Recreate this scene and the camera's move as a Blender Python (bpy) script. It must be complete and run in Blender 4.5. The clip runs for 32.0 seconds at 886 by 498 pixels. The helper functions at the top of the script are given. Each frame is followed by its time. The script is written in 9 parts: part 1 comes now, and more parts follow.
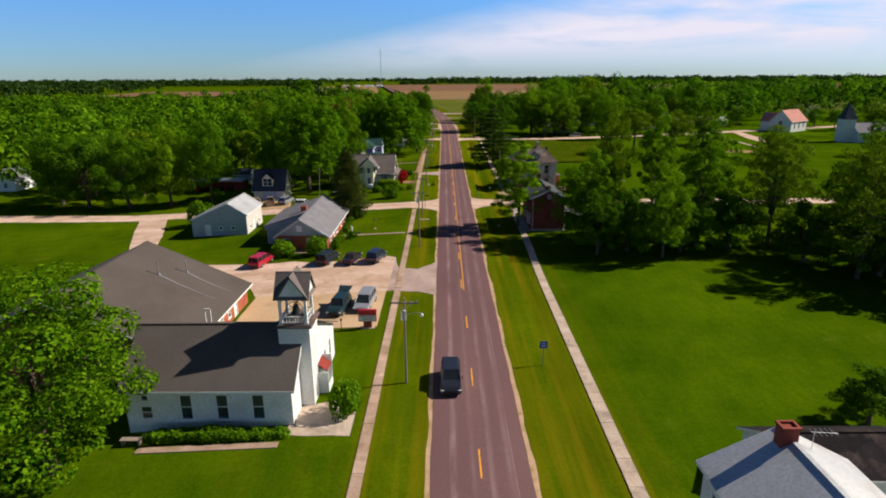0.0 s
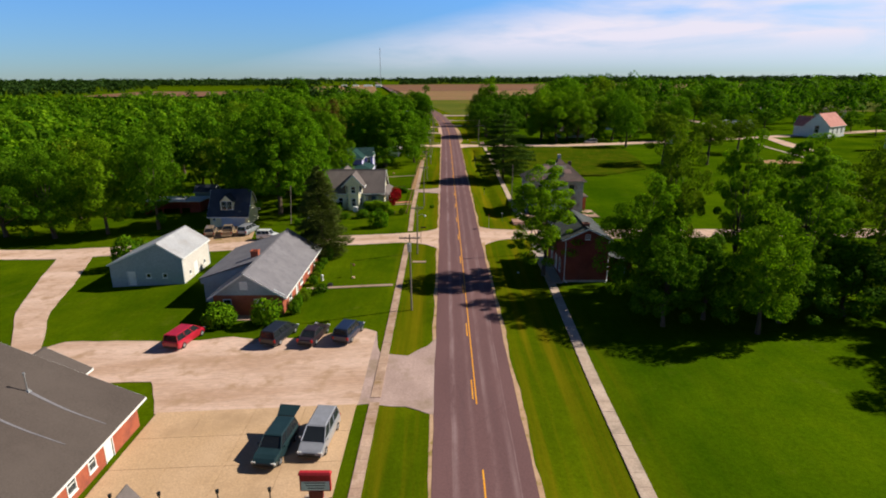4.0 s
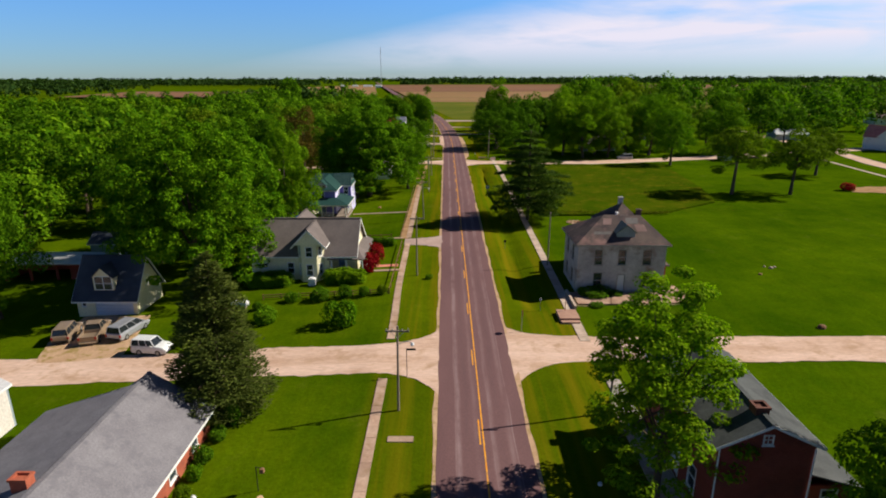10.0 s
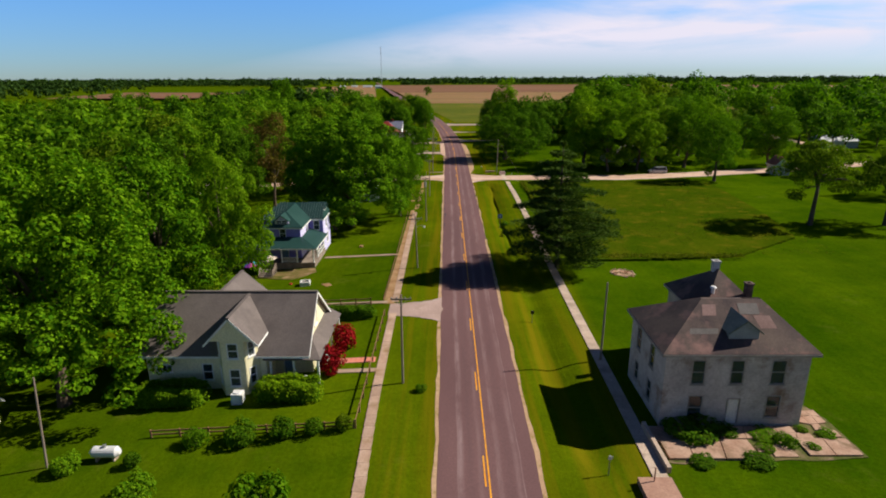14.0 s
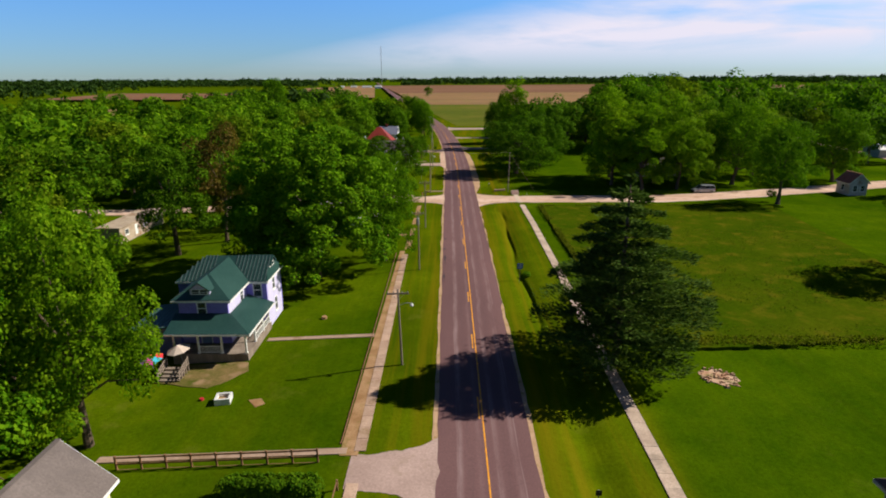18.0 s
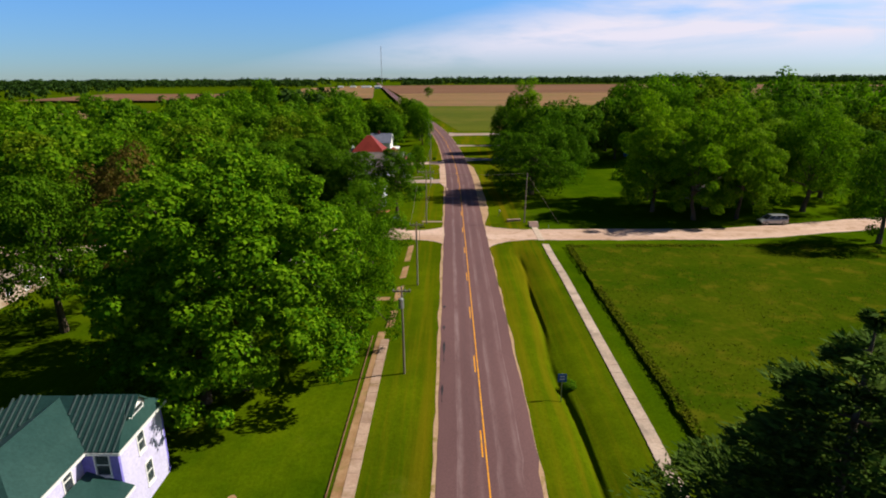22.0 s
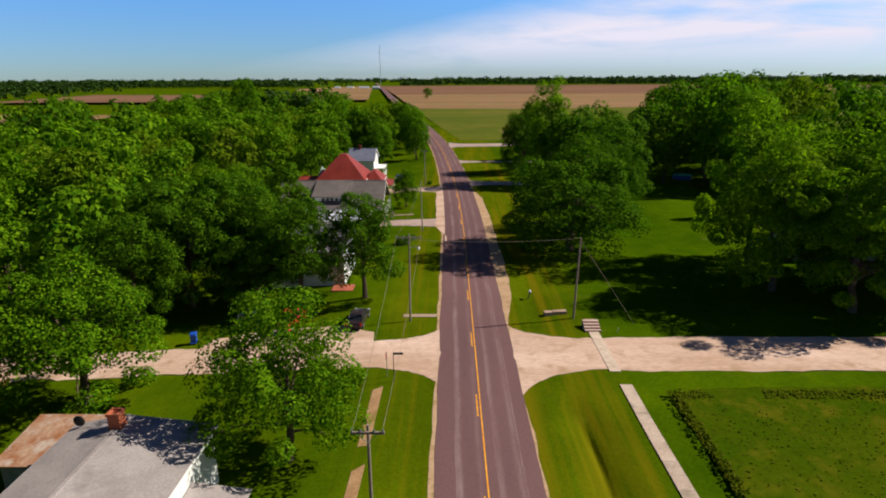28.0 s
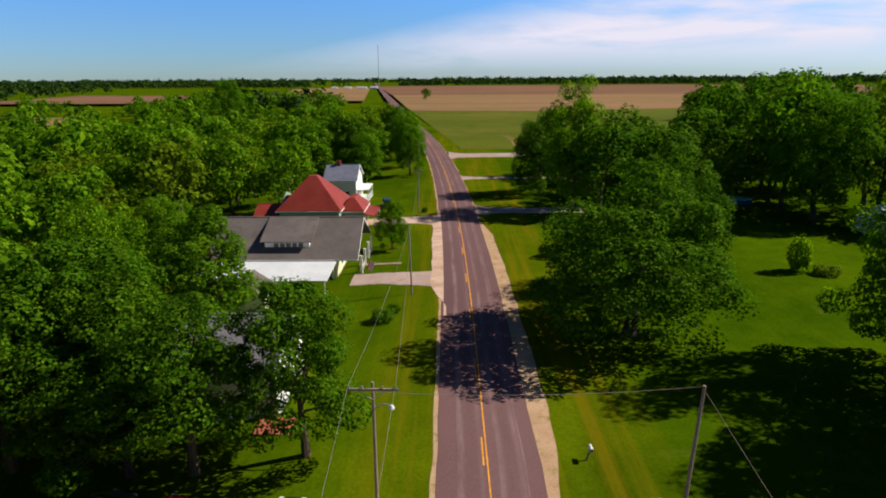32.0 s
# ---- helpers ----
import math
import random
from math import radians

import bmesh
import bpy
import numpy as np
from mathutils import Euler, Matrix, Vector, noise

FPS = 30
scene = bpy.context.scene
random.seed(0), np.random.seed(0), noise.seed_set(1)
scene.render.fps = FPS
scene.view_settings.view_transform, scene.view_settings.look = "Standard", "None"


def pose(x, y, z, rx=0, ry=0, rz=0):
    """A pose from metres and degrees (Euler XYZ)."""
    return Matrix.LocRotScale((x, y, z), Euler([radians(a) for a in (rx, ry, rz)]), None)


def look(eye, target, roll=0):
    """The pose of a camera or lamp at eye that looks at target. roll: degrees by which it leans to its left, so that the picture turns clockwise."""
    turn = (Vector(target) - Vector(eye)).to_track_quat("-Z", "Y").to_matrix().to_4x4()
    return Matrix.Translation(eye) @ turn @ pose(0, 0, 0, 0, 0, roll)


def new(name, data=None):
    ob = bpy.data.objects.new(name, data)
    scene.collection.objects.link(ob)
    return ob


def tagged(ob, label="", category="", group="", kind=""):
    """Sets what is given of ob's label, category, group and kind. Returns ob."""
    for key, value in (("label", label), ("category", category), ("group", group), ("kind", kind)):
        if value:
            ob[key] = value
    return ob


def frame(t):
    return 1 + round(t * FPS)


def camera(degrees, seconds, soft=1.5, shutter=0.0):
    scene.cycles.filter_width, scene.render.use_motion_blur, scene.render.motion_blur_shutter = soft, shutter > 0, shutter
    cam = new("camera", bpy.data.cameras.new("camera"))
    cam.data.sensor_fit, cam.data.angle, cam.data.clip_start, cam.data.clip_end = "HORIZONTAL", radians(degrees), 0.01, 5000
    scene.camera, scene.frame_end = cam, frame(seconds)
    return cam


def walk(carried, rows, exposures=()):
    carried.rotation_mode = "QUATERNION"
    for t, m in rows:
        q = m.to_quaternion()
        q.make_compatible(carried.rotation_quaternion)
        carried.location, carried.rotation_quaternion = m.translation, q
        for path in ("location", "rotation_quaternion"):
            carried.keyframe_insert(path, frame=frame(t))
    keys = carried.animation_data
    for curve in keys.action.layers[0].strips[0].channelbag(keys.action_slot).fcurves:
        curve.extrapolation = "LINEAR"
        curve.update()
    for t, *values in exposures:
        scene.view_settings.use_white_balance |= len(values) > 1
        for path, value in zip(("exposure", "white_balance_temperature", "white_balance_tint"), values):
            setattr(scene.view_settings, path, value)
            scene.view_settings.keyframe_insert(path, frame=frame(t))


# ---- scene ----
cam = camera(75.0, 32.0, 1.9)
PATH = [
    (0.0, -0.741, 4.310, 26.859, 73.270, 0.319, 0.018),
    (2.0, -0.808, 18.109, 26.686, 73.263, 0.282, 0.031),
    (4.0, -0.877, 32.036, 26.575, 73.257, 0.239, 0.053),
    (6.0, -0.953, 46.304, 26.657, 73.257, 0.171, 0.100),
    (8.0, -1.027, 60.791, 26.785, 73.258, 0.115, 0.161),
    (10.0, -1.101, 75.445, 26.861, 73.257, 0.111, 0.230),
    (12.0, -1.139, 90.264, 26.867, 73.259, 0.136, 0.298),
    (14.0, -1.083, 105.282, 26.706, 73.274, 0.193, 0.349),
    (16.0, -0.997, 120.336, 26.509, 73.288, 0.251, 0.399),
    (18.0, -0.924, 135.231, 26.365, 73.292, 0.272, 0.464),
    (20.0, -0.864, 150.096, 26.302, 73.288, 0.282, 0.526),
    (22.0, -0.847, 164.992, 26.461, 73.269, 0.290, 0.570),
    (24.0, -0.829, 179.939, 26.596, 73.255, 0.296, 0.600),
    (26.0, -0.748, 194.933, 26.424, 73.272, 0.303, 0.616),
    (28.0, -0.687, 210.106, 26.201, 73.293, 0.312, 0.616),
    (30.0, -0.734, 225.674, 26.124, 73.294, 0.325, 0.596),
    (32.0, -0.813, 241.380, 26.080, 73.289, 0.341, 0.568),
]
walk(cam, [(t, pose(x, y, z, rx, ry, rz)) for t, x, y, z, rx, ry, rz in PATH])

# ---- daylight: a clear morning, the sun to the right of the road, high cloud low in the sky ----
SUN = Vector((0.972, 0.235, 0.80)).normalized()
world = bpy.data.worlds.new("sky")
scene.world = world
world.use_nodes = True
wn, wl = world.node_tree.nodes, world.node_tree.links
wn.clear()


def wnode(kind, **values):
    n = wn.new(kind)
    for k, v in values.items():
        n.inputs[k].default_value = v
    return n


w_out, w_bg = wnode("ShaderNodeOutputWorld"), wnode("ShaderNodeBackground", Strength=0.063)
w_co = wnode("ShaderNodeTexCoord")
# the sky seen a little steeper than it stands, so that its blue comes down to the horizon
w_lift = wnode("ShaderNodeVectorMath")
w_lift.operation = "MULTIPLY_ADD"
w_lift.inputs[1].default_value, w_lift.inputs[2].default_value = (1, 1, 1.15), (0, 0, 0.02)
w_norm = wnode("ShaderNodeVectorMath")
w_norm.operation = "NORMALIZE"
w_sky = wnode("ShaderNodeTexSky")
w_sky.sky_type, w_sky.sun_disc = "NISHITA", False
w_sky.sun_elevation = math.asin(SUN.z)
w_sky.sun_rotation = math.atan2(SUN.x, SUN.y)
w_sky.air_density, w_sky.dust_density, w_sky.ozone_density = 1.0, 0.35, 2.2
w_tint = wnode("ShaderNodeMixRGB", Fac=1.0)  # a crisp blue, as the camera gives it
w_tint.blend_type = "MULTIPLY"
w_blue = wnode("ShaderNodeValToRGB")
w_blue.color_ramp.elements[0].position, w_blue.color_ramp.elements[0].color = 0.0, (0.72, 0.95, 1.27, 1)
w_blue.color_ramp.elements[1].position, w_blue.color_ramp.elements[1].color = 0.3, (0.25, 0.37, 0.56, 1)
w_deep = w_blue.color_ramp.elements.new(0.12)
w_deep.color = (0.74, 1.28, 1.98, 1)
w_map = wnode("ShaderNodeMapping", Scale=(2.2, 2.2, 14.0), Location=(0.6, 0.2, 0.35))
w_noise = wnode("ShaderNodeTexNoise", Scale=1.5, Detail=7.0, Roughness=0.56, Distortion=0.5)
w_ramp = wnode("ShaderNodeValToRGB")
w_ramp.color_ramp.elements[0].position, w_ramp.color_ramp.elements[1].position = 0.22, 0.54
w_sep = wnode("ShaderNodeSeparateXYZ")
w_side = wnode("ShaderNodeMapRange")  # the cloud lies ahead and to the right
w_slant = wnode("ShaderNodeMath")
w_slant.operation = "MULTIPLY_ADD"
w_slant.inputs[1].default_value = -4.5
for i, v in enumerate((-0.43, -0.12, 0.0, 1.0)):
    w_side.inputs[i + 1].default_value = v
w_low = wnode("ShaderNodeMapRange")  # and thins towards the horizon
for i, v in enumerate((0.005, 0.055, 0.12, 1.0)):
    w_low.inputs[i + 1].default_value = v
w_mul, w_mul2 = wnode("ShaderNodeMath"), wnode("ShaderNodeMath")
w_mul.operation = w_mul2.operation = "MULTIPLY"
w_mix = wnode("ShaderNodeMixRGB")
w_mix.inputs[2].default_value = (10.4, 10.0, 11.6, 1)
wl.new(w_co.outputs["Generated"], w_lift.inputs[0])
wl.new(w_lift.outputs[0], w_norm.inputs[0])
wl.new(w_norm.outputs[0], w_sky.inputs["Vector"])
wl.new(w_co.outputs["Generated"], w_map.inputs["Vector"])
wl.new(w_map.outputs[0], w_noise.inputs["Vector"])
wl.new(w_noise.outputs["Fac"], w_ramp.inputs[0])
wl.new(w_co.outputs["Generated"], w_sep.inputs[0])
wl.new(w_sep.outputs["Z"], w_slant.inputs[0])
wl.new(w_sep.outputs["X"], w_slant.inputs[2])
wl.new(w_slant.outputs[0], w_side.inputs[0])
wl.new(w_sep.outputs["Z"], w_low.inputs[0])
wl.new(w_ramp.outputs[0], w_mul.inputs[0])
wl.new(w_side.outputs[0], w_mul.inputs[1])
wl.new(w_mul.outputs[0], w_mul2.inputs[0])
wl.new(w_low.outputs[0], w_mul2.inputs[1])
wl.new(w_mul2.outputs[0], w_mix.inputs[0])
wl.new(w_sky.outputs[0], w_tint.inputs[1])
wl.new(w_sep.outputs["Z"], w_blue.inputs[0])
wl.new(w_blue.outputs[0], w_tint.inputs[2])
wl.new(w_tint.outputs[0], w_mix.inputs[1])
wl.new(w_mix.outputs[0], w_bg.inputs["Color"])
wl.new(w_bg.outputs[0], w_out.inputs["Surface"])

sun_lamp = bpy.data.lights.new("sun", "SUN")
sun_lamp.energy, sun_lamp.angle, sun_lamp.color = 5.0, radians(0.55), (1.0, 0.92, 0.78)
new("sun", sun_lamp).matrix_world = look(SUN * 300, (0, 0, 0))
scene.view_settings.exposure = 0.34


# ---- materials ----
def nodes_of(m):
    m.use_nodes = True
    nt = m.node_tree
    return nt.nodes, nt.links, nt.nodes["Principled BSDF"]


def noise_node(ns, ln, co, scale, detail=4.0, rough=0.6, stretch=None):
    n = ns.new("ShaderNodeTexNoise")
    n.inputs["Scale"].default_value, n.inputs["Detail"].default_value, n.inputs["Roughness"].default_value = scale, detail, rough
    if stretch:
        mp = ns.new("ShaderNodeMapping")
        mp.inputs["Scale"].default_value = stretch
        ln.new(co, mp.inputs["Vector"])
        co = mp.outputs[0]
    ln.new(co, n.inputs["Vector"])
    return n


def ramp_node(ns, ln, fac, a, b, lo=0.35, hi=0.65):
    r = ns.new("ShaderNodeValToRGB")
    e = r.color_ramp.elements
    e[0].position, e[1].position, e[0].color, e[1].color = lo, hi, (*a, 1), (*b, 1)
    ln.new(fac, r.inputs[0])
    return r


def blend(ns, ln, fac, a, b, kind="MIX"):
    m = ns.new("ShaderNodeMixRGB")
    m.blend_type = kind
    for i, v in enumerate((fac, a, b)):
        if isinstance(v, (int, float)):
            m.inputs[i].default_value = v
        elif isinstance(v, tuple):
            m.inputs[i].default_value = (*v, 1)
        else:
            ln.new(v, m.inputs[i])
    return m.outputs[0]


def surf(name, a, b, scale=0.6, fine=9.0, rough=0.85, bump=0.15, metal=0.0, stretch=None, stain=None, stain_scale=0.25, per_object=0.0, lines=None, spec=0.3):
    """Two-scale paint: a large drift from a to b, a fine grain, stains of their own shape, and joints (lines: spacing, axis, depth)."""
    m = bpy.data.materials.new(name)
    ns, ln, p = nodes_of(m)
    co = ns.new("ShaderNodeNewGeometry").outputs["Position"]
    big = noise_node(ns, ln, co, scale, 5, 0.6, stretch)
    col = ramp_node(ns, ln, big.outputs["Fac"], a, b).outputs[0]
    grain = noise_node(ns, ln, co, fine, 3, 0.7, stretch)
    g = ramp_node(ns, ln, grain.outputs["Fac"], (0.72,) * 3, (1.2,) * 3, 0.3, 0.7).outputs[0]
    col = blend(ns, ln, 0.7, col, g, "MULTIPLY")
    if stain:
        st = noise_node(ns, ln, co, stain_scale, 6, 0.65)
        f = ramp_node(ns, ln, st.outputs["Fac"], (0, 0, 0), (1, 1, 1), 0.52, 0.68).outputs[0]
        col = blend(ns, ln, f, col, stain)
    if per_object:
        inf = ns.new("ShaderNodeObjectInfo")
        r = ramp_node(ns, ln, inf.outputs["Random"], (1 - per_object,) * 3, (1 + per_object,) * 3, 0, 1).outputs[0]
        col = blend(ns, ln, 1.0, col, r, "MULTIPLY")
    height = grain.outputs["Fac"]
    if lines:
        wv = ns.new("ShaderNodeTexWave")
        wv.wave_type, wv.wave_profile = "BANDS", "SAW"
        wv.bands_direction = lines[1]
        wv.inputs["Scale"].default_value = 0.314 / lines[0]
        wv.inputs["Distortion"].default_value = 0.02
        ln.new(co, wv.inputs["Vector"])
        dk = ramp_node(ns, ln, wv.outputs["Fac"], (1 - lines[2],) * 3, (1, 1, 1), 0.0, 0.2).outputs[0]
        col = blend(ns, ln, 1.0, col, dk, "MULTIPLY")
        height = blend(ns, ln, 0.5, wv.outputs["Fac"], grain.outputs["Fac"])
    ln.new(col, p.inputs["Base Color"])
    p.inputs["Roughness"].default_value, p.inputs["Metallic"].default_value = rough, metal
    p.inputs["Specular IOR Level"].default_value = spec
    if bump:
        bp = ns.new("ShaderNodeBump")
        bp.inputs["Strength"].default_value, bp.inputs["Distance"].default_value = bump, 0.05
        ln.new(height, bp.inputs["Height"])
        ln.new(bp.outputs[0], p.inputs["Normal"])
    return m


def leaf_mat(name, a, b, thin=0.37):
    """Leaves: a colour from leaf to leaf and from tree to tree, some light through them."""
    m = bpy.data.materials.new(name)
    ns, ln, p = nodes_of(m)
    geo, inf = ns.new("ShaderNodeNewGeometry"), ns.new("ShaderNodeObjectInfo")
    col = ramp_node(ns, ln, geo.outputs["Random Per Island"], a, b, 0.0, 1.0).outputs[0]
    big = noise_node(ns, ln, geo.outputs["Position"], 0.45, 2, 0.5)
    col = blend(ns, ln, 0.6, col, ramp_node(ns, ln, big.outputs["Fac"], (0.7,) * 3, (1.25, 1.2, 1.0), 0.3, 0.7).outputs[0], "MULTIPLY")
    col = blend(ns, ln, 1.0, col, ramp_node(ns, ln, inf.outputs["Random"], (0.84, 0.90, 0.85), (1.16, 1.10, 1.0), 0, 1).outputs[0], "MULTIPLY")
    ln.new(col, p.inputs["Base Color"])
    p.inputs["Roughness"].default_value, p.inputs["Specular IOR Level"].default_value = 0.85, 0.03
    tr = ns.new("ShaderNodeBsdfTranslucent")
    ln.new(blend(ns, ln, 1.0, col, (1.05, 1.22, 0.45), "MULTIPLY"), tr.inputs["Color"])
    mx = ns.new("ShaderNodeMixShader")
    mx.inputs[0].default_value = thin
    ln.new(p.outputs[0], mx.inputs[1])
    ln.new(tr.outputs[0], mx.inputs[2])
    ln.new(mx.outputs[0], ns["Material Output"].inputs["Surface"])
    return m


def glass_mat(name, tint=(0.10, 0.13, 0.15)):
    m = bpy.data.materials.new(name)
    ns, ln, p = nodes_of(m)
    p.inputs["Base Color"].default_value = (*tint, 1)
    p.inputs["Roughness"].default_value = 0.06
    p.inputs["Transmission Weight"].default_value = 0.6
    p.inputs["IOR"].default_value = 1.45
    return m


def paint_mat(name, col, rough=0.3, metal=0.0, coat=0.5):
    """Car paint with a little dust on it."""
    m = surf(name, tuple(c * 0.92 for c in col), tuple(min(1, c * 1.08 + 0.004) for c in col), 1.2, 30, rough, 0.0, metal, spec=0.5)
    m.node_tree.nodes["Principled BSDF"].inputs["Coat Weight"].default_value = coat
    return m


def grass_mat():
    m = bpy.data.materials.new("mown_grass")
    ns, ln, p = nodes_of(m)
    co = ns.new("ShaderNodeNewGeometry").outputs["Position"]
    big = noise_node(ns, ln, co, 0.045, 6, 0.62)
    mid = noise_node(ns, ln, co, 0.35, 5, 0.65)
    fine = noise_node(ns, ln, co, 3.2, 4, 0.75)
    col = ramp_node(ns, ln, big.outputs["Fac"], (0.035, 0.076, 0.0008), (0.077, 0.126, 0.0014), 0.36, 0.64).outputs[0]
    col = blend(ns, ln, 0.75, col, ramp_node(ns, ln, mid.outputs["Fac"], (0.74, 0.82, 0.8), (1.28, 1.12, 1.0), 0.3, 0.7).outputs[0], "MULTIPLY")
    col = blend(ns, ln, 0.7, col, ramp_node(ns, ln, fine.outputs["Fac"], (0.62,) * 3, (1.3,) * 3, 0.28, 0.72).outputs[0], "MULTIPLY")
    dry = noise_node(ns, ln, co, 0.16, 7, 0.7)
    col = blend(ns, ln, ramp_node(ns, ln, dry.outputs["Fac"], (0, 0, 0), (0.42,) * 3, 0.60, 0.78).outputs[0], col, (0.165, 0.165, 0.022))
    streak = noise_node(ns, ln, co, 1.0, 4, 0.6, (0.55, 0.018, 1.0))
    sep = ns.new("ShaderNodeSeparateXYZ")
    ln.new(co, sep.inputs[0])
    near = ns.new("ShaderNodeMapRange")  # the mown verges lie within a dozen metres of the road's middle
    near.interpolation_type = "SMOOTHSTEP"
    away = ns.new("ShaderNodeMath")
    away.operation = "SUBTRACT"
    away.inputs[1].default_value = 3.6
    ln.new(sep.outputs["X"], away.inputs[0])
    size = ns.new("ShaderNodeMath")
    size.operation = "ABSOLUTE"
    ln.new(away.outputs[0], size.inputs[0])
    ln.new(size.outputs[0], near.inputs[0])
    for i, v in enumerate((9.0, 12.5, 1.0, 0.08)):
        near.inputs[i + 1].default_value = v
    dry_line = ramp_node(ns, ln, streak.outputs["Fac"], (0.12,) * 3, (0.85,) * 3, 0.46, 0.70).outputs[0]
    col = blend(ns, ln, blend(ns, ln, 1.0, dry_line, near.outputs[0], "MULTIPLY"), col, (0.160, 0.132, 0.004))
    mow = ns.new("ShaderNodeTexWave")  # passes of the mower along the road
    mow.bands_direction = "X"
    mow.inputs["Scale"].default_value, mow.inputs["Distortion"].default_value, mow.inputs["Detail"].default_value = 0.26, 2.2, 2
    mow.inputs["Detail Scale"].default_value = 0.12
    ln.new(co, mow.inputs["Vector"])
    col = blend(ns, ln, 0.10, col, ramp_node(ns, ln, mow.outputs["Fac"], (0.8,) * 3, (1.15,) * 3, 0.2, 0.8).outputs[0], "MULTIPLY")
    lawn = ns.new("ShaderNodeMapRange")  # eastwards from x = 12 the grass turns a slightly darker green
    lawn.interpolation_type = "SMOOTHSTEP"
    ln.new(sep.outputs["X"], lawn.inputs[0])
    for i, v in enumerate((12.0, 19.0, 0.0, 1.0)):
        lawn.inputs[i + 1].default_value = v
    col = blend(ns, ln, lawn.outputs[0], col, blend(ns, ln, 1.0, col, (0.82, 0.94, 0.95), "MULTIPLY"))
    ln.new(col, p.inputs["Base Color"])
    p.inputs["Roughness"].default_value, p.inputs["Specular IOR Level"].default_value = 0.9, 0.0
    bp = ns.new("ShaderNodeBump")
    bp.inputs["Strength"].default_value, bp.inputs["Distance"].default_value = 0.5, 0.08
    ln.new(fine.outputs["Fac"], bp.inputs["Height"])
    ln.new(bp.outputs[0], p.inputs["Normal"])
    return m


def road_mat():
    """Worn chip-seal: pale wheel tracks along it, tar seams and darker blotches."""
    m = bpy.data.materials.new("worn_asphalt")
    ns, ln, p = nodes_of(m)
    co = ns.new("ShaderNodeNewGeometry").outputs["Position"]
    uv = ns.new("ShaderNodeUVMap").outputs[0]
    big = noise_node(ns, ln, co, 0.11, 6, 0.6, (1.0, 0.25, 1.0))
    col = ramp_node(ns, ln, big.outputs["Fac"], (0.132, 0.072, 0.075), (0.182, 0.100, 0.101), 0.3, 0.7).outputs[0]
    grain = noise_node(ns, ln, co, 7.0, 3, 0.8)
    col = blend(ns, ln, 0.6, col, ramp_node(ns, ln, grain.outputs["Fac"], (0.75,) * 3, (1.25,) * 3, 0.3, 0.7).outputs[0], "MULTIPLY")
    sx = ns.new("ShaderNodeSeparateXYZ")
    ln.new(uv, sx.inputs[0])
    wob = noise_node(ns, ln, co, 0.5, 6, 0.75, (1.4, 0.22, 1.0))
    for at, half, strength in ((0.235, 0.030, 0.42), (0.43, 0.025, 0.16), (0.615, 0.030, 0.26), (0.80, 0.030, 0.24), (0.335, 0.055, -0.16), (0.70, 0.055, -0.14), (0.842, 0.007, 0.4), (0.205, 0.006, 0.28), (0.598, 0.005, 0.22)):
        d = ns.new("ShaderNodeMath")
        d.operation = "SUBTRACT"
        ln.new(sx.outputs["X"], d.inputs[0])
        d.inputs[1].default_value = at
        ab = ns.new("ShaderNodeMath")
        ab.operation = "ABSOLUTE"
        ln.new(d.outputs[0], ab.inputs[0])
        mr = ns.new("ShaderNodeMapRange")
        mr.interpolation_type = "SMOOTHSTEP"
        ln.new(ab.outputs[0], mr.inputs[0])
        for i, v in enumerate((0.0, half * 1.6, abs(strength), 0.0)):
            mr.inputs[i + 1].default_value = v
        mu = ns.new("ShaderNodeMath")
        mu.operation = "MULTIPLY"
        ln.new(mr.outputs[0], mu.inputs[0])
        ln.new(ramp_node(ns, ln, wob.outputs["Fac"], (0.1,) * 3, (1.7,) * 3, 0.38, 0.66).outputs[0], mu.inputs[1])
        col = blend(ns, ln, mu.outputs[0], col, (0.33, 0.235, 0.24) if strength > 0 else (0.085, 0.055, 0.062))
    crack = ns.new("ShaderNodeTexVoronoi")
    crack.feature = "DISTANCE_TO_EDGE"
    crack.inputs["Scale"].default_value = 0.16
    bend = noise_node(ns, ln, co, 0.6, 4, 0.7)
    ln.new(blend(ns, ln, 0.12, co, bend.outputs["Color"], "ADD"), crack.inputs["Vector"])
    col = blend(ns, ln, ramp_node(ns, ln, crack.outputs["Distance"], (0.10,) * 3, (0, 0, 0), 0.0, 0.010).outputs[0], col, (0.05, 0.035, 0.04))
    ln.new(col, p.inputs["Base Color"])
    p.inputs["Roughness"].default_value, p.inputs["Specular IOR Level"].default_value = 0.85, 0.10
    bp = ns.new("ShaderNodeBump")
    bp.inputs["Strength"].default_value, bp.inputs["Distance"].default_value = 0.3, 0.02
    ln.new(grain.outputs["Fac"], bp.inputs["Height"])
    ln.new(bp.outputs[0], p.inputs["Normal"])
    return m


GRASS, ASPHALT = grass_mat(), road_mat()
GRAVEL = surf("pale_gravel", (0.500, 0.330, 0.240), (0.680, 0.490, 0.400), 0.30, 5.0, 0.95, 0.3, stain=(0.420, 0.275, 0.180), stain_scale=0.45, stretch=(0.22, 1.0, 1.0), spec=0.04)
GRAVEL_GREY = surf("grey_gravel", (0.370, 0.265, 0.235), (0.480, 0.350, 0.315), 0.2, 5.0, 0.95, 0.3, stain=(0.300, 0.220, 0.165), stain_scale=0.3, spec=0.04)
TAN_CONCRETE = surf("tan_concrete", (0.520, 0.345, 0.200), (0.600, 0.410, 0.260), 0.15, 7.0, 0.9, 0.1, stain=(0.420, 0.280, 0.170), stain_scale=0.12, spec=0.04)
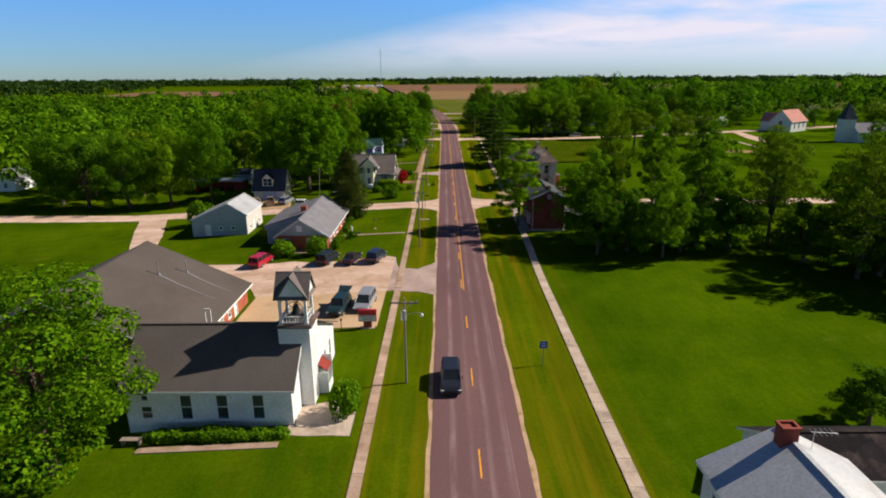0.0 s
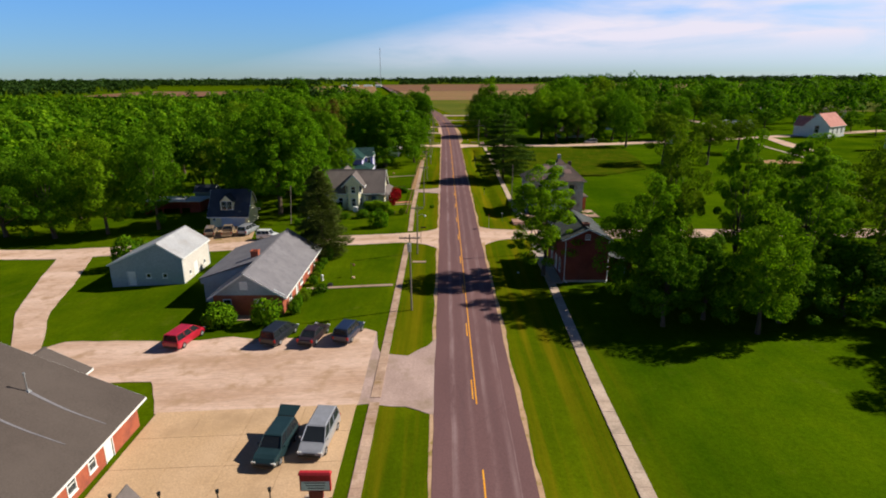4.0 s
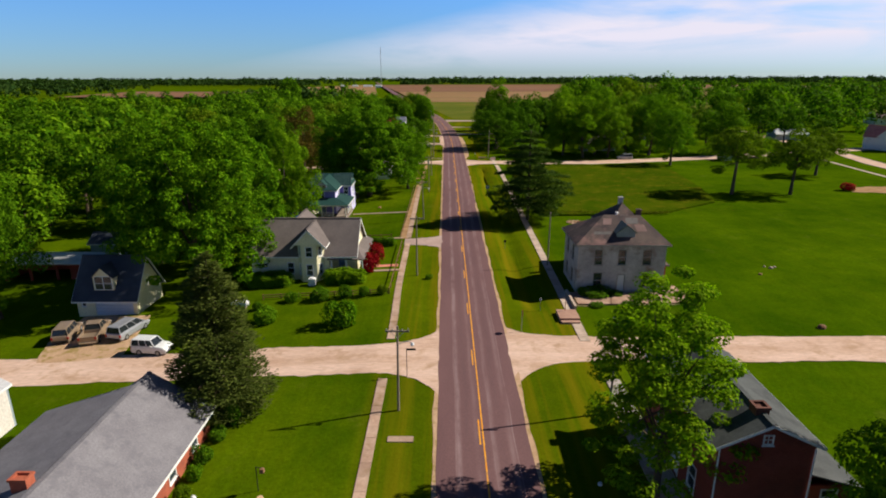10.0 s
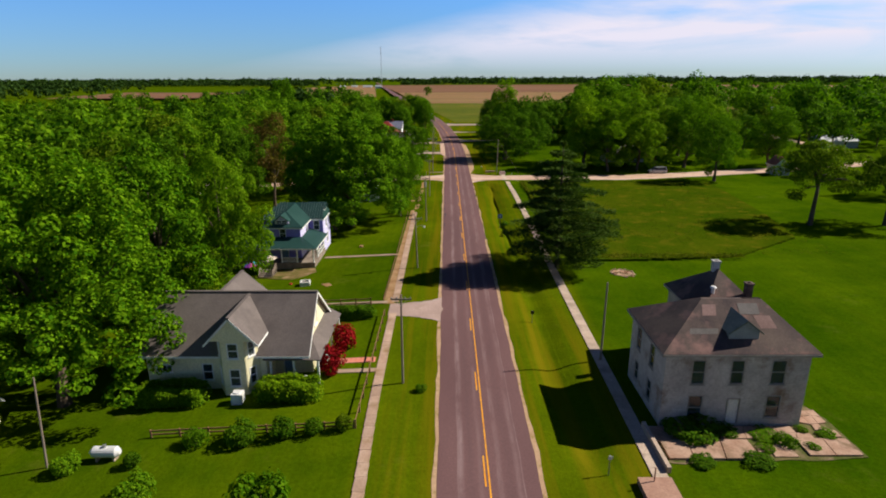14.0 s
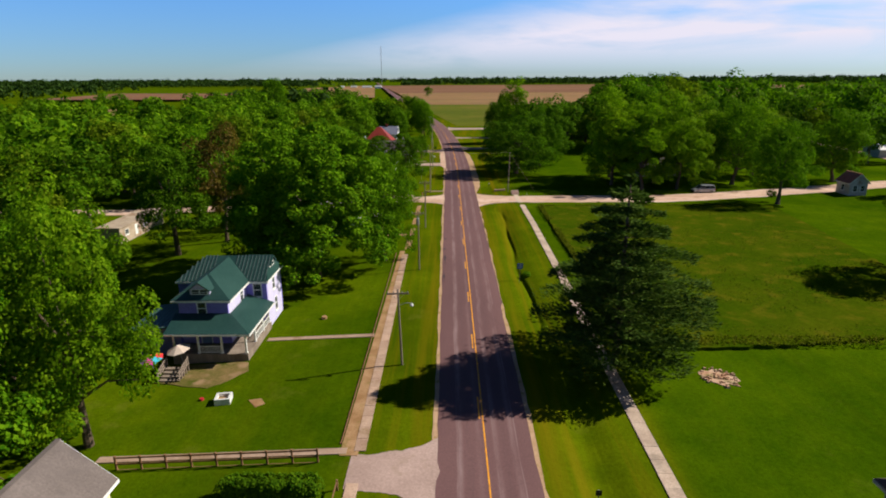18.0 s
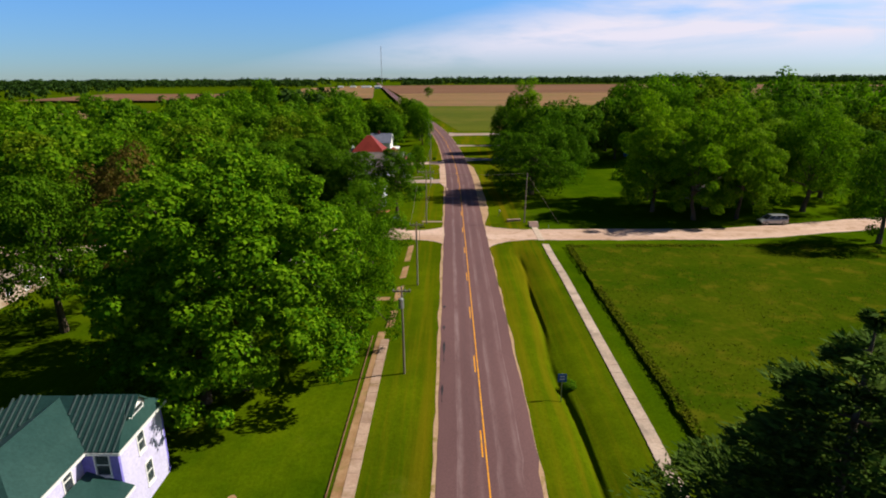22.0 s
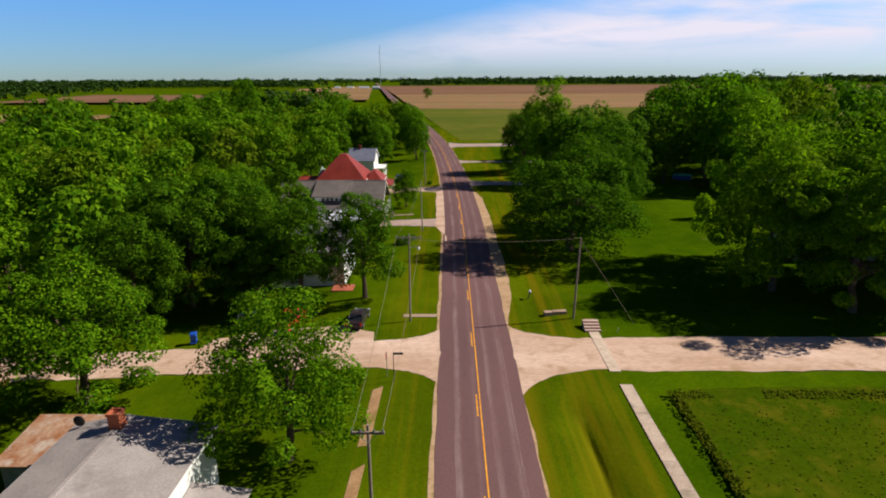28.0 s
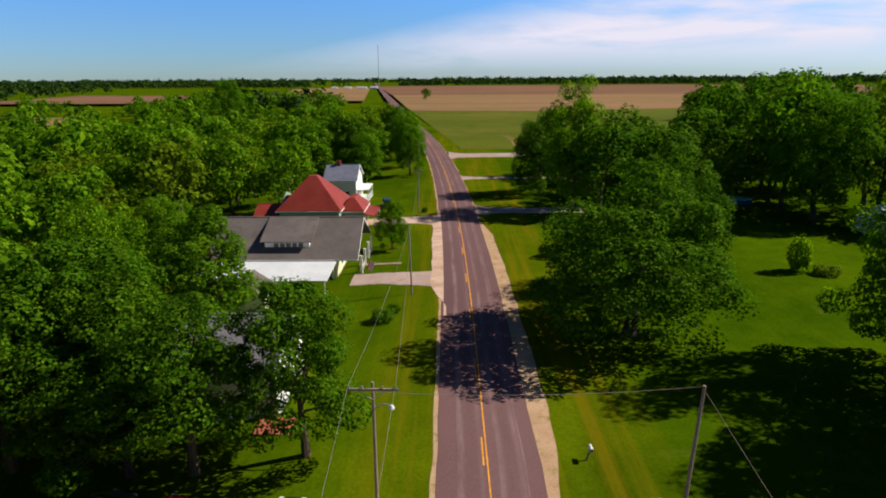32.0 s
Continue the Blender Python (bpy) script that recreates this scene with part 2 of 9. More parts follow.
CONCRETE = surf("weathered_concrete", (0.450, 0.340, 0.270), (0.550, 0.435, 0.355), 0.5, 8.0, 0.9, 0.15, stain=(0.295, 0.238, 0.189), stain_scale=0.4, per_object=0.08, spec=0.04)
WALK_TAN = surf("tan_worn_concrete", (0.385, 0.255, 0.190), (0.485, 0.345, 0.265), 0.5, 8.0, 0.9, 0.15, stain=(0.260, 0.170, 0.090), stain_scale=0.4, per_object=0.12, spec=0.04)
EARTH = surf("bare_earth", (0.289, 0.162, 0.076), (0.425, 0.264, 0.145), 0.6, 6.0, 0.95, 0.4, stain=(0.204, 0.162, 0.043), stain_scale=0.5, spec=0.04)
SHOULDER = surf("tan_crushed_stone", (0.430, 0.275, 0.165), (0.520, 0.345, 0.225), 0.4, 6.0, 0.95, 0.3, stain=(0.250, 0.190, 0.050), stain_scale=0.9, spec=0.04)
YELLOW = surf("road_yellow", (0.80, 0.30, 0.012), (0.86, 0.40, 0.03), 1.0, 12, 0.8, 0.05, stain=(0.48, 0.22, 0.06), stain_scale=1.4)
TAR = surf("tar_patch", (0.025, 0.02, 0.025), (0.05, 0.04, 0.045), 1.0, 8, 0.7, 0.1)
MEADOW = surf("rough_meadow", (0.033, 0.068, 0.0012), (0.062, 0.086, 0.0025), 0.09, 2.2, 0.95, 0.6, stain=(0.096, 0.098, 0.005), stain_scale=0.3, spec=0.0)
FIELD_GREEN = surf("young_crop", (0.070, 0.100, 0.005), (0.108, 0.122, 0.008), 0.02, 0.6, 0.95, 0.2, stain=(0.150, 0.125, 0.020), stain_scale=0.012, stretch=(0.25, 1, 1), spec=0.04)
FIELD_TAN = surf("stubble", (0.215, 0.132, 0.062), (0.300, 0.172, 0.084), 0.02, 0.4, 0.95, 0.2, stain=(0.204, 0.162, 0.060), stain_scale=0.02, stretch=(0.15, 1, 1), spec=0.04)
FIELD_BROWN = surf("ploughed_earth", (0.170, 0.089, 0.051), (0.230, 0.119, 0.068), 0.01, 0.3, 0.95, 0.2, stretch=(0.3, 1, 1), spec=0.04)
WHITE = surf("white_clapboard", (0.76, 0.77, 0.77), (0.84, 0.84, 0.82), 0.4, 6, 0.6, 0.1, lines=(0.16, "Z", 0.16), stain=(0.66, 0.66, 0.62), stain_scale=0.5)
CREAM = surf("cream_siding", (0.780, 0.720, 0.460), (0.840, 0.790, 0.550), 0.4, 6, 0.6, 0.1, lines=(0.16, "Z", 0.15))
TRIM = surf("white_trim", (0.78, 0.78, 0.76), (0.86, 0.86, 0.84), 1.0, 10, 0.5, 0.03)
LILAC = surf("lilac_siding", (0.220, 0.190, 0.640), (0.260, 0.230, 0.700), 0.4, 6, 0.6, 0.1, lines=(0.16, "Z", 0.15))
# paler lilac for the east walls, the sun on them put into the colour
LILAC_SUNLIT = surf("sunlit_pale_lilac_siding", (0.58, 0.55, 0.80), (0.64, 0.61, 0.85), 0.4, 6, 0.6, 0.1, lines=(0.16, "Z", 0.13))
GREY_SIDING = surf("grey_siding", (0.36, 0.40, 0.43), (0.42, 0.46, 0.49), 0.4, 6, 0.6, 0.1, lines=(0.2, "Z", 0.15))
METAL_SIDING = surf("pale_metal_siding", (0.70, 0.66, 0.60), (0.78, 0.73, 0.67), 0.3, 6, 0.5, 0.1, 0.1, lines=(0.3, "Y", 0.12))
GREY_METAL = surf("grey_metal_siding", (0.30, 0.37, 0.41), (0.36, 0.42, 0.46), 0.3, 6, 0.5, 0.1, 0.1, lines=(0.3, "X", 0.12))
TEAL = surf("grey_green_siding", (0.26, 0.34, 0.28), (0.32, 0.40, 0.34), 0.4, 6, 0.65, 0.1, lines=(0.18, "Z", 0.15))
SHABBY = surf("weathered_whitewash", (0.410, 0.385, 0.385), (0.585, 0.565, 0.560), 0.5, 5, 0.9, 0.25, stain=(0.230, 0.160, 0.120), stain_scale=0.42, lines=(0.22, "Z", 0.12))
BRICK = surf("red_brick", (0.360, 0.090, 0.050), (0.450, 0.126, 0.068), 0.7, 9, 0.9, 0.25, lines=(0.15, "Z", 0.22), stain=(0.270, 0.081, 0.054), stain_scale=0.8)
BRICK_DARK = surf("dark_red_brick", (0.235, 0.050, 0.032), (0.31, 0.070, 0.045), 0.7, 9, 0.9, 0.25, lines=(0.15, "Z", 0.25), stain=(0.20, 0.05, 0.035), stain_scale=0.6)
SHINGLE_BROWN = surf("brown_grey_shingle", (0.094, 0.076, 0.069), (0.118, 0.098, 0.089), 0.12, 8, 0.9, 0.25, stain=(0.118, 0.096, 0.086), stain_scale=0.10)
SHINGLE_GREY = surf("grey_shingle", (0.158, 0.150, 0.168), (0.198, 0.190, 0.208), 0.5, 8, 0.9, 0.25, stain=(0.136, 0.130, 0.148), stain_scale=0.9, per_object=0.03)
SHINGLE_TAUPE = surf("taupe_shingle", (0.128, 0.106, 0.100), (0.168, 0.140, 0.132), 0.3, 8, 0.9, 0.25, stain=(0.112, 0.094, 0.090), stain_scale=0.5)
SHINGLE_HALL = surf("dark_brown_shingle", (0.074, 0.058, 0.051), (0.096, 0.077, 0.068), 0.12, 8, 0.9, 0.25, stain=(0.098, 0.078, 0.069), stain_scale=0.10)
SHINGLE_DARK = surf("blue_black_shingle", (0.035, 0.045, 0.065), (0.055, 0.066, 0.09), 0.4, 8, 0.9, 0.25)
# dark roofing, made nearly black by putting the shade on it into the colour
SHINGLE_DARK_SHADED = surf("dark_shaded_shingle", (0.018, 0.016, 0.018), (0.034, 0.029, 0.030), 0.5, 8, 0.95, 0.25, stain=(0.070, 0.052, 0.045), stain_scale=0.6, spec=0.05)
SHINGLE_OLD = surf("patched_old_shingle", (0.066, 0.048, 0.050), (0.128, 0.094, 0.080), 0.35, 8, 0.95, 0.3, stain=(0.235, 0.135, 0.120), stain_scale=0.38)
RED_METAL = surf("red_metal_roof", (0.250, 0.036, 0.024), (0.320, 0.050, 0.034), 0.3, 5, 0.45, 0.1, 0.1, lines=(0.4, "X", 0.15))
GREEN_METAL = surf("dark_green_metal_roof", (0.020, 0.060, 0.055), (0.030, 0.078, 0.070), 0.3, 5, 0.38, 0.1, 0.1)
PALE_METAL = surf("galvanised_roof", (0.493, 0.501, 0.527), (0.595, 0.595, 0.612), 0.25, 5, 0.45, 0.1, 0.3, lines=(0.35, "Y", 0.10), stain=(0.425, 0.399, 0.391), stain_scale=0.3)
RUST = surf("rusty_tin", (0.36, 0.15, 0.07), (0.52, 0.34, 0.24), 0.9, 6, 0.8, 0.2, 0.2, lines=(0.5, "X", 0.25), stain=(0.55, 0.46, 0.40), stain_scale=0.7)
GREEN_SLATE = surf("grey_green_roof", (0.123, 0.157, 0.140), (0.170, 0.204, 0.183), 0.4, 6, 0.7, 0.2, stain=(0.076, 0.102, 0.093), stain_scale=0.4)
BARK = surf("bark", (0.075, 0.052, 0.034), (0.13, 0.095, 0.065), 1.5, 12, 0.95, 0.6, stretch=(1, 1, 0.25))
WOOD = surf("grey_weathered_wood", (0.20, 0.155, 0.125), (0.30, 0.245, 0.20), 1.0, 10, 0.9, 0.3, stretch=(1, 1, 0.15))
WOOD_BROWN = surf("brown_wood", (0.20, 0.10, 0.05), (0.28, 0.15, 0.08), 1.0, 10, 0.9, 0.3)
DARK = surf("dark_metal", (0.022, 0.022, 0.024), (0.034, 0.034, 0.036), 1.0, 12, 0.5, 0.05, 0.3)
STEEL = surf("grey_steel", (0.34, 0.35, 0.36), (0.46, 0.47, 0.48), 1.0, 12, 0.4, 0.05, 0.6)
RUBBER = surf("tyre_rubber", (0.014, 0.014, 0.014), (0.022, 0.022, 0.022), 2.0, 20, 0.85, 0.1)
CHROME = surf("bright_metal", (0.55, 0.56, 0.57), (0.66, 0.66, 0.67), 2.0, 20, 0.2, 0.0, 0.9)
LAMP_RED = surf("red_lens", (0.35, 0.01, 0.01), (0.42, 0.02, 0.015), 2.0, 20, 0.2, 0.0)
LAMP_CLEAR = surf("clear_lens", (0.62, 0.63, 0.63), (0.72, 0.72, 0.70), 2.0, 20, 0.15, 0.0)
SIGN_RED = surf("red_sign", (0.42, 0.02, 0.03), (0.50, 0.03, 0.04), 1.0, 9, 0.5, 0.0)
SIGN_WHITE = surf("white_sign", (0.66, 0.66, 0.66), (0.76, 0.76, 0.76), 1.0, 9, 0.5, 0.0)
SIGN_BLUE = surf("blue_sign", (0.02, 0.09, 0.36), (0.03, 0.12, 0.42), 1.0, 9, 0.5, 0.0)
BLUE_PLASTIC = surf("blue_plastic", (0.01, 0.07, 0.42), (0.02, 0.10, 0.50), 1.0, 9, 0.45, 0.0)
GLASS, CAR_GLASS = glass_mat("window_glass"), glass_mat("car_glass", (0.045, 0.055, 0.065))
LEAF = leaf_mat("maple_leaves", (0.036, 0.118, 0.003), (0.156, 0.292, 0.008))
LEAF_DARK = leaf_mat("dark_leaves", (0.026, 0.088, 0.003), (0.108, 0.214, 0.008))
LEAF_DEEP = leaf_mat("deep_green_leaves", (0.030, 0.114, 0.003), (0.146, 0.290, 0.007), 0.34)
LEAF_LIGHT = leaf_mat("light_leaves", (0.072, 0.172, 0.004), (0.232, 0.370, 0.010), 0.46)
LEAF_OLIVE = leaf_mat("olive_leaves", (0.064, 0.126, 0.004), (0.176, 0.252, 0.010))
LEAF_BROWN = leaf_mat("rusty_leaves", (0.070, 0.070, 0.012), (0.16, 0.105, 0.03))
LEAF_RED = leaf_mat("crimson_leaves", (0.20, 0.006, 0.012), (0.36, 0.016, 0.022), 0.2)
NEEDLE = leaf_mat("pine_needles", (0.036, 0.078, 0.012), (0.105, 0.165, 0.026), 0.2)
NEEDLE_BLUE = leaf_mat("spruce_needles", (0.058, 0.088, 0.018), (0.140, 0.170, 0.036), 0.2)
# far woods: their blue-green shade is put into a darker leaf colour
LEAF_FAR_SHADED = leaf_mat("far_shaded_leaves", (0.018, 0.046, 0.010), (0.044, 0.086, 0.018), 0.2)
TALL_GRASS = leaf_mat("tall_grass", (0.085, 0.115, 0.004), (0.140, 0.150, 0.012), 0.4)


import collections


# ---- building blocks ----
class Geo:
    """Gathers faces for one mesh."""

    def __init__(self):
        self.v, self.f = [], []

    def face(self, *pts):
        n = len(self.v)
        self.v += [tuple(p) for p in pts]
        self.f.append(tuple(range(n, n + len(pts))))
        return self

    def solid(self, ring, shift):
        """A prism: the ring of points, and the same ring moved by shift."""
        n, k = len(self.v), len(ring)
        s = Vector(shift)
        self.v += [tuple(p) for p in ring] + [tuple(Vector(p) + s) for p in ring]
        self.f += [tuple(range(n + k - 1, n - 1, -1)), tuple(range(n + k, n + 2 * k))]
        self.f += [(n + i, n + (i + 1) % k, n + k + (i + 1) % k, n + k + i) for i in range(k)]
        return self

    def box(self, x0, y0, z0, x1, y1, z1):
        return self.solid([(x0, y0, z0), (x1, y0, z0), (x1, y1, z0), (x0, y1, z0)], (0, 0, z1 - z0))

    def tapered(self, x0, y0, z0, x1, y1, z1, in_x, in_y):
        """A box whose top is drawn in by in_x and in_y on every side."""
        n = len(self.v)
        self.v += [(x0, y0, z0), (x1, y0, z0), (x1, y1, z0), (x0, y1, z0), (x0 + in_x, y0 + in_y, z1), (x1 - in_x, y0 + in_y, z1), (x1 - in_x, y1 - in_y, z1), (x0 + in_x, y1 - in_y, z1)]
        self.f += [tuple(n + i for i in q) for q in ((3, 2, 1, 0), (4, 5, 6, 7), (0, 1, 5, 4), (1, 2, 6, 5), (2, 3, 7, 6), (3, 0, 4, 7))]
        return self

    def bar(self, p0, p1, w, h):
        """A straight bar of width w and height h, its top edge line from p0 to p1."""
        a, b = Vector(p0), Vector(p1)
        d = (b - a).normalized()
        side = d.cross(Vector((0, 0, 1)))
        side = (side.normalized() if side.length > 1e-4 else Vector((1, 0, 0))) * (w / 2)
        up = side.cross(d).normalized() * h
        return self.solid([a - side, a + side, a + side - up, a - side - up], b - a)

    def tube(self, p0, p1, r0, r1=None, sides=8, cap=True):
        r1 = r0 if r1 is None else r1
        a, b = Vector(p0), Vector(p1)
        d = (b - a).normalized()
        u = d.cross(Vector((0.3, 0.9, 0.1)) if abs(d.z) > 0.9 else Vector((0, 0, 1))).normalized()
        w = d.cross(u)
        n = len(self.v)
        for c, r in ((a, r0), (b, r1)):
            self.v += [tuple(c + (u * math.cos(2 * math.pi * i / sides) + w * math.sin(2 * math.pi * i / sides)) * r) for i in range(sides)]
        self.f += [(n + i, n + (i + 1) % sides, n + sides + (i + 1) % sides, n + sides + i) for i in range(sides)]
        if cap:
            self.f += [tuple(n + sides - 1 - i for i in range(sides)), tuple(n + sides + i for i in range(sides))]
        return self

    def ball(self, c, rx, ry, rz, rings=6, sides=10):
        n, c = len(self.v), Vector(c)
        for i in range(rings + 1):
            a = math.pi * i / rings
            self.v += [(c.x + rx * math.sin(a) * math.cos(2 * math.pi * j / sides), c.y + ry * math.sin(a) * math.sin(2 * math.pi * j / sides), c.z + rz * math.cos(a)) for j in range(sides)]
        for i in range(rings):
            for j in range(sides):
                self.f.append((n + i * sides + j, n + (i + 1) * sides + j, n + (i + 1) * sides + (j + 1) % sides, n + i * sides + (j + 1) % sides))
        return self

    def weld(self):
        """Joins points that coincide, and drops the faces between two joined blocks."""
        seen, index, verts = {}, [], []
        for p in self.v:
            k = tuple(round(u, 3) for u in p)
            if k not in seen:
                seen[k] = len(verts)
                verts.append(p)
            index.append(seen[k])
        count, faces = collections.Counter(), []
        for f in self.f:
            g = []
            for i in f:
                if index[i] not in g:
                    g.append(index[i])
            if len(g) > 2:
                faces.append(tuple(g))
                count[frozenset(g)] += 1
        self.v, self.f = verts, [f for f in faces if count[frozenset(f)] == 1]
        return self

    def mesh(self, name, material):
        me = bpy.data.meshes.new(name)
        me.from_pydata(self.v, [], self.f)
        bm = bmesh.new()
        bm.from_mesh(me)
        bmesh.ops.recalc_face_normals(bm, faces=bm.faces)
        bm.to_mesh(me)
        bm.free()
        me.materials.append(material)
        return me


def part(name, geo, material, parent=None, label=""):
    """One mesh object under a thing or under a part. geo: a Geo or a mesh that several share."""
    ob = new(name, geo.mesh(name, material) if isinstance(geo, Geo) else geo)
    ob.parent = parent
    return tagged(ob, label)


def thing(name, label, category, group="", at=None):
    ob = new(name)
    ob.empty_display_size = 0.3
    if at is not None:
        ob.matrix_basis = at
    return tagged(ob, label, category, group)


def structure(name, geo, material, label, category):
    return tagged(part(name, geo, material), label, category, kind="structure")


def quad_mesh(name, verts, quads, material):
    """A mesh from arrays, for leaves and for the ground."""
    me = bpy.data.meshes.new(name)
    me.vertices.add(len(verts))
    me.vertices.foreach_set("co", np.asarray(verts, np.float32).ravel())
    me.loops.add(quads.size)
    me.loops.foreach_set("vertex_index", quads.astype(np.int32).ravel())
    me.polygons.add(len(quads))
    me.polygons.foreach_set("loop_start", np.arange(0, quads.size, 4, dtype=np.int32))
    me.update(calc_edges=True)
    me.materials.append(material)
    return me


# ---- the lie of the land ----
ROAD_X, ROAD_HALF = 1.78, 3.55
WALK_L, WALK_R = -7.05, 13.3


def road_x(y):
    """The middle of the road: straight through the village, then a bend to the left."""
    if y < 295:
        return ROAD_X
    if y < 500:
        return ROAD_X - 0.00032 * (y - 295) ** 2
    return ROAD_X - 13.448 - 0.1335 * (y - 500)


def step(a, b, x):
    k = np.clip((x - a) / (b - a), 0, 1)
    return k * k * (3 - 2 * k)


def fall(x):
    """The ground falls away gently to the left of the village street."""
    return -0.045 * np.clip(-np.asarray(x, float) - 8.2, 0, 61.8)


def land(x, y):
    """Height of the ground: level, with a ditch along the right of the road and soft waves in the lawns."""
    x, y = np.asarray(x, float), np.asarray(y, float)
    open_ = step(138, 143, y) * (1 - step(251, 256, y)) + 0.25 * step(20, 40, y) * (1 - step(100, 118, y)) + 0.5 * step(268, 272, y) * (1 - step(274, 300, y))
    wander = 9.5 + 0.35 * np.sin(y * 0.11) + 0.2 * np.sin(y * 0.31 + 1)
    narrow = np.exp(-((x - wander) / 0.30) ** 2) * step(183, 190, y) * (1 - step(246, 252, y)) * (0.08 + 0.34 * np.abs(np.sin(y * 0.13)))
    z = -0.45 * open_ * np.exp(-((x - wander) / 1.5) ** 2) - narrow
    z -= 0.04 * np.exp(-((x + 3.6) / 0.7) ** 2) * step(30, 40, y) * (1 - step(250, 256, y))
    z -= 0.04 * (1 + np.sin(x * 0.13 + 1.1) * np.sin(y * 0.09)) * step(22, 32, np.abs(x - 2))
    return z - 0.04 + fall(x)


def axis_steps(fine_lo, fine_hi, fine, far_lo, far_hi):
    mid = list(np.arange(fine_lo, fine_hi + 1e-6, fine))
    lo, hi, s = [], [], fine
    p = fine_lo
    while p > far_lo:
        s *= 1.25
        p -= s
        lo.append(max(p, far_lo))
    p, s = fine_hi, fine
    while p < far_hi:
        s *= 1.25
        p += s
        hi.append(min(p, far_hi))
    return np.array(lo[::-1] + mid + hi)


gx = np.sort(np.append(axis_steps(-22, 30, 0.4, -6500, 6500), (-8.2, -70.0) + tuple(np.arange(8.7, 10.5, 0.13))))
gy = axis_steps(20, 320, 1.0, -2500, 7500)
GX, GY = np.meshgrid(gx, gy, indexing="ij")
ids = np.arange(GX.size).reshape(GX.shape)
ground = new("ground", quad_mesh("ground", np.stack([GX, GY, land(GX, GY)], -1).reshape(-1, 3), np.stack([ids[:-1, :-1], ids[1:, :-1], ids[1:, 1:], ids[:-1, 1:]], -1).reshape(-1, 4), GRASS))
tagged(ground, "bright green mown grass with paler dry patches", "grass", kind="structure")


def ribbon(name, edges, z, material, label, category, thick=0.25, crown=0.0, cuts=1):
    """A paved strip between a left and a right edge line, rows of (y, x left, x right); it has sides that go into the ground."""
    v, q = [], []
    k = cuts + 1
    for y, a, b in edges:
        for i in range(k):
            u = i / cuts
            v.append((a + (b - a) * u, y, z + crown * (1 - (2 * u - 1) ** 2)))
        v += [(a - 0.02, y, z - thick), (b + 0.02, y, z - thick)]
    w = k + 2
    for r in range(len(edges) - 1):
        o = r * w
        for i in range(cuts):
            q.append((o + i, o + i + 1, o + w + i + 1, o + w + i))
        q += [(o + k, o, o + w, o + w + k), (o + cuts, o + k + 1, o + w + k + 1, o + w + cuts)]
    me = quad_mesh(name, np.array(v), np.array(q), material)
    me.polygons.foreach_set("use_smooth", [False] * len(me.polygons))
    uv = me.uv_layers.new(name="UVMap")
    across = np.array([(i / cuts if i < k else float(i - k)) for i in range(w)])
    idx = np.array(q).ravel()
    uv.data.foreach_set("uv", np.stack([across[idx % w], np.array(v)[idx, 1] * 0.1], -1).astype(np.float32).ravel())
    return tagged(new(name, me), label, category, kind="structure")


def jag(y, amp, seed):
    return amp * noise.noise(Vector((seed, y * 0.23, 0.5))) + 0.5 * amp * noise.noise(Vector((seed + 9, y * 0.9, 0.5)))


ys = list(np.arange(-200, 420, 1.5)) + list(np.arange(420, 620, 6)) + list(np.arange(620, 2600, 30))
ribbon("road", [(y, road_x(y) - ROAD_HALF + jag(y, 0.10, 1), road_x(y) + ROAD_HALF + jag(y, 0.10, 4) + (0.25 if y > 200 else 0)) for y in ys], -0.005, ASPHALT, "worn purple-grey asphalt road with pale wheel tracks", "road", 0.3, 0.05, 12)
ribbon("shoulder_left", [(y, road_x(y) - ROAD_HALF - 0.34 + jag(y, 0.16, 12), road_x(y) - ROAD_HALF + 0.3) for y in ys], -0.024, SHOULDER, "narrow gravelly verge with tufts of grass", "road shoulder")
ribbon("shoulder_right", [(y, road_x(y) + ROAD_HALF - 0.3, road_x(y) + ROAD_HALF + 0.36 + jag(y, 0.22, 17) + (1.5 * float(step(268, 280, y) * (1 - step(335, 350, y))))) for y in ys], -0.016, SHOULDER, "tan crushed stone shoulder along the asphalt", "road shoulder")


def flared(name, y0, y1, x_far, x_road, flare, z, material, label, category, curve=None, south=1.0, north=1.0):
    """A side street between y0 and y1 that widens where it meets the road."""
    n = 150
    xs = [x_road + (x_far - x_road) * ((n - i) / n) ** 2.2 for i in range(n + 1)]
    v, q = [], []
    for i, x in enumerate(xs):
        d = abs(x - x_road)
        open_ = flare * (1 - math.sqrt(max(0.0, 1 - (1 - min(1.0, d / 7.5)) ** 2)))
        bend = curve(x) if curve else 0.0
        rag = 0.14 * noise.noise(Vector((x * 2.3, y0, 6.0)))
        lo, hi = y0 - open_ * south + bend + jag(x, 0.4, y0) + rag, y1 + open_ * north + bend + jag(x, 0.4, y1) - rag
        zz = z - 0.03 + float(fall(x))
        v += [(x, lo, zz), (x, 0.5 * (lo + hi), zz + 0.02), (x, hi, zz), (x, lo, zz - 0.3), (x, hi, zz - 0.3)]
        if i:
            o = 5 * (i - 1)
            q += [(o, o + 5, o + 6, o + 1), (o + 1, o + 6, o + 7, o + 2), (o + 3, o + 8, o + 5, o), (o + 2, o + 7, o + 9, o + 4)]
    me = Geo()
    me.v, me.f = v, q
    return structure(name, me, material, label, category)


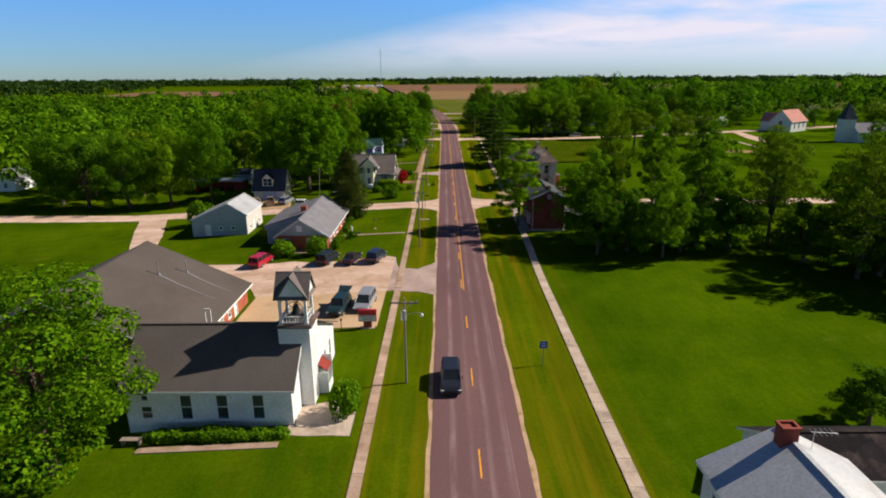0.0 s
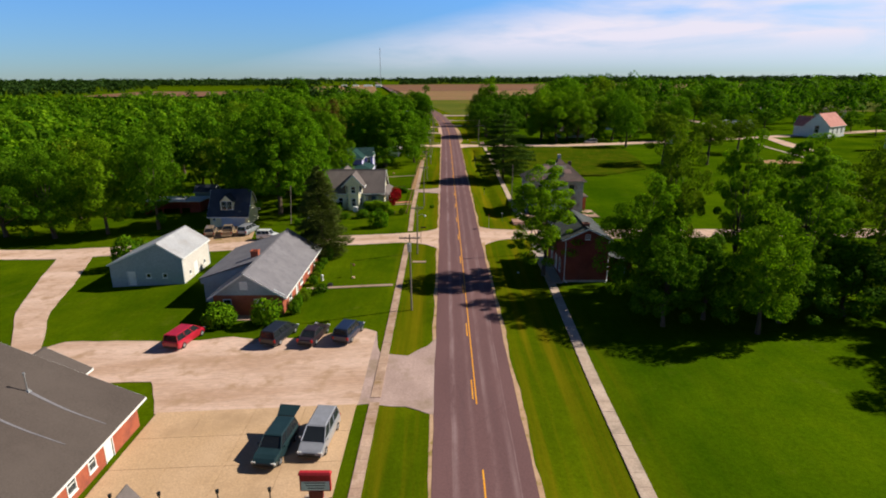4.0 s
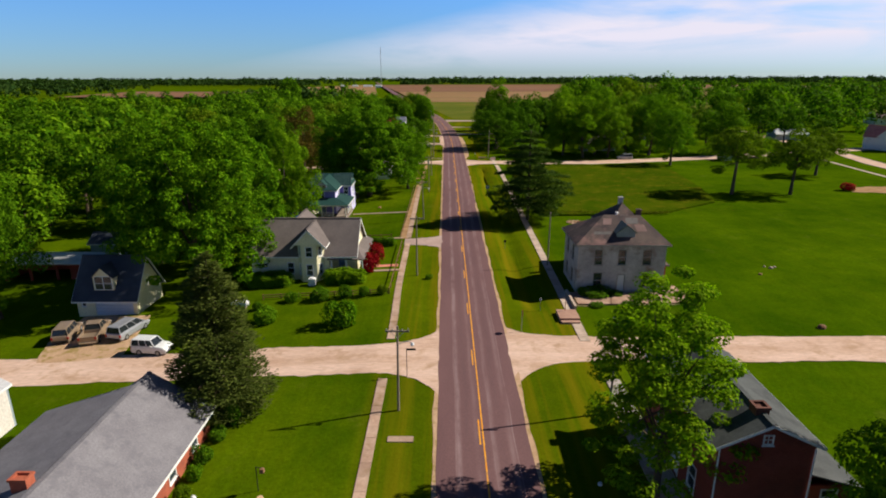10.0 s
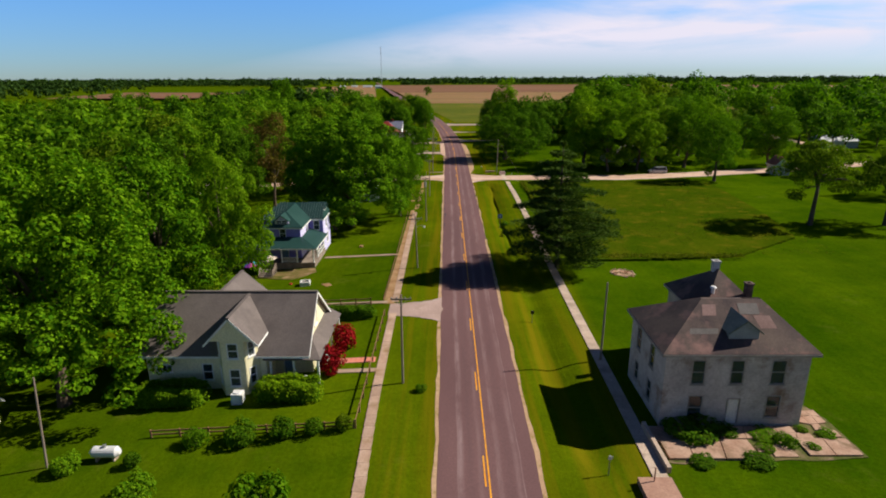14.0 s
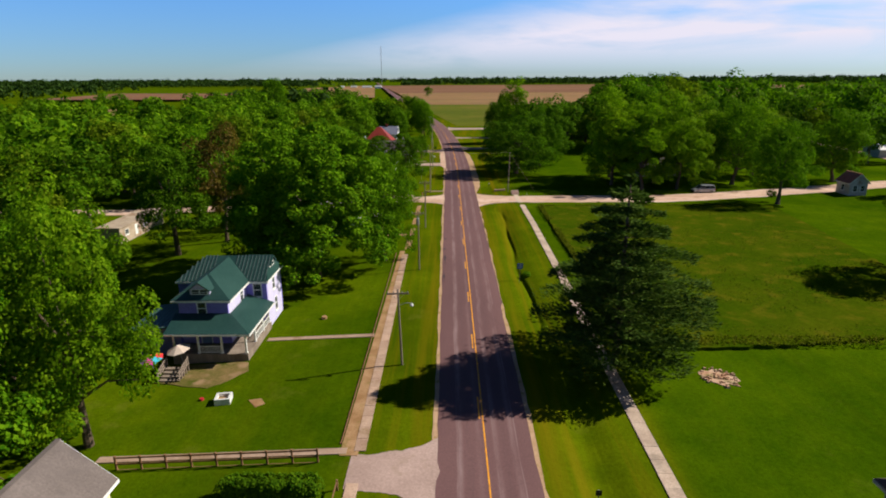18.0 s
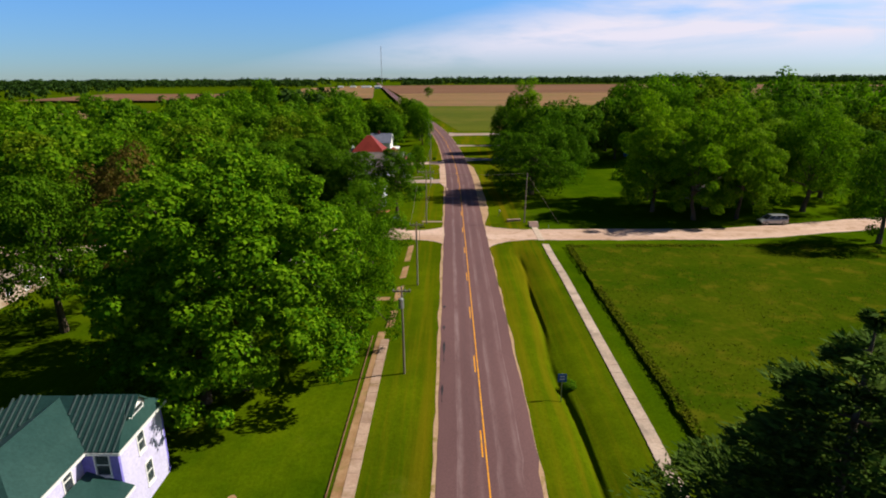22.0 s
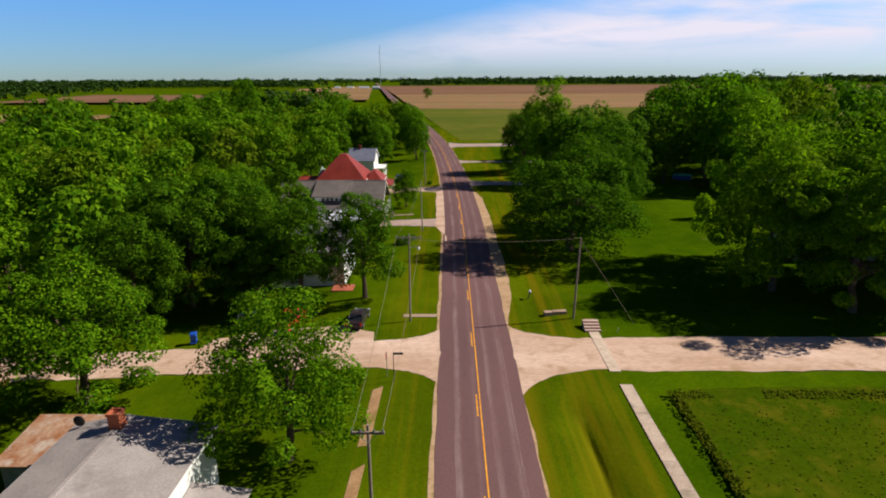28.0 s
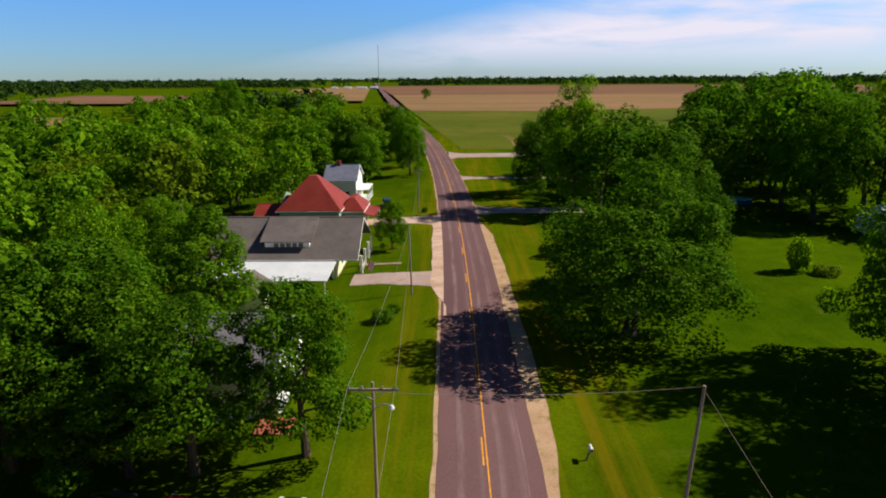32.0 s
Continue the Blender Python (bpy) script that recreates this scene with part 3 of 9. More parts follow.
flared("side_street_west", 124.4, 130.2, -140, -1.4, 5.5, 0.008, GRAVEL, "pale gravel side street with faint ruts", "gravel street")
flared("side_street_east", 126.6, 132.2, 120, 5.0, 6.0, 0.008, GRAVEL, "pale gravel side street opposite the old house", "gravel street", None, 1.3, 0.7)
flared("lane_west", 258.9, 264.4, -120, -1.4, 4.5, 0.008, GRAVEL, "pale gravel lane between lawns", "gravel street")
flared("lane_east", 258.2, 265.4, 330, 5.2, 5.5, 0.008, GRAVEL, "wide pale gravel lane beside a meadow", "gravel street", lambda x: 0.12 * max(0, x - 46) ** 1.2, 1.2, 0.8)
flared("driveway", 167.6, 171.0, -8.0, -1.4, 3.0, 0.010, GRAVEL_GREY, "short gravel driveway to the kerbless road", "driveway")
flared("far_side_road", 434.5, 444.5, 60, -1.0, 7.0, 0.010, GRAVEL_GREY, "grey side road meeting the bend", "side road", lambda x: 0.05 * max(0, x))
flared("drive_right_near", 353.0, 358.0, 26, 4.4, 3.0, 0.010, GRAVEL_GREY, "gravel drive under the oak", "driveway")
flared("drive_right_far", 392.6, 395.4, 30, 2.4, 2.5, 0.010, GRAVEL_GREY, "gravel drive across the verge", "driveway")
flared("drive_left_near", 312.5, 317.0, -14, -1.6, 2.5, 0.014, GRAVEL_GREY, "gravel drive beside the bungalow", "driveway")
flared("drive_left_far", 345.0, 350.0, -17, -1.6, 4.0, 0.010, GRAVEL, "gravel drive by the far houses", "driveway")
ribbon("parking_strip_left", [(y, road_x(y) - ROAD_X - 3.2 + jag(y, 0.25, 40) * (1 if 300 < y < 345 else 0.6) + 2.0 * float(1 - step(303, 313, y)) + 1.6 * float(step(345, 356, y)), road_x(y) - ROAD_X - 1.5) for y in np.arange(302, 362, 2.0)], 0.010, GRAVEL, "strip of pale gravel along the road", "gravel")

# the church car park: gravel to the north, a paler concrete apron to the south
def patch(name, ring, top, material, label, category, wobble=0.5, parts=6):
    """A sheet laid on the fall of the ground, its rim frayed; no ring crosses the line x = -8.2."""
    rim = []
    for i, (x, y) in enumerate(ring):
        x2, y2 = ring[(i + 1) % len(ring)]
        for k in range(parts):
            u = k / parts
            px, py = x + (x2 - x) * u, y + (y2 - y) * u
            w = 0.0 if abs(px + 8.2) < 0.05 else wobble
            rim.append((px, py + w * noise.noise(Vector((px * 0.35, py * 0.35, 3.0))), float(fall(px)) + top - 0.28))
    g = Geo()
    g.solid(rim, (0, 0, 0.25))
    return structure(name, g, material, label, category)


patch("car_park", [(-8.2, 74.9), (-25.5, 74.9), (-28.5, 80.5), (-42, 80.8), (-48, 85.5), (-43, 90.5), (-31, 89.2), (-24, 89.6), (-16, 88.6), (-9.6, 90.4), (-8.2, 89.4)], 0.016, GRAVEL, "pale gravel car park worn into the lawn", "car park")
patch("car_park_mouth", [(-1.2, 73.2), (-4.2, 74.6), (-8.2, 74.9), (-8.2, 89.4), (-7.7, 86), (-7.3, 84.5), (-4.5, 84.0), (-2.6, 86.0), (-1.2, 88.8)], 0.016, GRAVEL_GREY, "gravel mouth of the car park", "driveway")
apron = Geo()
for i in range(4):
    for j in range(3):
        x, y = -25.3 + i * 4.25, 63.7 + j * 3.75
        a, b = float(fall(x)), float(fall(x + 4.22))
        apron.solid([(x, y, a - 0.2), (x + 4.22, y, b - 0.2), (x + 4.22, y + 3.72, b - 0.2), (x, y + 3.72, a - 0.2)], (0, 0, 0.235))
structure("car_park_apron", apron, TAN_CONCRETE, "tan concrete apron with saw-cut joints", "concrete apron")
patch("back_lane", [(-46, 86), (-42, 84), (-51, 100), (-55, 112), (-60, 124.5), (-66, 124.5), (-60, 110), (-55.5, 100)], 0.012, GRAVEL, "pale gravel track from the car park to the street", "gravel track")
patch("church_forecourt", [(-12.2, 43.4), (-8.2, 43.2), (-8.2, 46.6), (-9.6, 48.6), (-11.4, 48.2), (-13.4, 47.6), (-13.4, 43.6)], 0.02, CONCRETE, "cracked pale concrete before the church door", "paving", 0.3)
patch("garage_drive", [(-43.5, 129), (-35, 129.6), (-35.6, 133), (-37.4, 141), (-45.8, 141.6), (-45.6, 134)], 0.02, SHOULDER, "worn gravel drive before the garage", "driveway")
patch("neighbour_drive", [(-8.6, 264), (-27, 263.6), (-26, 266.5), (-20, 268.5), (-12, 268.5), (-8.8, 267)], 0.02, GRAVEL, "gravel drive with parked cars under trees", "driveway")
patch("bare_lawn", [(-20.0, 184.4), (-20.6, 186), (-28.2, 186.6), (-28.4, 183.0), (-25.8, 182.2), (-22.9, 181.2)], 0.012, surf("thin_worn_grass", (0.060, 0.085, 0.006), (0.22, 0.15, 0.065), 0.45, 5.0, 0.95, 0.4, stain=(0.30, 0.20, 0.11), stain_scale=0.5, spec=0.04), "worn thin grass and earth by the porch", "bare earth", 0.9)
patch("earth_ring", [(-17.3, 178.0), (-16.6, 178.5), (-17.2, 179.4), (-18.3, 179.2)], 0.02, EARTH, "small dug patch in the lawn", "bare earth", 0.3)

patch("east_lane", [(138.5, 288), (142.5, 287), (137, 256), (133, 240), (129.5, 241), (131, 258)], 0.02, GRAVEL, "pale gravel lane past the chapel", "gravel track", 0.6)
patch("east_path", [(122.5, 267), (123.8, 267), (118.6, 216), (117.4, 216)], 0.022, CONCRETE, "narrow pale path across the eastern lawn", "path", 0.2)
patch("east_bare_patch", [(96, 212), (104, 210.5), (112, 212.5), (110, 219), (101, 218.5)], 0.012, EARTH, "worn bare patch in the eastern lawn", "bare earth", 1.2)
patch("north_lane", [(146, 390), (150.5, 390), (146, 345), (143, 312), (139.5, 313), (141.5, 346)], 0.02, GRAVEL, "pale gravel lane between the far gardens", "gravel track", 0.6)

# ---- painted lines ----
lines = Geo()


def line_piece(y0, y1, x):
    y = y0
    while y < y1 - 0.01:
        e = min(y + 3.05, y1)
        lines.solid([(road_x(y) + x - 0.055, y, -0.03), (road_x(y) + x + 0.055, y, -0.03), (road_x(e) + x + 0.055, e, -0.03), (road_x(e) + x - 0.055, e, -0.03)], (0, 0, 0.081))
        y = e


line_piece(74.8, 700, 0.03)
structure("centre_line", lines, YELLOW, "solid yellow centre line, slightly worn", "road marking")
dash = Geo()
dash.box(-0.06, 0, -0.03, 0.06, 3.3, 0.052)
dash_mesh = dash.mesh("dash", YELLOW)
road_dashes = structure("dashed_line", Geo().box(ROAD_X - 0.25, 20.0, -0.03, ROAD_X - 0.13, 23.2, 0.052), YELLOW, "broken yellow centre line", "road marking")
for i in range(32):
    y = 25.6 + 12.5 * i
    if y < 420:
        ob = part("dash", dash_mesh, YELLOW, road_dashes)
        ob.matrix_basis = pose(road_x(y) - (0.0 if y < 74 else 0.24), y, 0, 0, 0, math.degrees(math.atan((road_x(y) - road_x(y + 3.3)) / 3.3)))

# ---- footways of separate slabs ----
slab = Geo()
slab.tapered(-0.56, 0.004, -0.2, 0.56, 1.516, 0.045, 0.008, 0.006)


def footway(name, x, stretches, label, lean=lambda y: 0.0, wide=1.0, material=CONCRETE):
    mesh_ = slab.mesh("slab", material)
    base = structure(name, Geo().box(x - 0.5, stretches[0][0], -0.3, x + 0.5, stretches[0][0] + 1.5, 0.01), material, label, "sidewalk")
    for y0, y1 in stretches:
        y = y0
        while y < y1:
            s = part("slab", mesh_, material, base)
            s.matrix_basis = pose(x + lean(y), y, random.uniform(-0.012, 0.0), random.uniform(-0.2, 0.2), random.uniform(-0.5, 0.5), random.uniform(-0.25, 0.25)) @ Matrix.Diagonal((wide, 1, 1, 1))
            y += 1.52
    return base


footway("footway_left", WALK_L, [(22, 74), (76, 123), (131.5, 167), (171.5, 219)], "narrow tan concrete sidewalk of worn slabs", lambda y: 0.2 * math.sin(y * 0.02) - (0.35 if y > 131 else 0) * float(step(131, 150, y)), 0.76, WALK_TAN)
footway("footway_right", WALK_R - 0.55, [(22, 119), (131, 255.5)], "straight concrete sidewalk across the lawn", lambda y: 0.0095 * (y - 36) - 0.5 * (1 - float(step(74, 106, y))) + 0.2 * float(step(190, 206, y) * (1 - step(236, 252, y))), 0.98)
footway("footway_right_far", 14.9, [(268.4, 269.8)], "single concrete slab behind the garden steps", material=WALK_TAN)
crossing = Geo()
for y, x0, x1 in ((103.6, -19.2, -7.7), (171.2, -27.0, -8.4), (191.0, -20.2, -8.8), (154.0, -12.0, -7.8), (320.8, -14.0, -7.8), (42.1, -24.6, -13.6)):
    x = x0
    while x < x1:
        e = min(x + 1.2, x1) - 0.01
        a, b = float(fall(x)), float(fall(e))
        crossing.solid([(x, y, a - 0.2), (e, y, b - 0.2), (e, y + 0.7, b - 0.2), (x, y + 0.7, a - 0.2)], (0, 0, 0.23))
        x += 1.2
structure("garden_paths", crossing, WALK_TAN, "narrow concrete garden paths to the front doors", "path")
bed = Geo()
bed.solid([(-8.9, 171.0, -0.23), (-7.55, 171.0, -0.2), (-7.75, 222, -0.2), (-8.5, 222, -0.215)], (0, 0, 0.215))
structure("earth_strip", bed, EARTH, "strip of bare reddish earth beside the sidewalk", "bare earth")
step_bits = Geo()
step_bits.box(-5.6, 113.5, -0.1, -3.6, 114.2, 0.02).box(-6.0, 270.6, -0.1, -2.2, 271.4, 0.02)
structure("short_paths", step_bits, WALK_TAN, "short concrete strips in the grass", "path")
for y0, y1, x in ((223.0, 228.5, -7.4), (231.0, 236.5, -7.3), (239.0, 244.5, -7.2), (246.5, 255.5, -7.1)):
    patch("worn_path", [(x - 0.45, y0), (x + 0.4, y0 + 0.4), (x + 0.5, y1), (x - 0.35, y1 - 0.6)], 0.015, EARTH, "trodden earth over a buried sidewalk", "bare earth", 0.5, 4)
patch("yard_path", [(-8.2, 231.2), (-8.2, 232.3), (-12.5, 232.6), (-12.8, 231.4)], 0.02, EARTH, "reddish trodden path to the porch", "bare earth", 0.4)
tar = Geo()
for y, x, l, w in ((217.5, -1.45, 4.5, 0.16), (223, -1.50, 1.2, 0.2), (209.5, -1.55, 3.0, 0.12), (229, -1.5, 0.8, 0.25)):
    ring = [(x + w * (0.5 + 0.5 * math.sin(3 * a)) * math.cos(a) + 0.05, y + l * math.sin(a) / 2, 0.0) for a in [k * math.pi / 9 for k in range(18)]]
    tar.solid([(p[0], p[1], -0.04) for p in ring], (0, 0, 0.062))
structure("tar_patches", tar, TAR, "black tar patches along the road's edge", "road repair")

# ---- fields beyond the village ----
for name, ring, mat_, label in (
    ("field_green", [(24, 455), (4, 456), (-5, 520), (-30, 700), (60, 690), (420, 760), (500, 470), (150, 460)], FIELD_GREEN, "pale green field beyond the side road"),
    ("field_stubble", [(-31, 704), (-81, 1088), (300, 1092), (520, 1000), (600, 700), (420, 764), (60, 694)], FIELD_TAN, "tan stubble field in stripes"),
    ("field_ploughed", [(-82, 1092), (-150, 1560), (-190, 1850), (500, 1900), (1200, 1500), (700, 900), (520, 1004), (300, 1096)], FIELD_BROWN, "bare brown ploughed field"),
    ("field_left_far", [(-520, 870), (-330, 860), (-300, 1100), (-560, 1150)], FIELD_BROWN, "bare reddish field between woods"),
    ("field_left_road", [(-95, 900), (-190, 900), (-330, 1500), (-240, 1900), (-175, 1560)], FIELD_TAN, "stubble field beside the far road"),
    ("field_right_far", [(430, 620), (900, 640), (980, 900), (520, 900)], FIELD_BROWN, "bare field beyond the trees"),
    ("field_left_mid", [(-330, 560), (-230, 555), (-240, 640), (-350, 650)], FIELD_TAN, "small stubble clearing in the wood"),
):
    g = Geo()
    g.solid([(x, y, -0.2) for x, y in ring], (0, 0, 0.185))
    structure(name, g, mat_, label, "field")
MEADOW_RIM = [(17.6, 190), (19.0, 187.5), (30, 188), (44, 190), (58, 200), (61.5, 215), (64, 235), (66, 253), (52, 254.5), (38, 255), (24, 254.6), (18.2, 254)]
rim = []
for i, (x, y) in enumerate(MEADOW_RIM):
    x2, y2 = MEADOW_RIM[(i + 1) % len(MEADOW_RIM)]
    n_ = max(2, int(math.hypot(x2 - x, y2 - y) / 0.8))
    for k in range(n_):
        px, py = x + (x2 - x) * k / n_, y + (y2 - y) * k / n_
        rim.append((px + 0.35 * noise.noise(Vector((px * 0.7, py * 0.7, 1.0))), py + 0.45 * noise.noise(Vector((px * 0.7, py * 0.7, 8.0))), -0.2))
g = Geo()
g.solid(rim, (0, 0, 0.50))
structure("meadow", g, MEADOW, "unmown olive meadow with seed heads", "field")
ruts = Geo()
for dx in (0, 1.8):
    p = [(24.5 + dx + 0.5 * math.sin(k * 0.5) * k * 0.3, 466 + 5 * k) for k in range(9)]
    for a, b in zip(p[:-1], p[1:]):
        ruts.bar((a[0], a[1], 0.05), (b[0], b[1], 0.05), 0.6, 0.1)
structure("wheel_ruts", ruts, FIELD_TAN, "tractor ruts through the green field", "track")


# ---- houses ----
def at_wall(p0, p1):
    """Turns wall measures (along, outwards, up) into places; outwards is to the right of the way from p0 to p1."""
    a, b = Vector((*p0, 0)), Vector((*p1, 0))
    d = (b - a).normalized()
    n = Vector((d.y, -d.x, 0))
    return lambda u, w, z: a + d * u + n * w + Vector((0, 0, z))


def wall_box(g, P, u0, u1, w0, w1, z0, z1):
    g.solid([P(u0, w0, z0), P(u1, w0, z0), P(u1, w1, z0), P(u0, w1, z0)], (0, 0, z1 - z0))


def window(parent, P, u0, u1, z0, z1, trim, bars=1, cross=0, sill=True):
    f = Geo()
    b = 0.09
    wall_box(f, P, u0 - 0.05, u0 + b - 0.05, -0.14, 0.035, z0 - 0.05, z1 + 0.05)
    wall_box(f, P, u1 - b + 0.05, u1 + 0.05, -0.14, 0.035, z0 - 0.05, z1 + 0.05)
    wall_box(f, P, u0 + b - 0.05, u1 - b + 0.05, -0.14, 0.035, z1 - b + 0.05, z1 + 0.05)
    wall_box(f, P, u0 + b - 0.05, u1 - b + 0.05, -0.14, 0.035, z0 - 0.05, z0 + b - 0.05)
    for i in range(bars):
        z = z0 + (z1 - z0) * (i + 1) / (bars + 1)
        wall_box(f, P, u0 + 0.04, u1 - 0.04, -0.11, -0.01, z - 0.03, z + 0.03)
    for i in range(cross):
        u = u0 + (u1 - u0) * (i + 1) / (cross + 1)
        wall_box(f, P, u - 0.03, u + 0.03, -0.11, -0.01, z0, z1)
    fr = part("window", f, trim, parent)
    g = Geo()
    wall_box(g, P, u0 + 0.03, u1 - 0.03, -0.075, -0.06, z0 + 0.03, z1 - 0.03)
    part("pane", g, GLASS, fr, "dark window glass")
    if sill:
        s = Geo()
        wall_box(s, P, u0 - 0.1, u1 + 0.1, 0.0, 0.09, z0 - 0.11, z0 - 0.055)
        part("sill", s, trim, fr)
    return fr


def door(parent, P, u0, u1, z0, z1, material, trim, panels=2):
    f = Geo()
    wall_box(f, P, u0 - 0.08, u0, -0.12, 0.035, z0, z1 + 0.08)
    wall_box(f, P, u1, u1 + 0.08, -0.12, 0.035, z0, z1 + 0.08)
    wall_box(f, P, u0, u1, -0.12, 0.035, z1, z1 + 0.08)
    fr = part("door_frame", f, trim, parent)
    d = Geo()
    wall_box(d, P, u0 + 0.01, u1 - 0.01, -0.10, -0.055, z0, z1 - 0.01)
    for i in range(panels):
        a = z0 + 0.15 + (z1 - z0 - 0.2) * i / panels
        e = z0 + (z1 - z0 - 0.2) * (i + 1) / panels
        wall_box(d, P, u0 + 0.12, u1 - 0.12, -0.055, -0.035, a, e)
    leaf = part("door", d, material, fr)
    k = Geo()
    k.ball(P(u1 - 0.1, -0.02, z0 + 1.0), 0.035, 0.035, 0.035, 4, 6)
    part("knob", k, CHROME, fr, "bright door knob")
    return leaf


def wall(parent, p0, p1, z0, z1, material, holes=(), gable=(), trim=None, th=0.2, door_mat=None):
    """A wall with real openings. holes: rows of (from, to, sill, head, kind); gable: points (along, up) above its top."""
    P = at_wall(p0, p1)
    L = (Vector(p1) - Vector(p0)).length
    us = sorted({0.0, L, *(h[0] for h in holes), *(h[1] for h in holes)})
    zs = sorted({z0, z1, *(z for h in holes for z in h[2:4] if z0 < z < z1)})
    g = Geo()
    for a, b in zip(us[:-1], us[1:]):
        for c, d in zip(zs[:-1], zs[1:]):
            um, zm = (a + b) / 2, (c + d) / 2
            if not any(h[0] < um < h[1] and h[2] < zm < h[3] for h in holes):
                wall_box(g, P, a, b, -th, 0, c, d)
    if gable:
        g.solid([P(u, 0, z) for u, z in gable], P(0, -th, 0) - P(0, 0, 0))
    g.weld()
    w = part("wall", g, material, parent)
    trim = trim or TRIM
    for u0, u1, c, d, kind in holes:
        if kind == "door":
            door(parent, P, u0, u1, c, d, door_mat or TRIM, trim)
        elif kind == "tall":
            window(parent, P, u0, u1, c, d, trim, 1, 0)
        elif kind == "wide":
            window(parent, P, u0, u1, c, d, trim, 0, 2)
        elif kind == "small":
            window(parent, P, u0, u1, c, d, trim, 0, 0)
        elif kind == "window":
            window(parent, P, u0, u1, c, d, trim, 1, 0)
        elif kind == "garage":
            s = Geo()
            for i in range(5):
                za, zb = c + (d - c) * i / 5, c + (d - c) * (i + 1) / 5
                wall_box(s, P, u0, u1, -0.12, -0.07, za + 0.012, zb - 0.012)
            wall_box(s, P, u0, u1, -0.14, -0.12, c, d)
            part("garage_door", s, door_mat or TRIM, parent, "ribbed garage door")
        elif kind == "boarded":
            s = Geo()
            wall_box(s, P, u0, u1, -0.10, -0.06, c, d)
            for i in range(4):
                wall_box(s, P, u0 + (u1 - u0) * i / 4 + 0.01, u0 + (u1 - u0) * (i + 1) / 4 - 0.01, -0.06, -0.04, c, d)
            part("boarding", s, WOOD, parent, "grey boards over the window")
    return w


def box_walls(h, x0, x1, y0, y1, z1, material, south=(), east=(), north=(), west=(), gables="", peak=0.0, z0=-1.2, trim=None, ridge=None, door_mat=None, mats=None):
    """Four walls round a rectangle; gables: the sides that rise to the ridge."""
    mats = mats or {}
    th = 0.2
    mx, my = (x0 + x1) / 2 if ridge is None else ridge, (y0 + y1) / 2 if ridge is None else ridge
    tri = {"s": [(0, z1), (x1 - x0, z1), (mx - x0, peak)], "n": [(0, z1), (x1 - x0, z1), (x1 - mx, peak)], "e": [(-th, z1), (y1 - y0 - th, z1), (my - y0 - th, peak)], "w": [(-th, z1), (y1 - y0 - th, z1), (y1 - my - th, peak)]}
    rows = (("s", (x0, y0), (x1, y0), south), ("n", (x1, y1), (x0, y1), north), ("e", (x1, y0 + th), (x1, y1 - th), east), ("w", (x0, y1 - th), (x0, y0 + th), west))
    for side, a, b, holes in rows:
        wall(h, a, b, z0, z1, mats.get(side, material), holes, tri[side] if side in gables else (), trim, th, door_mat)


def slope_slab(g, a, b, c, d, th=0.13):
    """A roof slope through four points, with thickness below it."""
    n = (Vector(b) - Vector(a)).cross(Vector(d) - Vector(a)).normalized()
    if n.z < 0:
        n = -n
    g.solid([a, b, c, d] if d != c else [a, b, c], -n * th)


def gable_roof(h, x0, x1, y0, y1, ze, zr, along, material, over=0.4, ridge=None, trim=TRIM, low=None, sides="lr", ends=0.35):
    """Two slopes and a ridge along x or y. low: another eave height for the second slope. Returns the roof part."""
    g, t = Geo(), Geo()
    if along == "x":
        m = (y0 + y1) / 2 if ridge is None else ridge
        a0, a1 = x0 - ends, x1 + ends
        k0 = (zr - ze) / (m - y0)
        z2 = ze if low is None else low
        k1 = (zr - z2) / (y1 - m)
        rows = []
        if "l" in sides:
            rows.append(((a0, y0 - over, ze - k0 * over), (a1, y0 - over, ze - k0 * over), (a1, m, zr), (a0, m, zr)))
        if "r" in sides:
            rows.append(((a1, y1 + over, z2 - k1 * over), (a0, y1 + over, z2 - k1 * over), (a0, m, zr), (a1, m, zr)))
    else:
        m = (x0 + x1) / 2 if ridge is None else ridge
        a0, a1 = y0 - ends, y1 + ends
        k0 = (zr - ze) / (m - x0)
        z2 = ze if low is None else low
        k1 = (zr - z2) / (x1 - m)
        rows = []
        if "l" in sides:
            rows.append(((x0 - over, a1, ze - k0 * over), (x0 - over, a0, ze - k0 * over), (m, a0, zr), (m, a1, zr)))
        if "r" in sides:
            rows.append(((x1 + over, a0, z2 - k1 * over), (x1 + over, a1, z2 - k1 * over), (m, a1, zr), (m, a0, zr)))
    lift = Vector((0, 0, 0.14))
    for a, b, c, d in rows:
        a, b, c, d = (tuple(Vector(p) + lift) for p in (a, b, c, d))
        slope_slab(g, a, b, c, d)
        for p, q in ((a, b), (b, c), (d, a)):
            drop = Vector((0, 0, -0.025))
            t.bar(Vector(p) + drop, Vector(q) + drop, 0.07, 0.17)
    r = part("roof", g.weld(), material, h)
    if trim:
        part("fascia", t.weld(), trim, h, "painted fascia boards")
    cap = Geo()
    p, q = ((a0, m, zr + 0.17), (a1, m, zr + 0.17)) if along == "x" else ((m, a0, zr + 0.17), (m, a1, zr + 0.17))
    cap.bar(p, q, 0.3, 0.06)
    part("ridge_cap", cap, material, r)
    return r


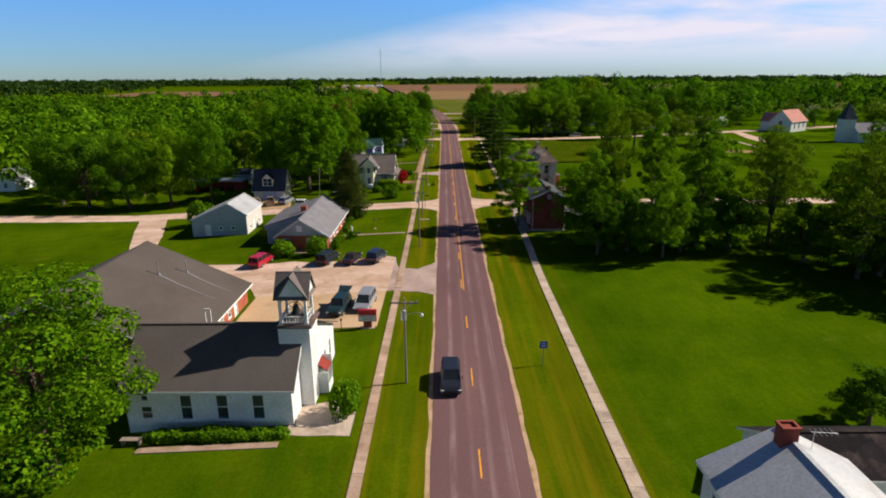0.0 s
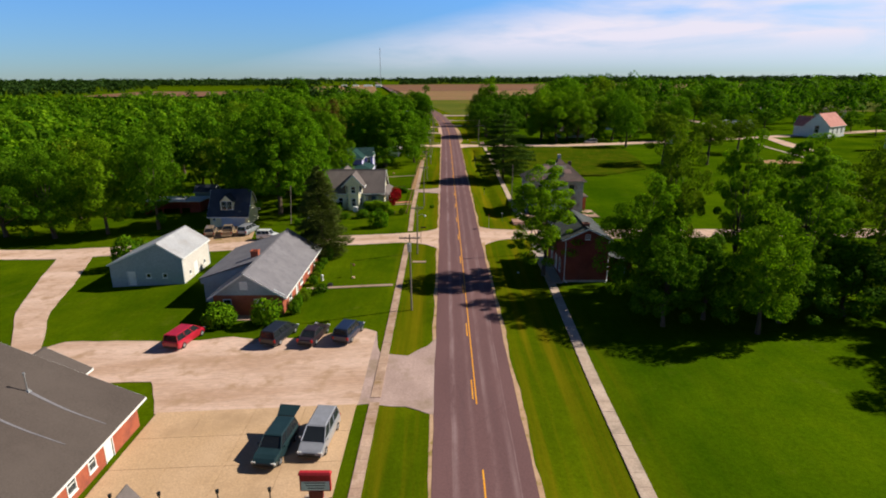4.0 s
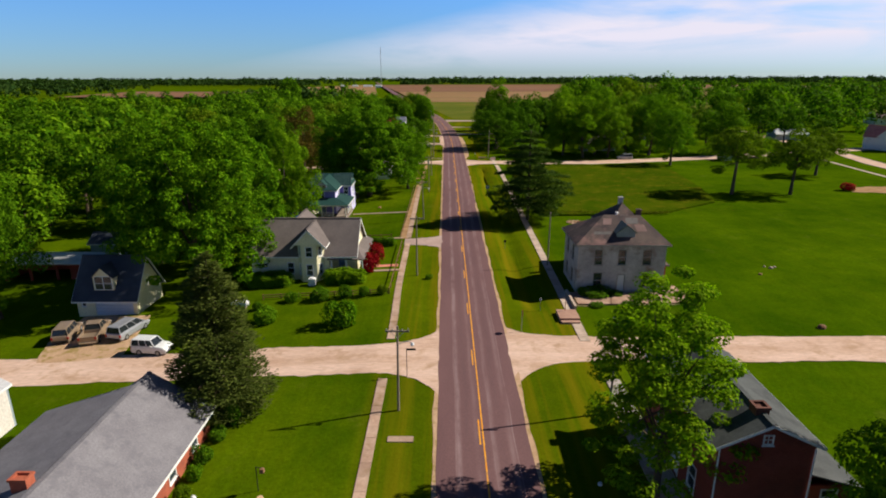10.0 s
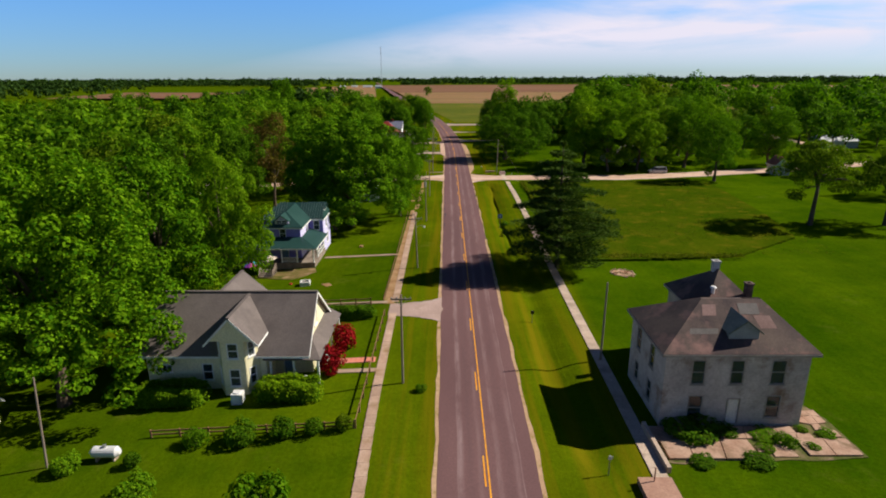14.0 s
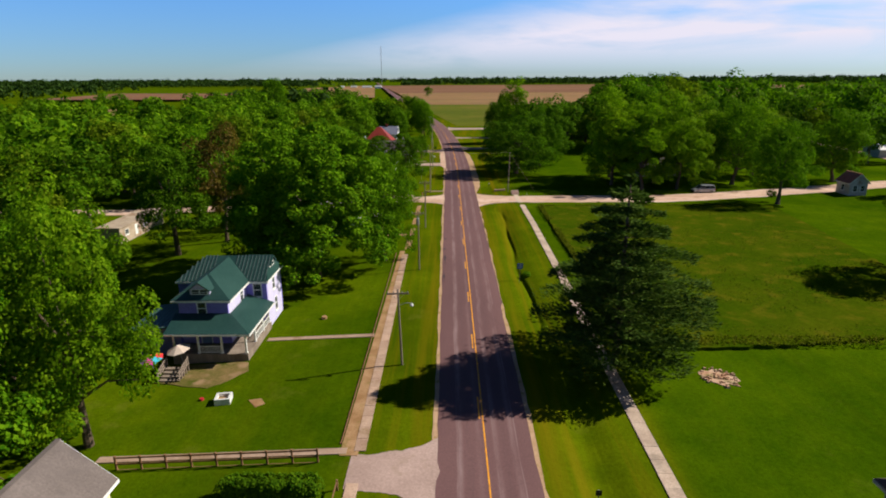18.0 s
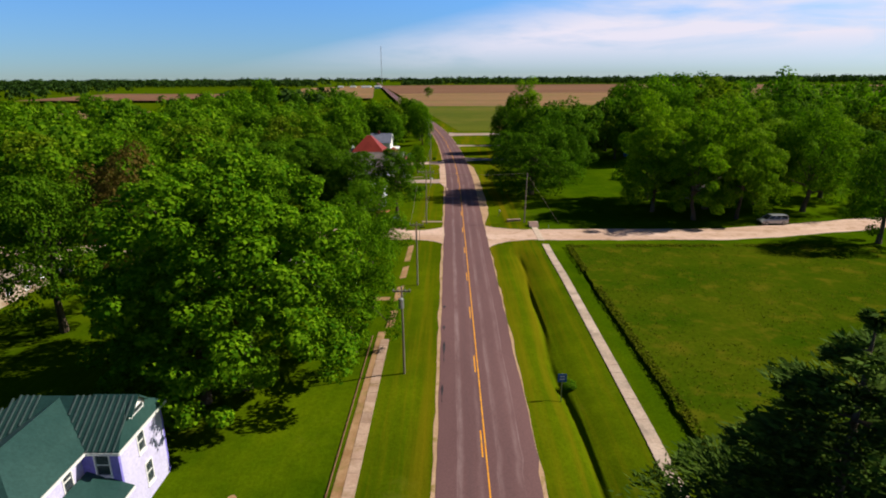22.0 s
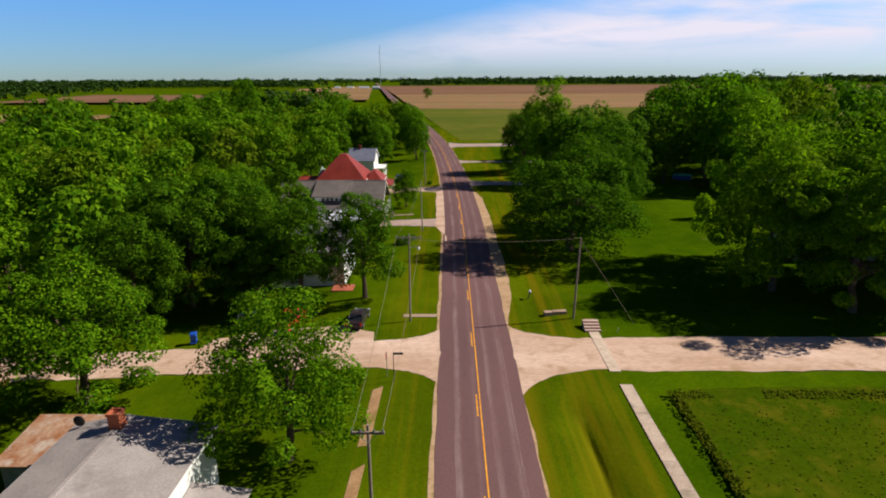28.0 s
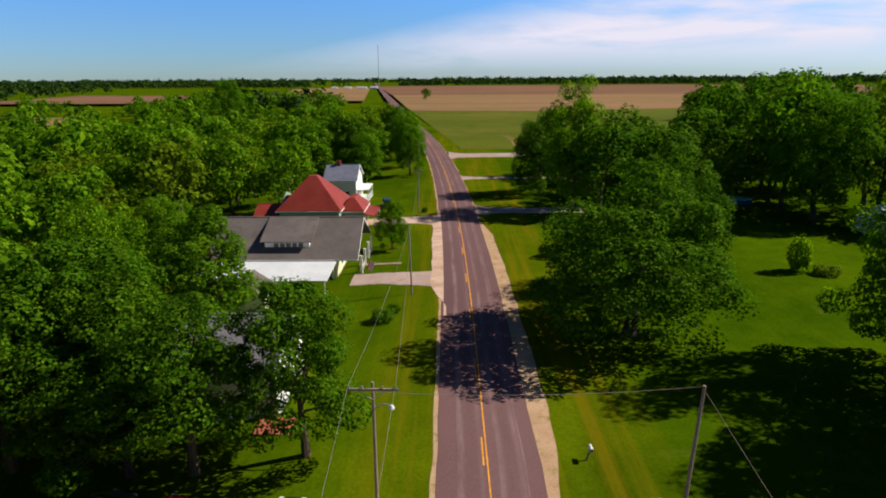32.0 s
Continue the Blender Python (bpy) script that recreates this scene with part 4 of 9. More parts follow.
def hip_roof(h, x0, x1, y0, y1, ze, zr, in_x, in_y, material, over=0.45, trim=TRIM, in_east=None):
    """Four slopes up to a ridge or a deck drawn in by in_x and in_y."""
    g, t = Geo(), Geo()
    east = in_x if in_east is None else in_east
    k = (zr - ze) / max(in_x, in_y, 0.01)
    zl = ze - k * over * 0.8
    A, B, C, D = (x0 - over, y0 - over, zl), (x1 + over, y0 - over, zl), (x1 + over, y1 + over, zl), (x0 - over, y1 + over, zl)
    a, b, c, d = (x0 + in_x, y0 + in_y, zr), (x1 - east, y0 + in_y, zr), (x1 - east, y1 - in_y, zr), (x0 + in_x, y1 - in_y, zr)
    for q in ((A, B, b, a), (B, C, c, b), (C, D, d, c), (D, A, a, d)):
        if (Vector(q[2]) - Vector(q[3])).length < 0.05:
            q = (q[0], q[1], q[2], q[2])
        slope_slab(g, *(tuple(Vector(p) + Vector((0, 0, 0.14))) for p in q))
        t.bar(Vector(q[0]) + Vector((0, 0, 0.09)), Vector(q[1]) + Vector((0, 0, 0.09)), 0.08, 0.18)
    if x1 - x0 - 2 * in_x > 0.2 and y1 - y0 - 2 * in_y > 0.2:
        g.box(x0 + in_x, y0 + in_y, zr - 0.02, x1 - in_x, y1 - in_y, zr + 0.13)
    r = part("roof", g.weld(), material, h)
    if trim:
        part("fascia", t, trim, h, "painted eaves boards")
    return r


def chimney(roof, x, y, z0, z1, w=0.8, d=0.6, material=None):
    g = Geo()
    g.box(x - w / 2, y - d / 2, z0, x + w / 2, y + d / 2, z1 - 0.15)
    g.box(x - w / 2 - 0.06, y - d / 2 - 0.06, z1 - 0.15, x + w / 2 + 0.06, y - d / 2 + 0.1, z1)
    g.box(x - w / 2 - 0.06, y + d / 2 - 0.1, z1 - 0.15, x + w / 2 + 0.06, y + d / 2 + 0.06, z1)
    g.box(x - w / 2 - 0.06, y - d / 2 + 0.1, z1 - 0.15, x - w / 2 + 0.1, y + d / 2 - 0.1, z1)
    g.box(x + w / 2 - 0.1, y - d / 2 + 0.1, z1 - 0.15, x + w / 2 + 0.06, y + d / 2 - 0.1, z1)
    return part("chimney", g, material or BRICK_DARK, roof, "brick chimney with a corbelled top")


def dormer(h, x0, x1, y_front, y_back, z0, ze, zp, wall_mat, roof_mat, panes=1, face="s", depth_trim=TRIM):
    """A small gabled dormer; face s looks to -y, e to +x (then x and y change places)."""
    w, r, m = Geo(), Geo(), (x0 + x1) / 2

    def S(x, y, z):
        return (x, y, z) if face == "s" else (-y, x, z)
    w.solid([S(x0, y_front, z0), S(x1, y_front, z0), S(x1, y_front, ze), S(m, y_front, zp), S(x0, y_front, ze)], Vector(S(0, y_back - y_front, 0)))
    body = part("dormer", w, wall_mat, h)
    for side in (0, 1):
        e = x0 - 0.22 if side == 0 else x1 + 0.22
        dz = (zp - ze) / (m - x0) * 0.22
        slope_slab(r, S(e, y_front - 0.3, ze - dz + 0.12), S(m, y_front - 0.3, zp + 0.12), S(m, y_back, zp + 0.12), S(e, y_back, ze - dz + 0.12), 0.1)
    part("dormer_roof", r, roof_mat, body)
    n = panes
    for i in range(n):
        u0 = x0 + 0.18 + (x1 - x0 - 0.36) * i / n + 0.05
        u1 = x0 + 0.18 + (x1 - x0 - 0.36) * (i + 1) / n - 0.05
        f, p = Geo(), Geo()
        for a, b, c, d in ((u0 - 0.06, u0, z0 + 0.25, ze + 0.05), (u1, u1 + 0.06, z0 + 0.25, ze + 0.05), (u0, u1, z0 + 0.25, z0 + 0.32), (u0, u1, ze - 0.02, ze + 0.05), (u0, u1, (z0 + ze) / 2 + 0.1, (z0 + ze) / 2 + 0.15)):
            f.solid([S(a, y_front - 0.05, c), S(b, y_front - 0.05, c), S(b, y_front - 0.05, d), S(a, y_front - 0.05, d)], Vector(S(0, 0.05, 0)))
        p.solid([S(u0, y_front - 0.02, z0 + 0.3), S(u1, y_front - 0.02, z0 + 0.3), S(u1, y_front - 0.02, ze), S(u0, y_front - 0.02, ze)], Vector(S(0, 0.015, 0)))
        part("pane", p, GLASS, body, "dark dormer window")
        part("frame", f, depth_trim, body)
    return body


def house(name, label, x, category="house", group="", north=0.0, up=0.0):
    return thing(name, label, category, group, pose(0, north, float(fall(x)) - 0.03 + up))


def post(h, x, y, z0, z1, r=0.09, material=None, name="post"):
    g = Geo()
    g.box(x - r, y - r, z0, x + r, y + r, z1)
    g.box(x - r - 0.04, y - r - 0.04, z1 - 0.14, x + r + 0.04, y + r + 0.04, z1 - 0.02)
    g.box(x - r - 0.04, y - r - 0.04, z0, x + r + 0.04, y + r + 0.04, z0 + 0.16)
    return part(name, g, material or TRIM, h)


def railing(h, p0, p1, z0, z1, material=None, gap=0.16):
    a, b = Vector(p0), Vector(p1)
    g = Geo()
    g.bar((a.x, a.y, z1), (b.x, b.y, z1), 0.07, 0.06)
    g.bar((a.x, a.y, z0 + 0.12), (b.x, b.y, z0 + 0.12), 0.05, 0.05)
    n = max(2, int((b - a).length / gap))
    for i in range(1, n):
        p = a.lerp(b, i / n)
        g.box(p.x - 0.02, p.y - 0.02, z0 + 0.08, p.x + 0.02, p.y + 0.02, z1 - 0.04)
    return part("railing", g, material or TRIM, h)


# -- the white church with its belfry --
church = house("church", "white clapboard church with a grey shingled roof and open belfry", -18)
box_walls(church, -26.4, -13.0, 45.1, 57.6, 3.7, WHITE, south=[(1.3, 1.9, 2.5, 3.0, "small"), (1.2, 2.1, 0.9, 2.0, "window"), (4.4, 5.35, 0.8, 3.0, "tall"), (7.3, 8.25, 0.8, 3.0, "tall"), (10.2, 11.15, 0.8, 3.0, "tall")], gables="ew", peak=7.1, ridge=49.6)
ch_roof = gable_roof(church, -26.4, -13.0, 45.1, 57.6, 3.7, 7.1, "x", SHINGLE_BROWN, 0.4, ridge=49.6, trim=TRIM)
box_walls(church, -12.98, -11.92, 50.9, 57.5, 3.7, WHITE, east=[(1.6, 2.3, 1.3, 3.0, "window"), (3.9, 4.6, 1.3, 3.0, "window")], z0=-1.2)
wing = Geo()
wing.solid([(-13.2, 50.9, 6.75), (-11.5, 50.9, 6.75), (-11.5, 57.95, 3.58), (-13.2, 57.95, 3.58)], (0, 0, 0.13))
wing_wall = Geo()
wing_wall.solid([(-11.92, 50.9, 3.68), (-11.92, 57.3, 3.68), (-11.92, 50.9, 6.65)], (-0.2, 0, 0))
part("gable", wing_wall, WHITE, church)
part("vestibule_roof", wing, SHINGLE_BROWN, church)
tower = Geo()
tower.box(-14.5, 48.0, -1.2, -11.9, 50.88, 7.5)
tower_ob = part("tower", tower, WHITE, church, "white clapboard bell tower shaft")
P = at_wall((-14.5, 48.0), (-11.9, 48.0))
door(tower_ob, P, 1.4, 2.3, 0.0, 2.1, surf("grey_door", (0.45, 0.45, 0.46), (0.55, 0.55, 0.56)), TRIM)
ledge = Geo()
ledge.box(-14.75, 47.75, 7.5, -11.65, 51.1, 7.62).box(-14.62, 47.88, 7.62, -11.78, 50.97, 7.72)
part("ledge", ledge, SHINGLE_OLD, tower_ob, "weathered shingled ledge")
for x in (-14.25, -12.15):
    for y in (48.3, 50.4):
        post(church, x, y, 7.72, 10.05, 0.11, None, "belfry_post")
for a, b in (((-14.25, 48.3), (-12.15, 48.3)), ((-12.15, 48.3), (-12.15, 50.4)), ((-14.25, 50.4), (-12.15, 50.4)), ((-14.25, 48.3), (-14.25, 50.4))):
    railing(church, a, b, 7.72, 8.35, None, 0.22)
    arch, P = Geo(), at_wall(a, b)
    L = (Vector(a) - Vector(b)).length
    pts = [(0, 10.1), (L, 10.1), (L, 9.4)] + [(L / 2 + L / 2 * math.cos(math.pi * k / 10), 9.4 + 0.5 * math.sin(math.pi * k / 10)) for k in range(1, 10)] + [(0, 9.4)]
    for (u0, z0), (u1, z1) in zip(pts[2:-1], pts[3:]):
        arch.solid([P(u0, 0.04, z0), P(u1, 0.04, z1), P(u1, 0.04, 10.12), P(u0, 0.04, 10.12)], P(0, -0.08, 0) - P(0, 0, 0))
    part("belfry_arch", arch, WHITE, church)
bell = Geo()
rim = [(0.46, 8.25), (0.40, 8.35), (0.30, 8.6), (0.24, 8.92), (0.15, 9.05)]
for (r0, z0), (r1, z1) in zip(rim[:-1], rim[1:]):
    bell.tube((-13.2, 49.3, z0), (-13.2, 49.3, z1), r0, r1, 14, False)
bell.box(-13.25, 48.4, 9.05, -13.15, 50.3, 9.17)
part("bell", bell, DARK, church, "dark cast bell on its yoke")
wheel = Geo()
for k in range(16):
    a, b = 2 * math.pi * k / 16, 2 * math.pi * (k + 1) / 16
    wheel.tube((-13.2 + 0.7 * math.cos(a), 48.75, 8.8 + 0.7 * math.sin(a)), (-13.2 + 0.7 * math.cos(b), 48.75, 8.8 + 0.7 * math.sin(b)), 0.035, None, 5)
for k in range(4):
    a = math.pi * k / 4
    wheel.tube((-13.2 + 0.7 * math.cos(a), 48.75, 8.8 + 0.7 * math.sin(a)), (-13.2 - 0.7 * math.cos(a), 48.75, 8.8 - 0.7 * math.sin(a)), 0.025, None, 5)
part("bell_wheel", wheel, DARK, church)
spire, faces = Geo(), Geo()
for axis in ("x", "y"):
    for s in (-1, 1):
        cx, cy = -13.2, 49.35

        def T(u, v, z):
            return (cx + u, cy + v, z) if axis == "x" else (cx + v, cy + u, z)
        slope_slab(spire, T(-1.45, s * 1.45, 9.95), T(1.45, s * 1.45, 9.95), T(1.45, 0, 11.95), T(-1.45, 0, 11.95), 0.09)
        faces = Geo()
        faces.solid([T(s * 1.2, -1.1, 10.1), T(s * 1.2, 1.1, 10.1), T(s * 1.2, 0, 11.75)], Vector(T(s * 1.27, 0, 0)) - Vector(T(s * 1.2, 0, 0)))
        part("belfry_gable", faces, WHITE, church, "white belfry gable board")
part("belfry_roof", spire, SHINGLE_TAUPE, church, "cross-gabled shingled belfry roof")
porch = Geo()
porch.solid([(-11.9, 50.0, 3.0), (-11.9, 51.7, 3.0), (-11.07, 51.7, 2.35), (-11.07, 50.0, 2.35)], (0, 0, 0.1))
part("porch_roof", porch, RED_METAL, church, "small red lean-to porch roof")
pw = Geo()
pw.box(-11.9, 49.9, -1.2, -11.02, 50.0, 2.3).box(-11.9, 51.7, -1.2, -11.02, 51.8, 3.2).box(-11.12, 50.0, -1.2, -11.02, 51.7, 0.9)
part("porch_wall", pw, WHITE, church)
vent = Geo()
vent.box(-22.9, 53.55, 5.2, -22.8, 53.65, 6.9).box(-22.4, 53.55, 5.2, -22.3, 53.65, 6.9).box(-22.9, 53.55, 6.8, -22.3, 53.65, 6.9)
part("roof_vent", vent, TRIM, ch_roof, "white vent frame on the roof")

# -- the low brick hall --
hall = house("church_hall", "long low brick hall under a broad brown shingle roof", -34)
box_walls(hall, -49.5, -25.9, 53.6, 73.2, 3.0, BRICK, east=[(4.0, 5.0, 1.0, 2.2, "window"), (7.0, 7.9, 1.0, 2.2, "window"), (10.2, 11.1, 1.0, 2.2, "window"), (12.6, 13.4, 1.0, 2.2, "window"), (14.6, 15.6, 0.0, 2.1, "door")], gables="sn", peak=7.9)
hall_roof = gable_roof(hall, -49.5, -25.9, 53.6, 73.2, 3.0, 8.35, "y", SHINGLE_HALL, 0.7)
def hall_top(x):
    return 8.49 - 0.4534 * (x + 37.7)


for x, y, run in ((-33.3, 66.5, 6.2), (-31.5, 69.6, 5.4)):
    z = hall_top(x)
    g = Geo()
    g.tube((x, y, z - 0.3), (x, y, z + 1.35), 0.055, None, 8).tube((x, y, z + 1.35), (x, y, z + 1.5), 0.1, None, 8)
    g.tapered(x - 0.2, y - 0.2, z - 0.12, x + 0.2, y + 0.2, z + 0.16, 0.12, 0.12)
    part("vent_pipe", g, STEEL, hall_roof, "grey roof vent pipe with a flashed foot")
    # the washed trail curls south as it runs down the slope
    g = Geo()
    for k in range(12):
        u0, u1 = k / 12, (k + 1) / 12
        (xa, ya), (xb, yb) = ((x + 0.15 + run * u, y - 0.5 * math.sin(min(u * 2.2, 1.57)) + 0.1 * u) for u in (u0, u1))
        wa, wb = (0.13 * (1 - 0.75 * u) for u in (u0, u1))
        g.solid([(xa, ya - wa, hall_top(xa) - 0.02), (xb, yb - wb, hall_top(xb) - 0.02), (xb, yb + wb, hall_top(xb) - 0.02), (xa, ya + wa, hall_top(xa) - 0.02)], (0, 0, 0.035))
    part("washed_streak", g, SHINGLE_GREY, hall_roof, "pale streak of washed shingles below a vent")
back = house("hall_annexe", "low shingled annexe behind the church hall", -38, "annexe")
box_walls(back, -40.8, -33.6, 73.3, 79.6, 2.4, BRICK, gables="n", peak=4.3)
gable_roof(back, -40.8, -33.6, 73.3, 79.6, 2.4, 4.3, "y", SHINGLE_BROWN, 0.4, ends=0.1)

# -- the metal shed --
shed = house("shed", "grey metal shed with a pale galvanised roof", -42, "shed")
th = 0.2
wall(shed, (-47.6, 108.4), (-37.4, 108.4), -1.2, 3.0, GREY_METAL, [(2.4, 3.4, -0.05, 1.95, "door"), (5.0, 5.6, 1.1, 1.7, "small"), (7.3, 7.9, 1.1, 1.7, "small")], [(0, 3.0), (10.2, 3.0), (10.2, 4.0), (7.0, 6.05)])
wall(shed, (-37.4, 117.8), (-47.6, 117.8), -1.2, 3.0, GREY_METAL, (), [(0, 3.0), (10.2, 3.0), (3.2, 6.05), (0, 4.0)])
wall(shed, (-37.4, 108.6), (-37.4, 117.6), -1.2, 4.0, METAL_SIDING, [(1.7, 2.3, 0.9, 1.5, "small"), (3.4, 5.0, -0.05, 2.2, "garage"), (6.8, 7.4, 0.9, 1.5, "small")])
wall(shed, (-47.6, 117.6), (-47.6, 108.6), -1.2, 3.0, METAL_SIDING)
gable_roof(shed, -47.6, -37.4, 108.4, 117.8, 3.0, 6.05, "y", PALE_METAL, 0.25, ridge=-40.6, low=4.0, ends=0.2)

# -- the brick bungalow --
bung = house("bungalow", "red brick bungalow with grey shingles and grey gable siding", -25)
box_walls(bung, -28.2, -20.0, 95.6, 115.6, 2.6, BRICK, south=[(1.2, 2.1, 0.9, 2.1, "window"), (4.9, 5.9, 0.1, 2.1, "door")], east=[(2.6, 3.8, 0.8, 2.0, "window"), (6.0, 7.0, 0.05, 2.1, "door"), (8.2, 9.6, 0.8, 2.0, "wide"), (12.8, 13.8, 0.8, 2.0, "window"), (16.4, 17.4, 0.8, 2.0, "window")])
for y in (95.6, 115.4):
    g = Geo()
    g.solid([(-28.5, y, 2.62), (-19.7, y, 2.62), (-24.3, y, 5.25)], (0, 0.2, 0))
    part("gable", g, GREY_SIDING, bung, "grey-blue lapped gable")
v = Geo()
v.box(-24.9, 95.52, 3.3, -24.0, 95.6, 4.3)
part("gable_vent", v, TRIM, bung)
bung_roof = gable_roof(bung, -28.2, -20.0, 95.6, 115.6, 2.6, 5.3, "y", SHINGLE_GREY, 0.55, ridge=-24.3)
wingb = Geo()
slope_slab(wingb, (-31.8, 100.4, 3.0), (-31.8, 114.2, 3.0), (-24.6, 114.2, 5.35), (-24.6, 100.4, 5.35))
part("wing_roof", wingb, SHINGLE_GREY, bung)
box_walls(bung, -31.4, -28.3, 100.9, 113.8, 2.75, GREY_SIDING, west=[(3, 4, 0.9, 2, "window")])
wg = Geo()
wg.solid([(-31.6, 100.5, 2.3), (-28.7, 100.5, 2.3), (-24.8, 100.5, 5.0), (-31.6, 100.5, 2.9)], (0, 0.2, 0))
part("gable", wg, GREY_SIDING, bung)
chimney(bung_roof, -25.2, 103.0, 4.4, 5.95, 0.95, 0.7, BRICK)
g = Geo()
g.box(-25.6, 94.1, -0.8, -22.0, 95.55, 0.12).box(-24.9, 93.6, -0.8, -22.6, 94.1, -0.05)
part("stoop", g, WALK_TAN, bung, "concrete stoop")

# -- the dark-roofed garage and the open shed --
garage = house("garage", "cream garage with a steep dark roof and dormer", -43, "garage")
box_walls(garage, -46.6, -39.2, 141.6, 148.0, 2.5, CREAM, south=[(0.6, 1.1, 1.2, 1.8, "small"), (2.2, 6.9, 0.0, 2.1, "garage")], east=[(2.4, 3.3, 3.0, 4.2, "window")], gables="ew", peak=6.6, door_mat=surf("pale_blue_door", (0.52, 0.60, 0.74), (0.58, 0.66, 0.80)))
gable_roof(garage, -46.6, -39.2, 141.6, 148.0, 2.5, 6.7, "x", SHINGLE_DARK, 0.5)
dormer(garage, -44.4, -41.9, 142.0, 144.6, 2.95, 4.9, 6.1, CREAM, SHINGLE_DARK, 2)
lean = house("open_shed", "open-fronted red shed with a pale flat roof", -60, "shed")
box_walls(lean, -67, -54.6, 156.6, 162.0, 2.5, surf("barn_red", (0.26, 0.045, 0.03), (0.32, 0.06, 0.04)), south=[(0.4, 3.8, -0.5, 2.2, "open"), (4.2, 7.8, -0.5, 2.2, "open"), (8.2, 10.0, -0.5, 2.2, "open")])
g = Geo()
slope_slab(g, (-67.5, 156.0, 2.75), (-54.2, 156.0, 2.75), (-54.2, 162.4, 2.62), (-67.5, 162.4, 2.62), 0.16)
part("roof", g, PALE_METAL, lean)
small = house("blue_shed", "small blue-grey shed with a dark roof", -58, "shed")
box_walls(small, -60, -55.6, 167, 171, 2.6, surf("blue_grey_boards", (0.28, 0.36, 0.46), (0.34, 0.42, 0.52)), gables="ew", peak=3.9)
gable_roof(small, -60, -55.6, 167, 171, 2.6, 3.9, "x", SHINGLE_DARK, 0.3)

# -- the cream house with the gabled bay --
cream = house("cream_house", "cream clapboard house with taupe shingles and a gabled bay", -20, north=1.9)
BLUE_DOOR = surf("blue_shutter", (0.16, 0.24, 0.42), (0.20, 0.28, 0.48))
box_walls(cream, -28.2, -17.4, 150.2, 159.4, 3.7, CREAM, south=[(0.8, 2.2, 1.6, 2.3, "wide"), (5.0, 5.9, 0.8, 2.4, "window"), (8.0, 8.7, 0.9, 2.4, "window")], west=[(3, 4, 1, 2.4, "window"), (6.5, 7.4, 1, 2.4, "window")], gables="w", peak=7.35, ridge=154.6)
box_walls(cream, -17.38, -13.8, 152.6, 159.4, 3.7, CREAM, south=[(0.9, 1.8, 0.1, 2.2, "door")], east=[(1.6, 2.5, 0.9, 2.4, "window"), (4.6, 5.5, 0.9, 2.4, "window")], gables="e", peak=7.35, ridge=154.9, door_mat=BLUE_DOOR)
cream_roof = gable_roof(cream, -28.2, -13.7, 150.2, 159.4, 3.7, 7.6, "x", SHINGLE_TAUPE, 0.5, ridge=154.6)
# the bay: a narrow two-storey projection under its own gable
wall(cream, (-20.8, 148.9), (-18.8, 148.9), -1.2, 5.3, CREAM, [(0.55, 1.45, 0.9, 2.5, "window"), (0.55, 1.45, 3.6, 5.0, "window")])
wall(cream, (-21.6, 150.1), (-20.85, 148.95), -1.2, 5.3, CREAM, [(0.35, 1.0, 0.9, 2.5, "window"), (0.35, 1.0, 3.6, 5.0, "window")])
wall(cream, (-18.75, 148.95), (-18.0, 150.1), -1.2, 5.3, CREAM, [(0.35, 1.0, 0.9, 2.5, "window"), (0.35, 1.0, 3.6, 5.0, "window")])
up = Geo()
up.box(-21.55, 150.21, 3.6, -18.05, 153.6, 5.3)
part("bay_upper", up, CREAM, cream, "cream walls of the bay's upper storey")
up = Geo()
up.solid([(-21.8, 148.75, 5.3), (-17.8, 148.75, 5.3), (-19.8, 148.75, 7.35)], (0, 0.2, 0))
part("bay_gable", up, CREAM, cream, "cream gable over the bay")
gable_roof(cream, -21.8, -17.8, 148.9, 154.4, 5.3, 7.4, "y", SHINGLE_TAUPE, 0.4, ends=0.3)
# rear cross gable behind the ridge, and the window in the east gable over the porch
gable_roof(cream, -25.2, -20.0, 155.0, 160.8, 5.2, 7.55, "y", SHINGLE_TAUPE, 0.3, ends=0.05)
box_walls(cream, -25.0, -20.2, 159.42, 160.6, 5.2, CREAM, gables="n", peak=7.35)
window(cream, at_wall((-13.78, 152.6), (-13.78, 159.4)), 1.6, 2.7, 4.3, 5.7, TRIM, 1, 1)
# wrap porch on the east side
deck = Geo()
deck.box(-17.36, 150.3, -0.8, -12.6, 152.58, 0.18).box(-13.78, 152.6, -0.8, -12.6, 161.5, 0.18)
part("porch_floor", deck, WOOD, cream, "grey boarded porch floor")
for x, y in ((-17.1, 150.5), (-15.0, 150.5), (-12.8, 150.5), (-12.8, 153.6), (-12.8, 156.8), (-12.8, 160.8)):
    post(cream, x, y, 0.18, 2.75, 0.09)
railing(cream, (-15.0, 150.5), (-12.8, 150.5), 0.18, 1.05)
railing(cream, (-12.8, 153.6), (-12.8, 156.8), 0.18, 1.05)
pr = Geo()
slope_slab(pr, (-17.6, 149.9, 2.95), (-12.4, 149.9, 2.95), (-13.8, 152.8, 3.75), (-17.6, 152.8, 3.75), 0.12)
slope_slab(pr, (-12.4, 149.9, 2.95), (-12.4, 160.4, 2.95), (-13.8, 160.4, 3.75), (-13.8, 152.8, 3.75), 0.12)
part("porch_roof", pr, SHINGLE_TAUPE, cream)
part("vent_cap", Geo().tube((-26.0, 151.9, 4.5), (-26.0, 151.9, 5.6), 0.07), TRIM, cream_roof, "white roof vent")
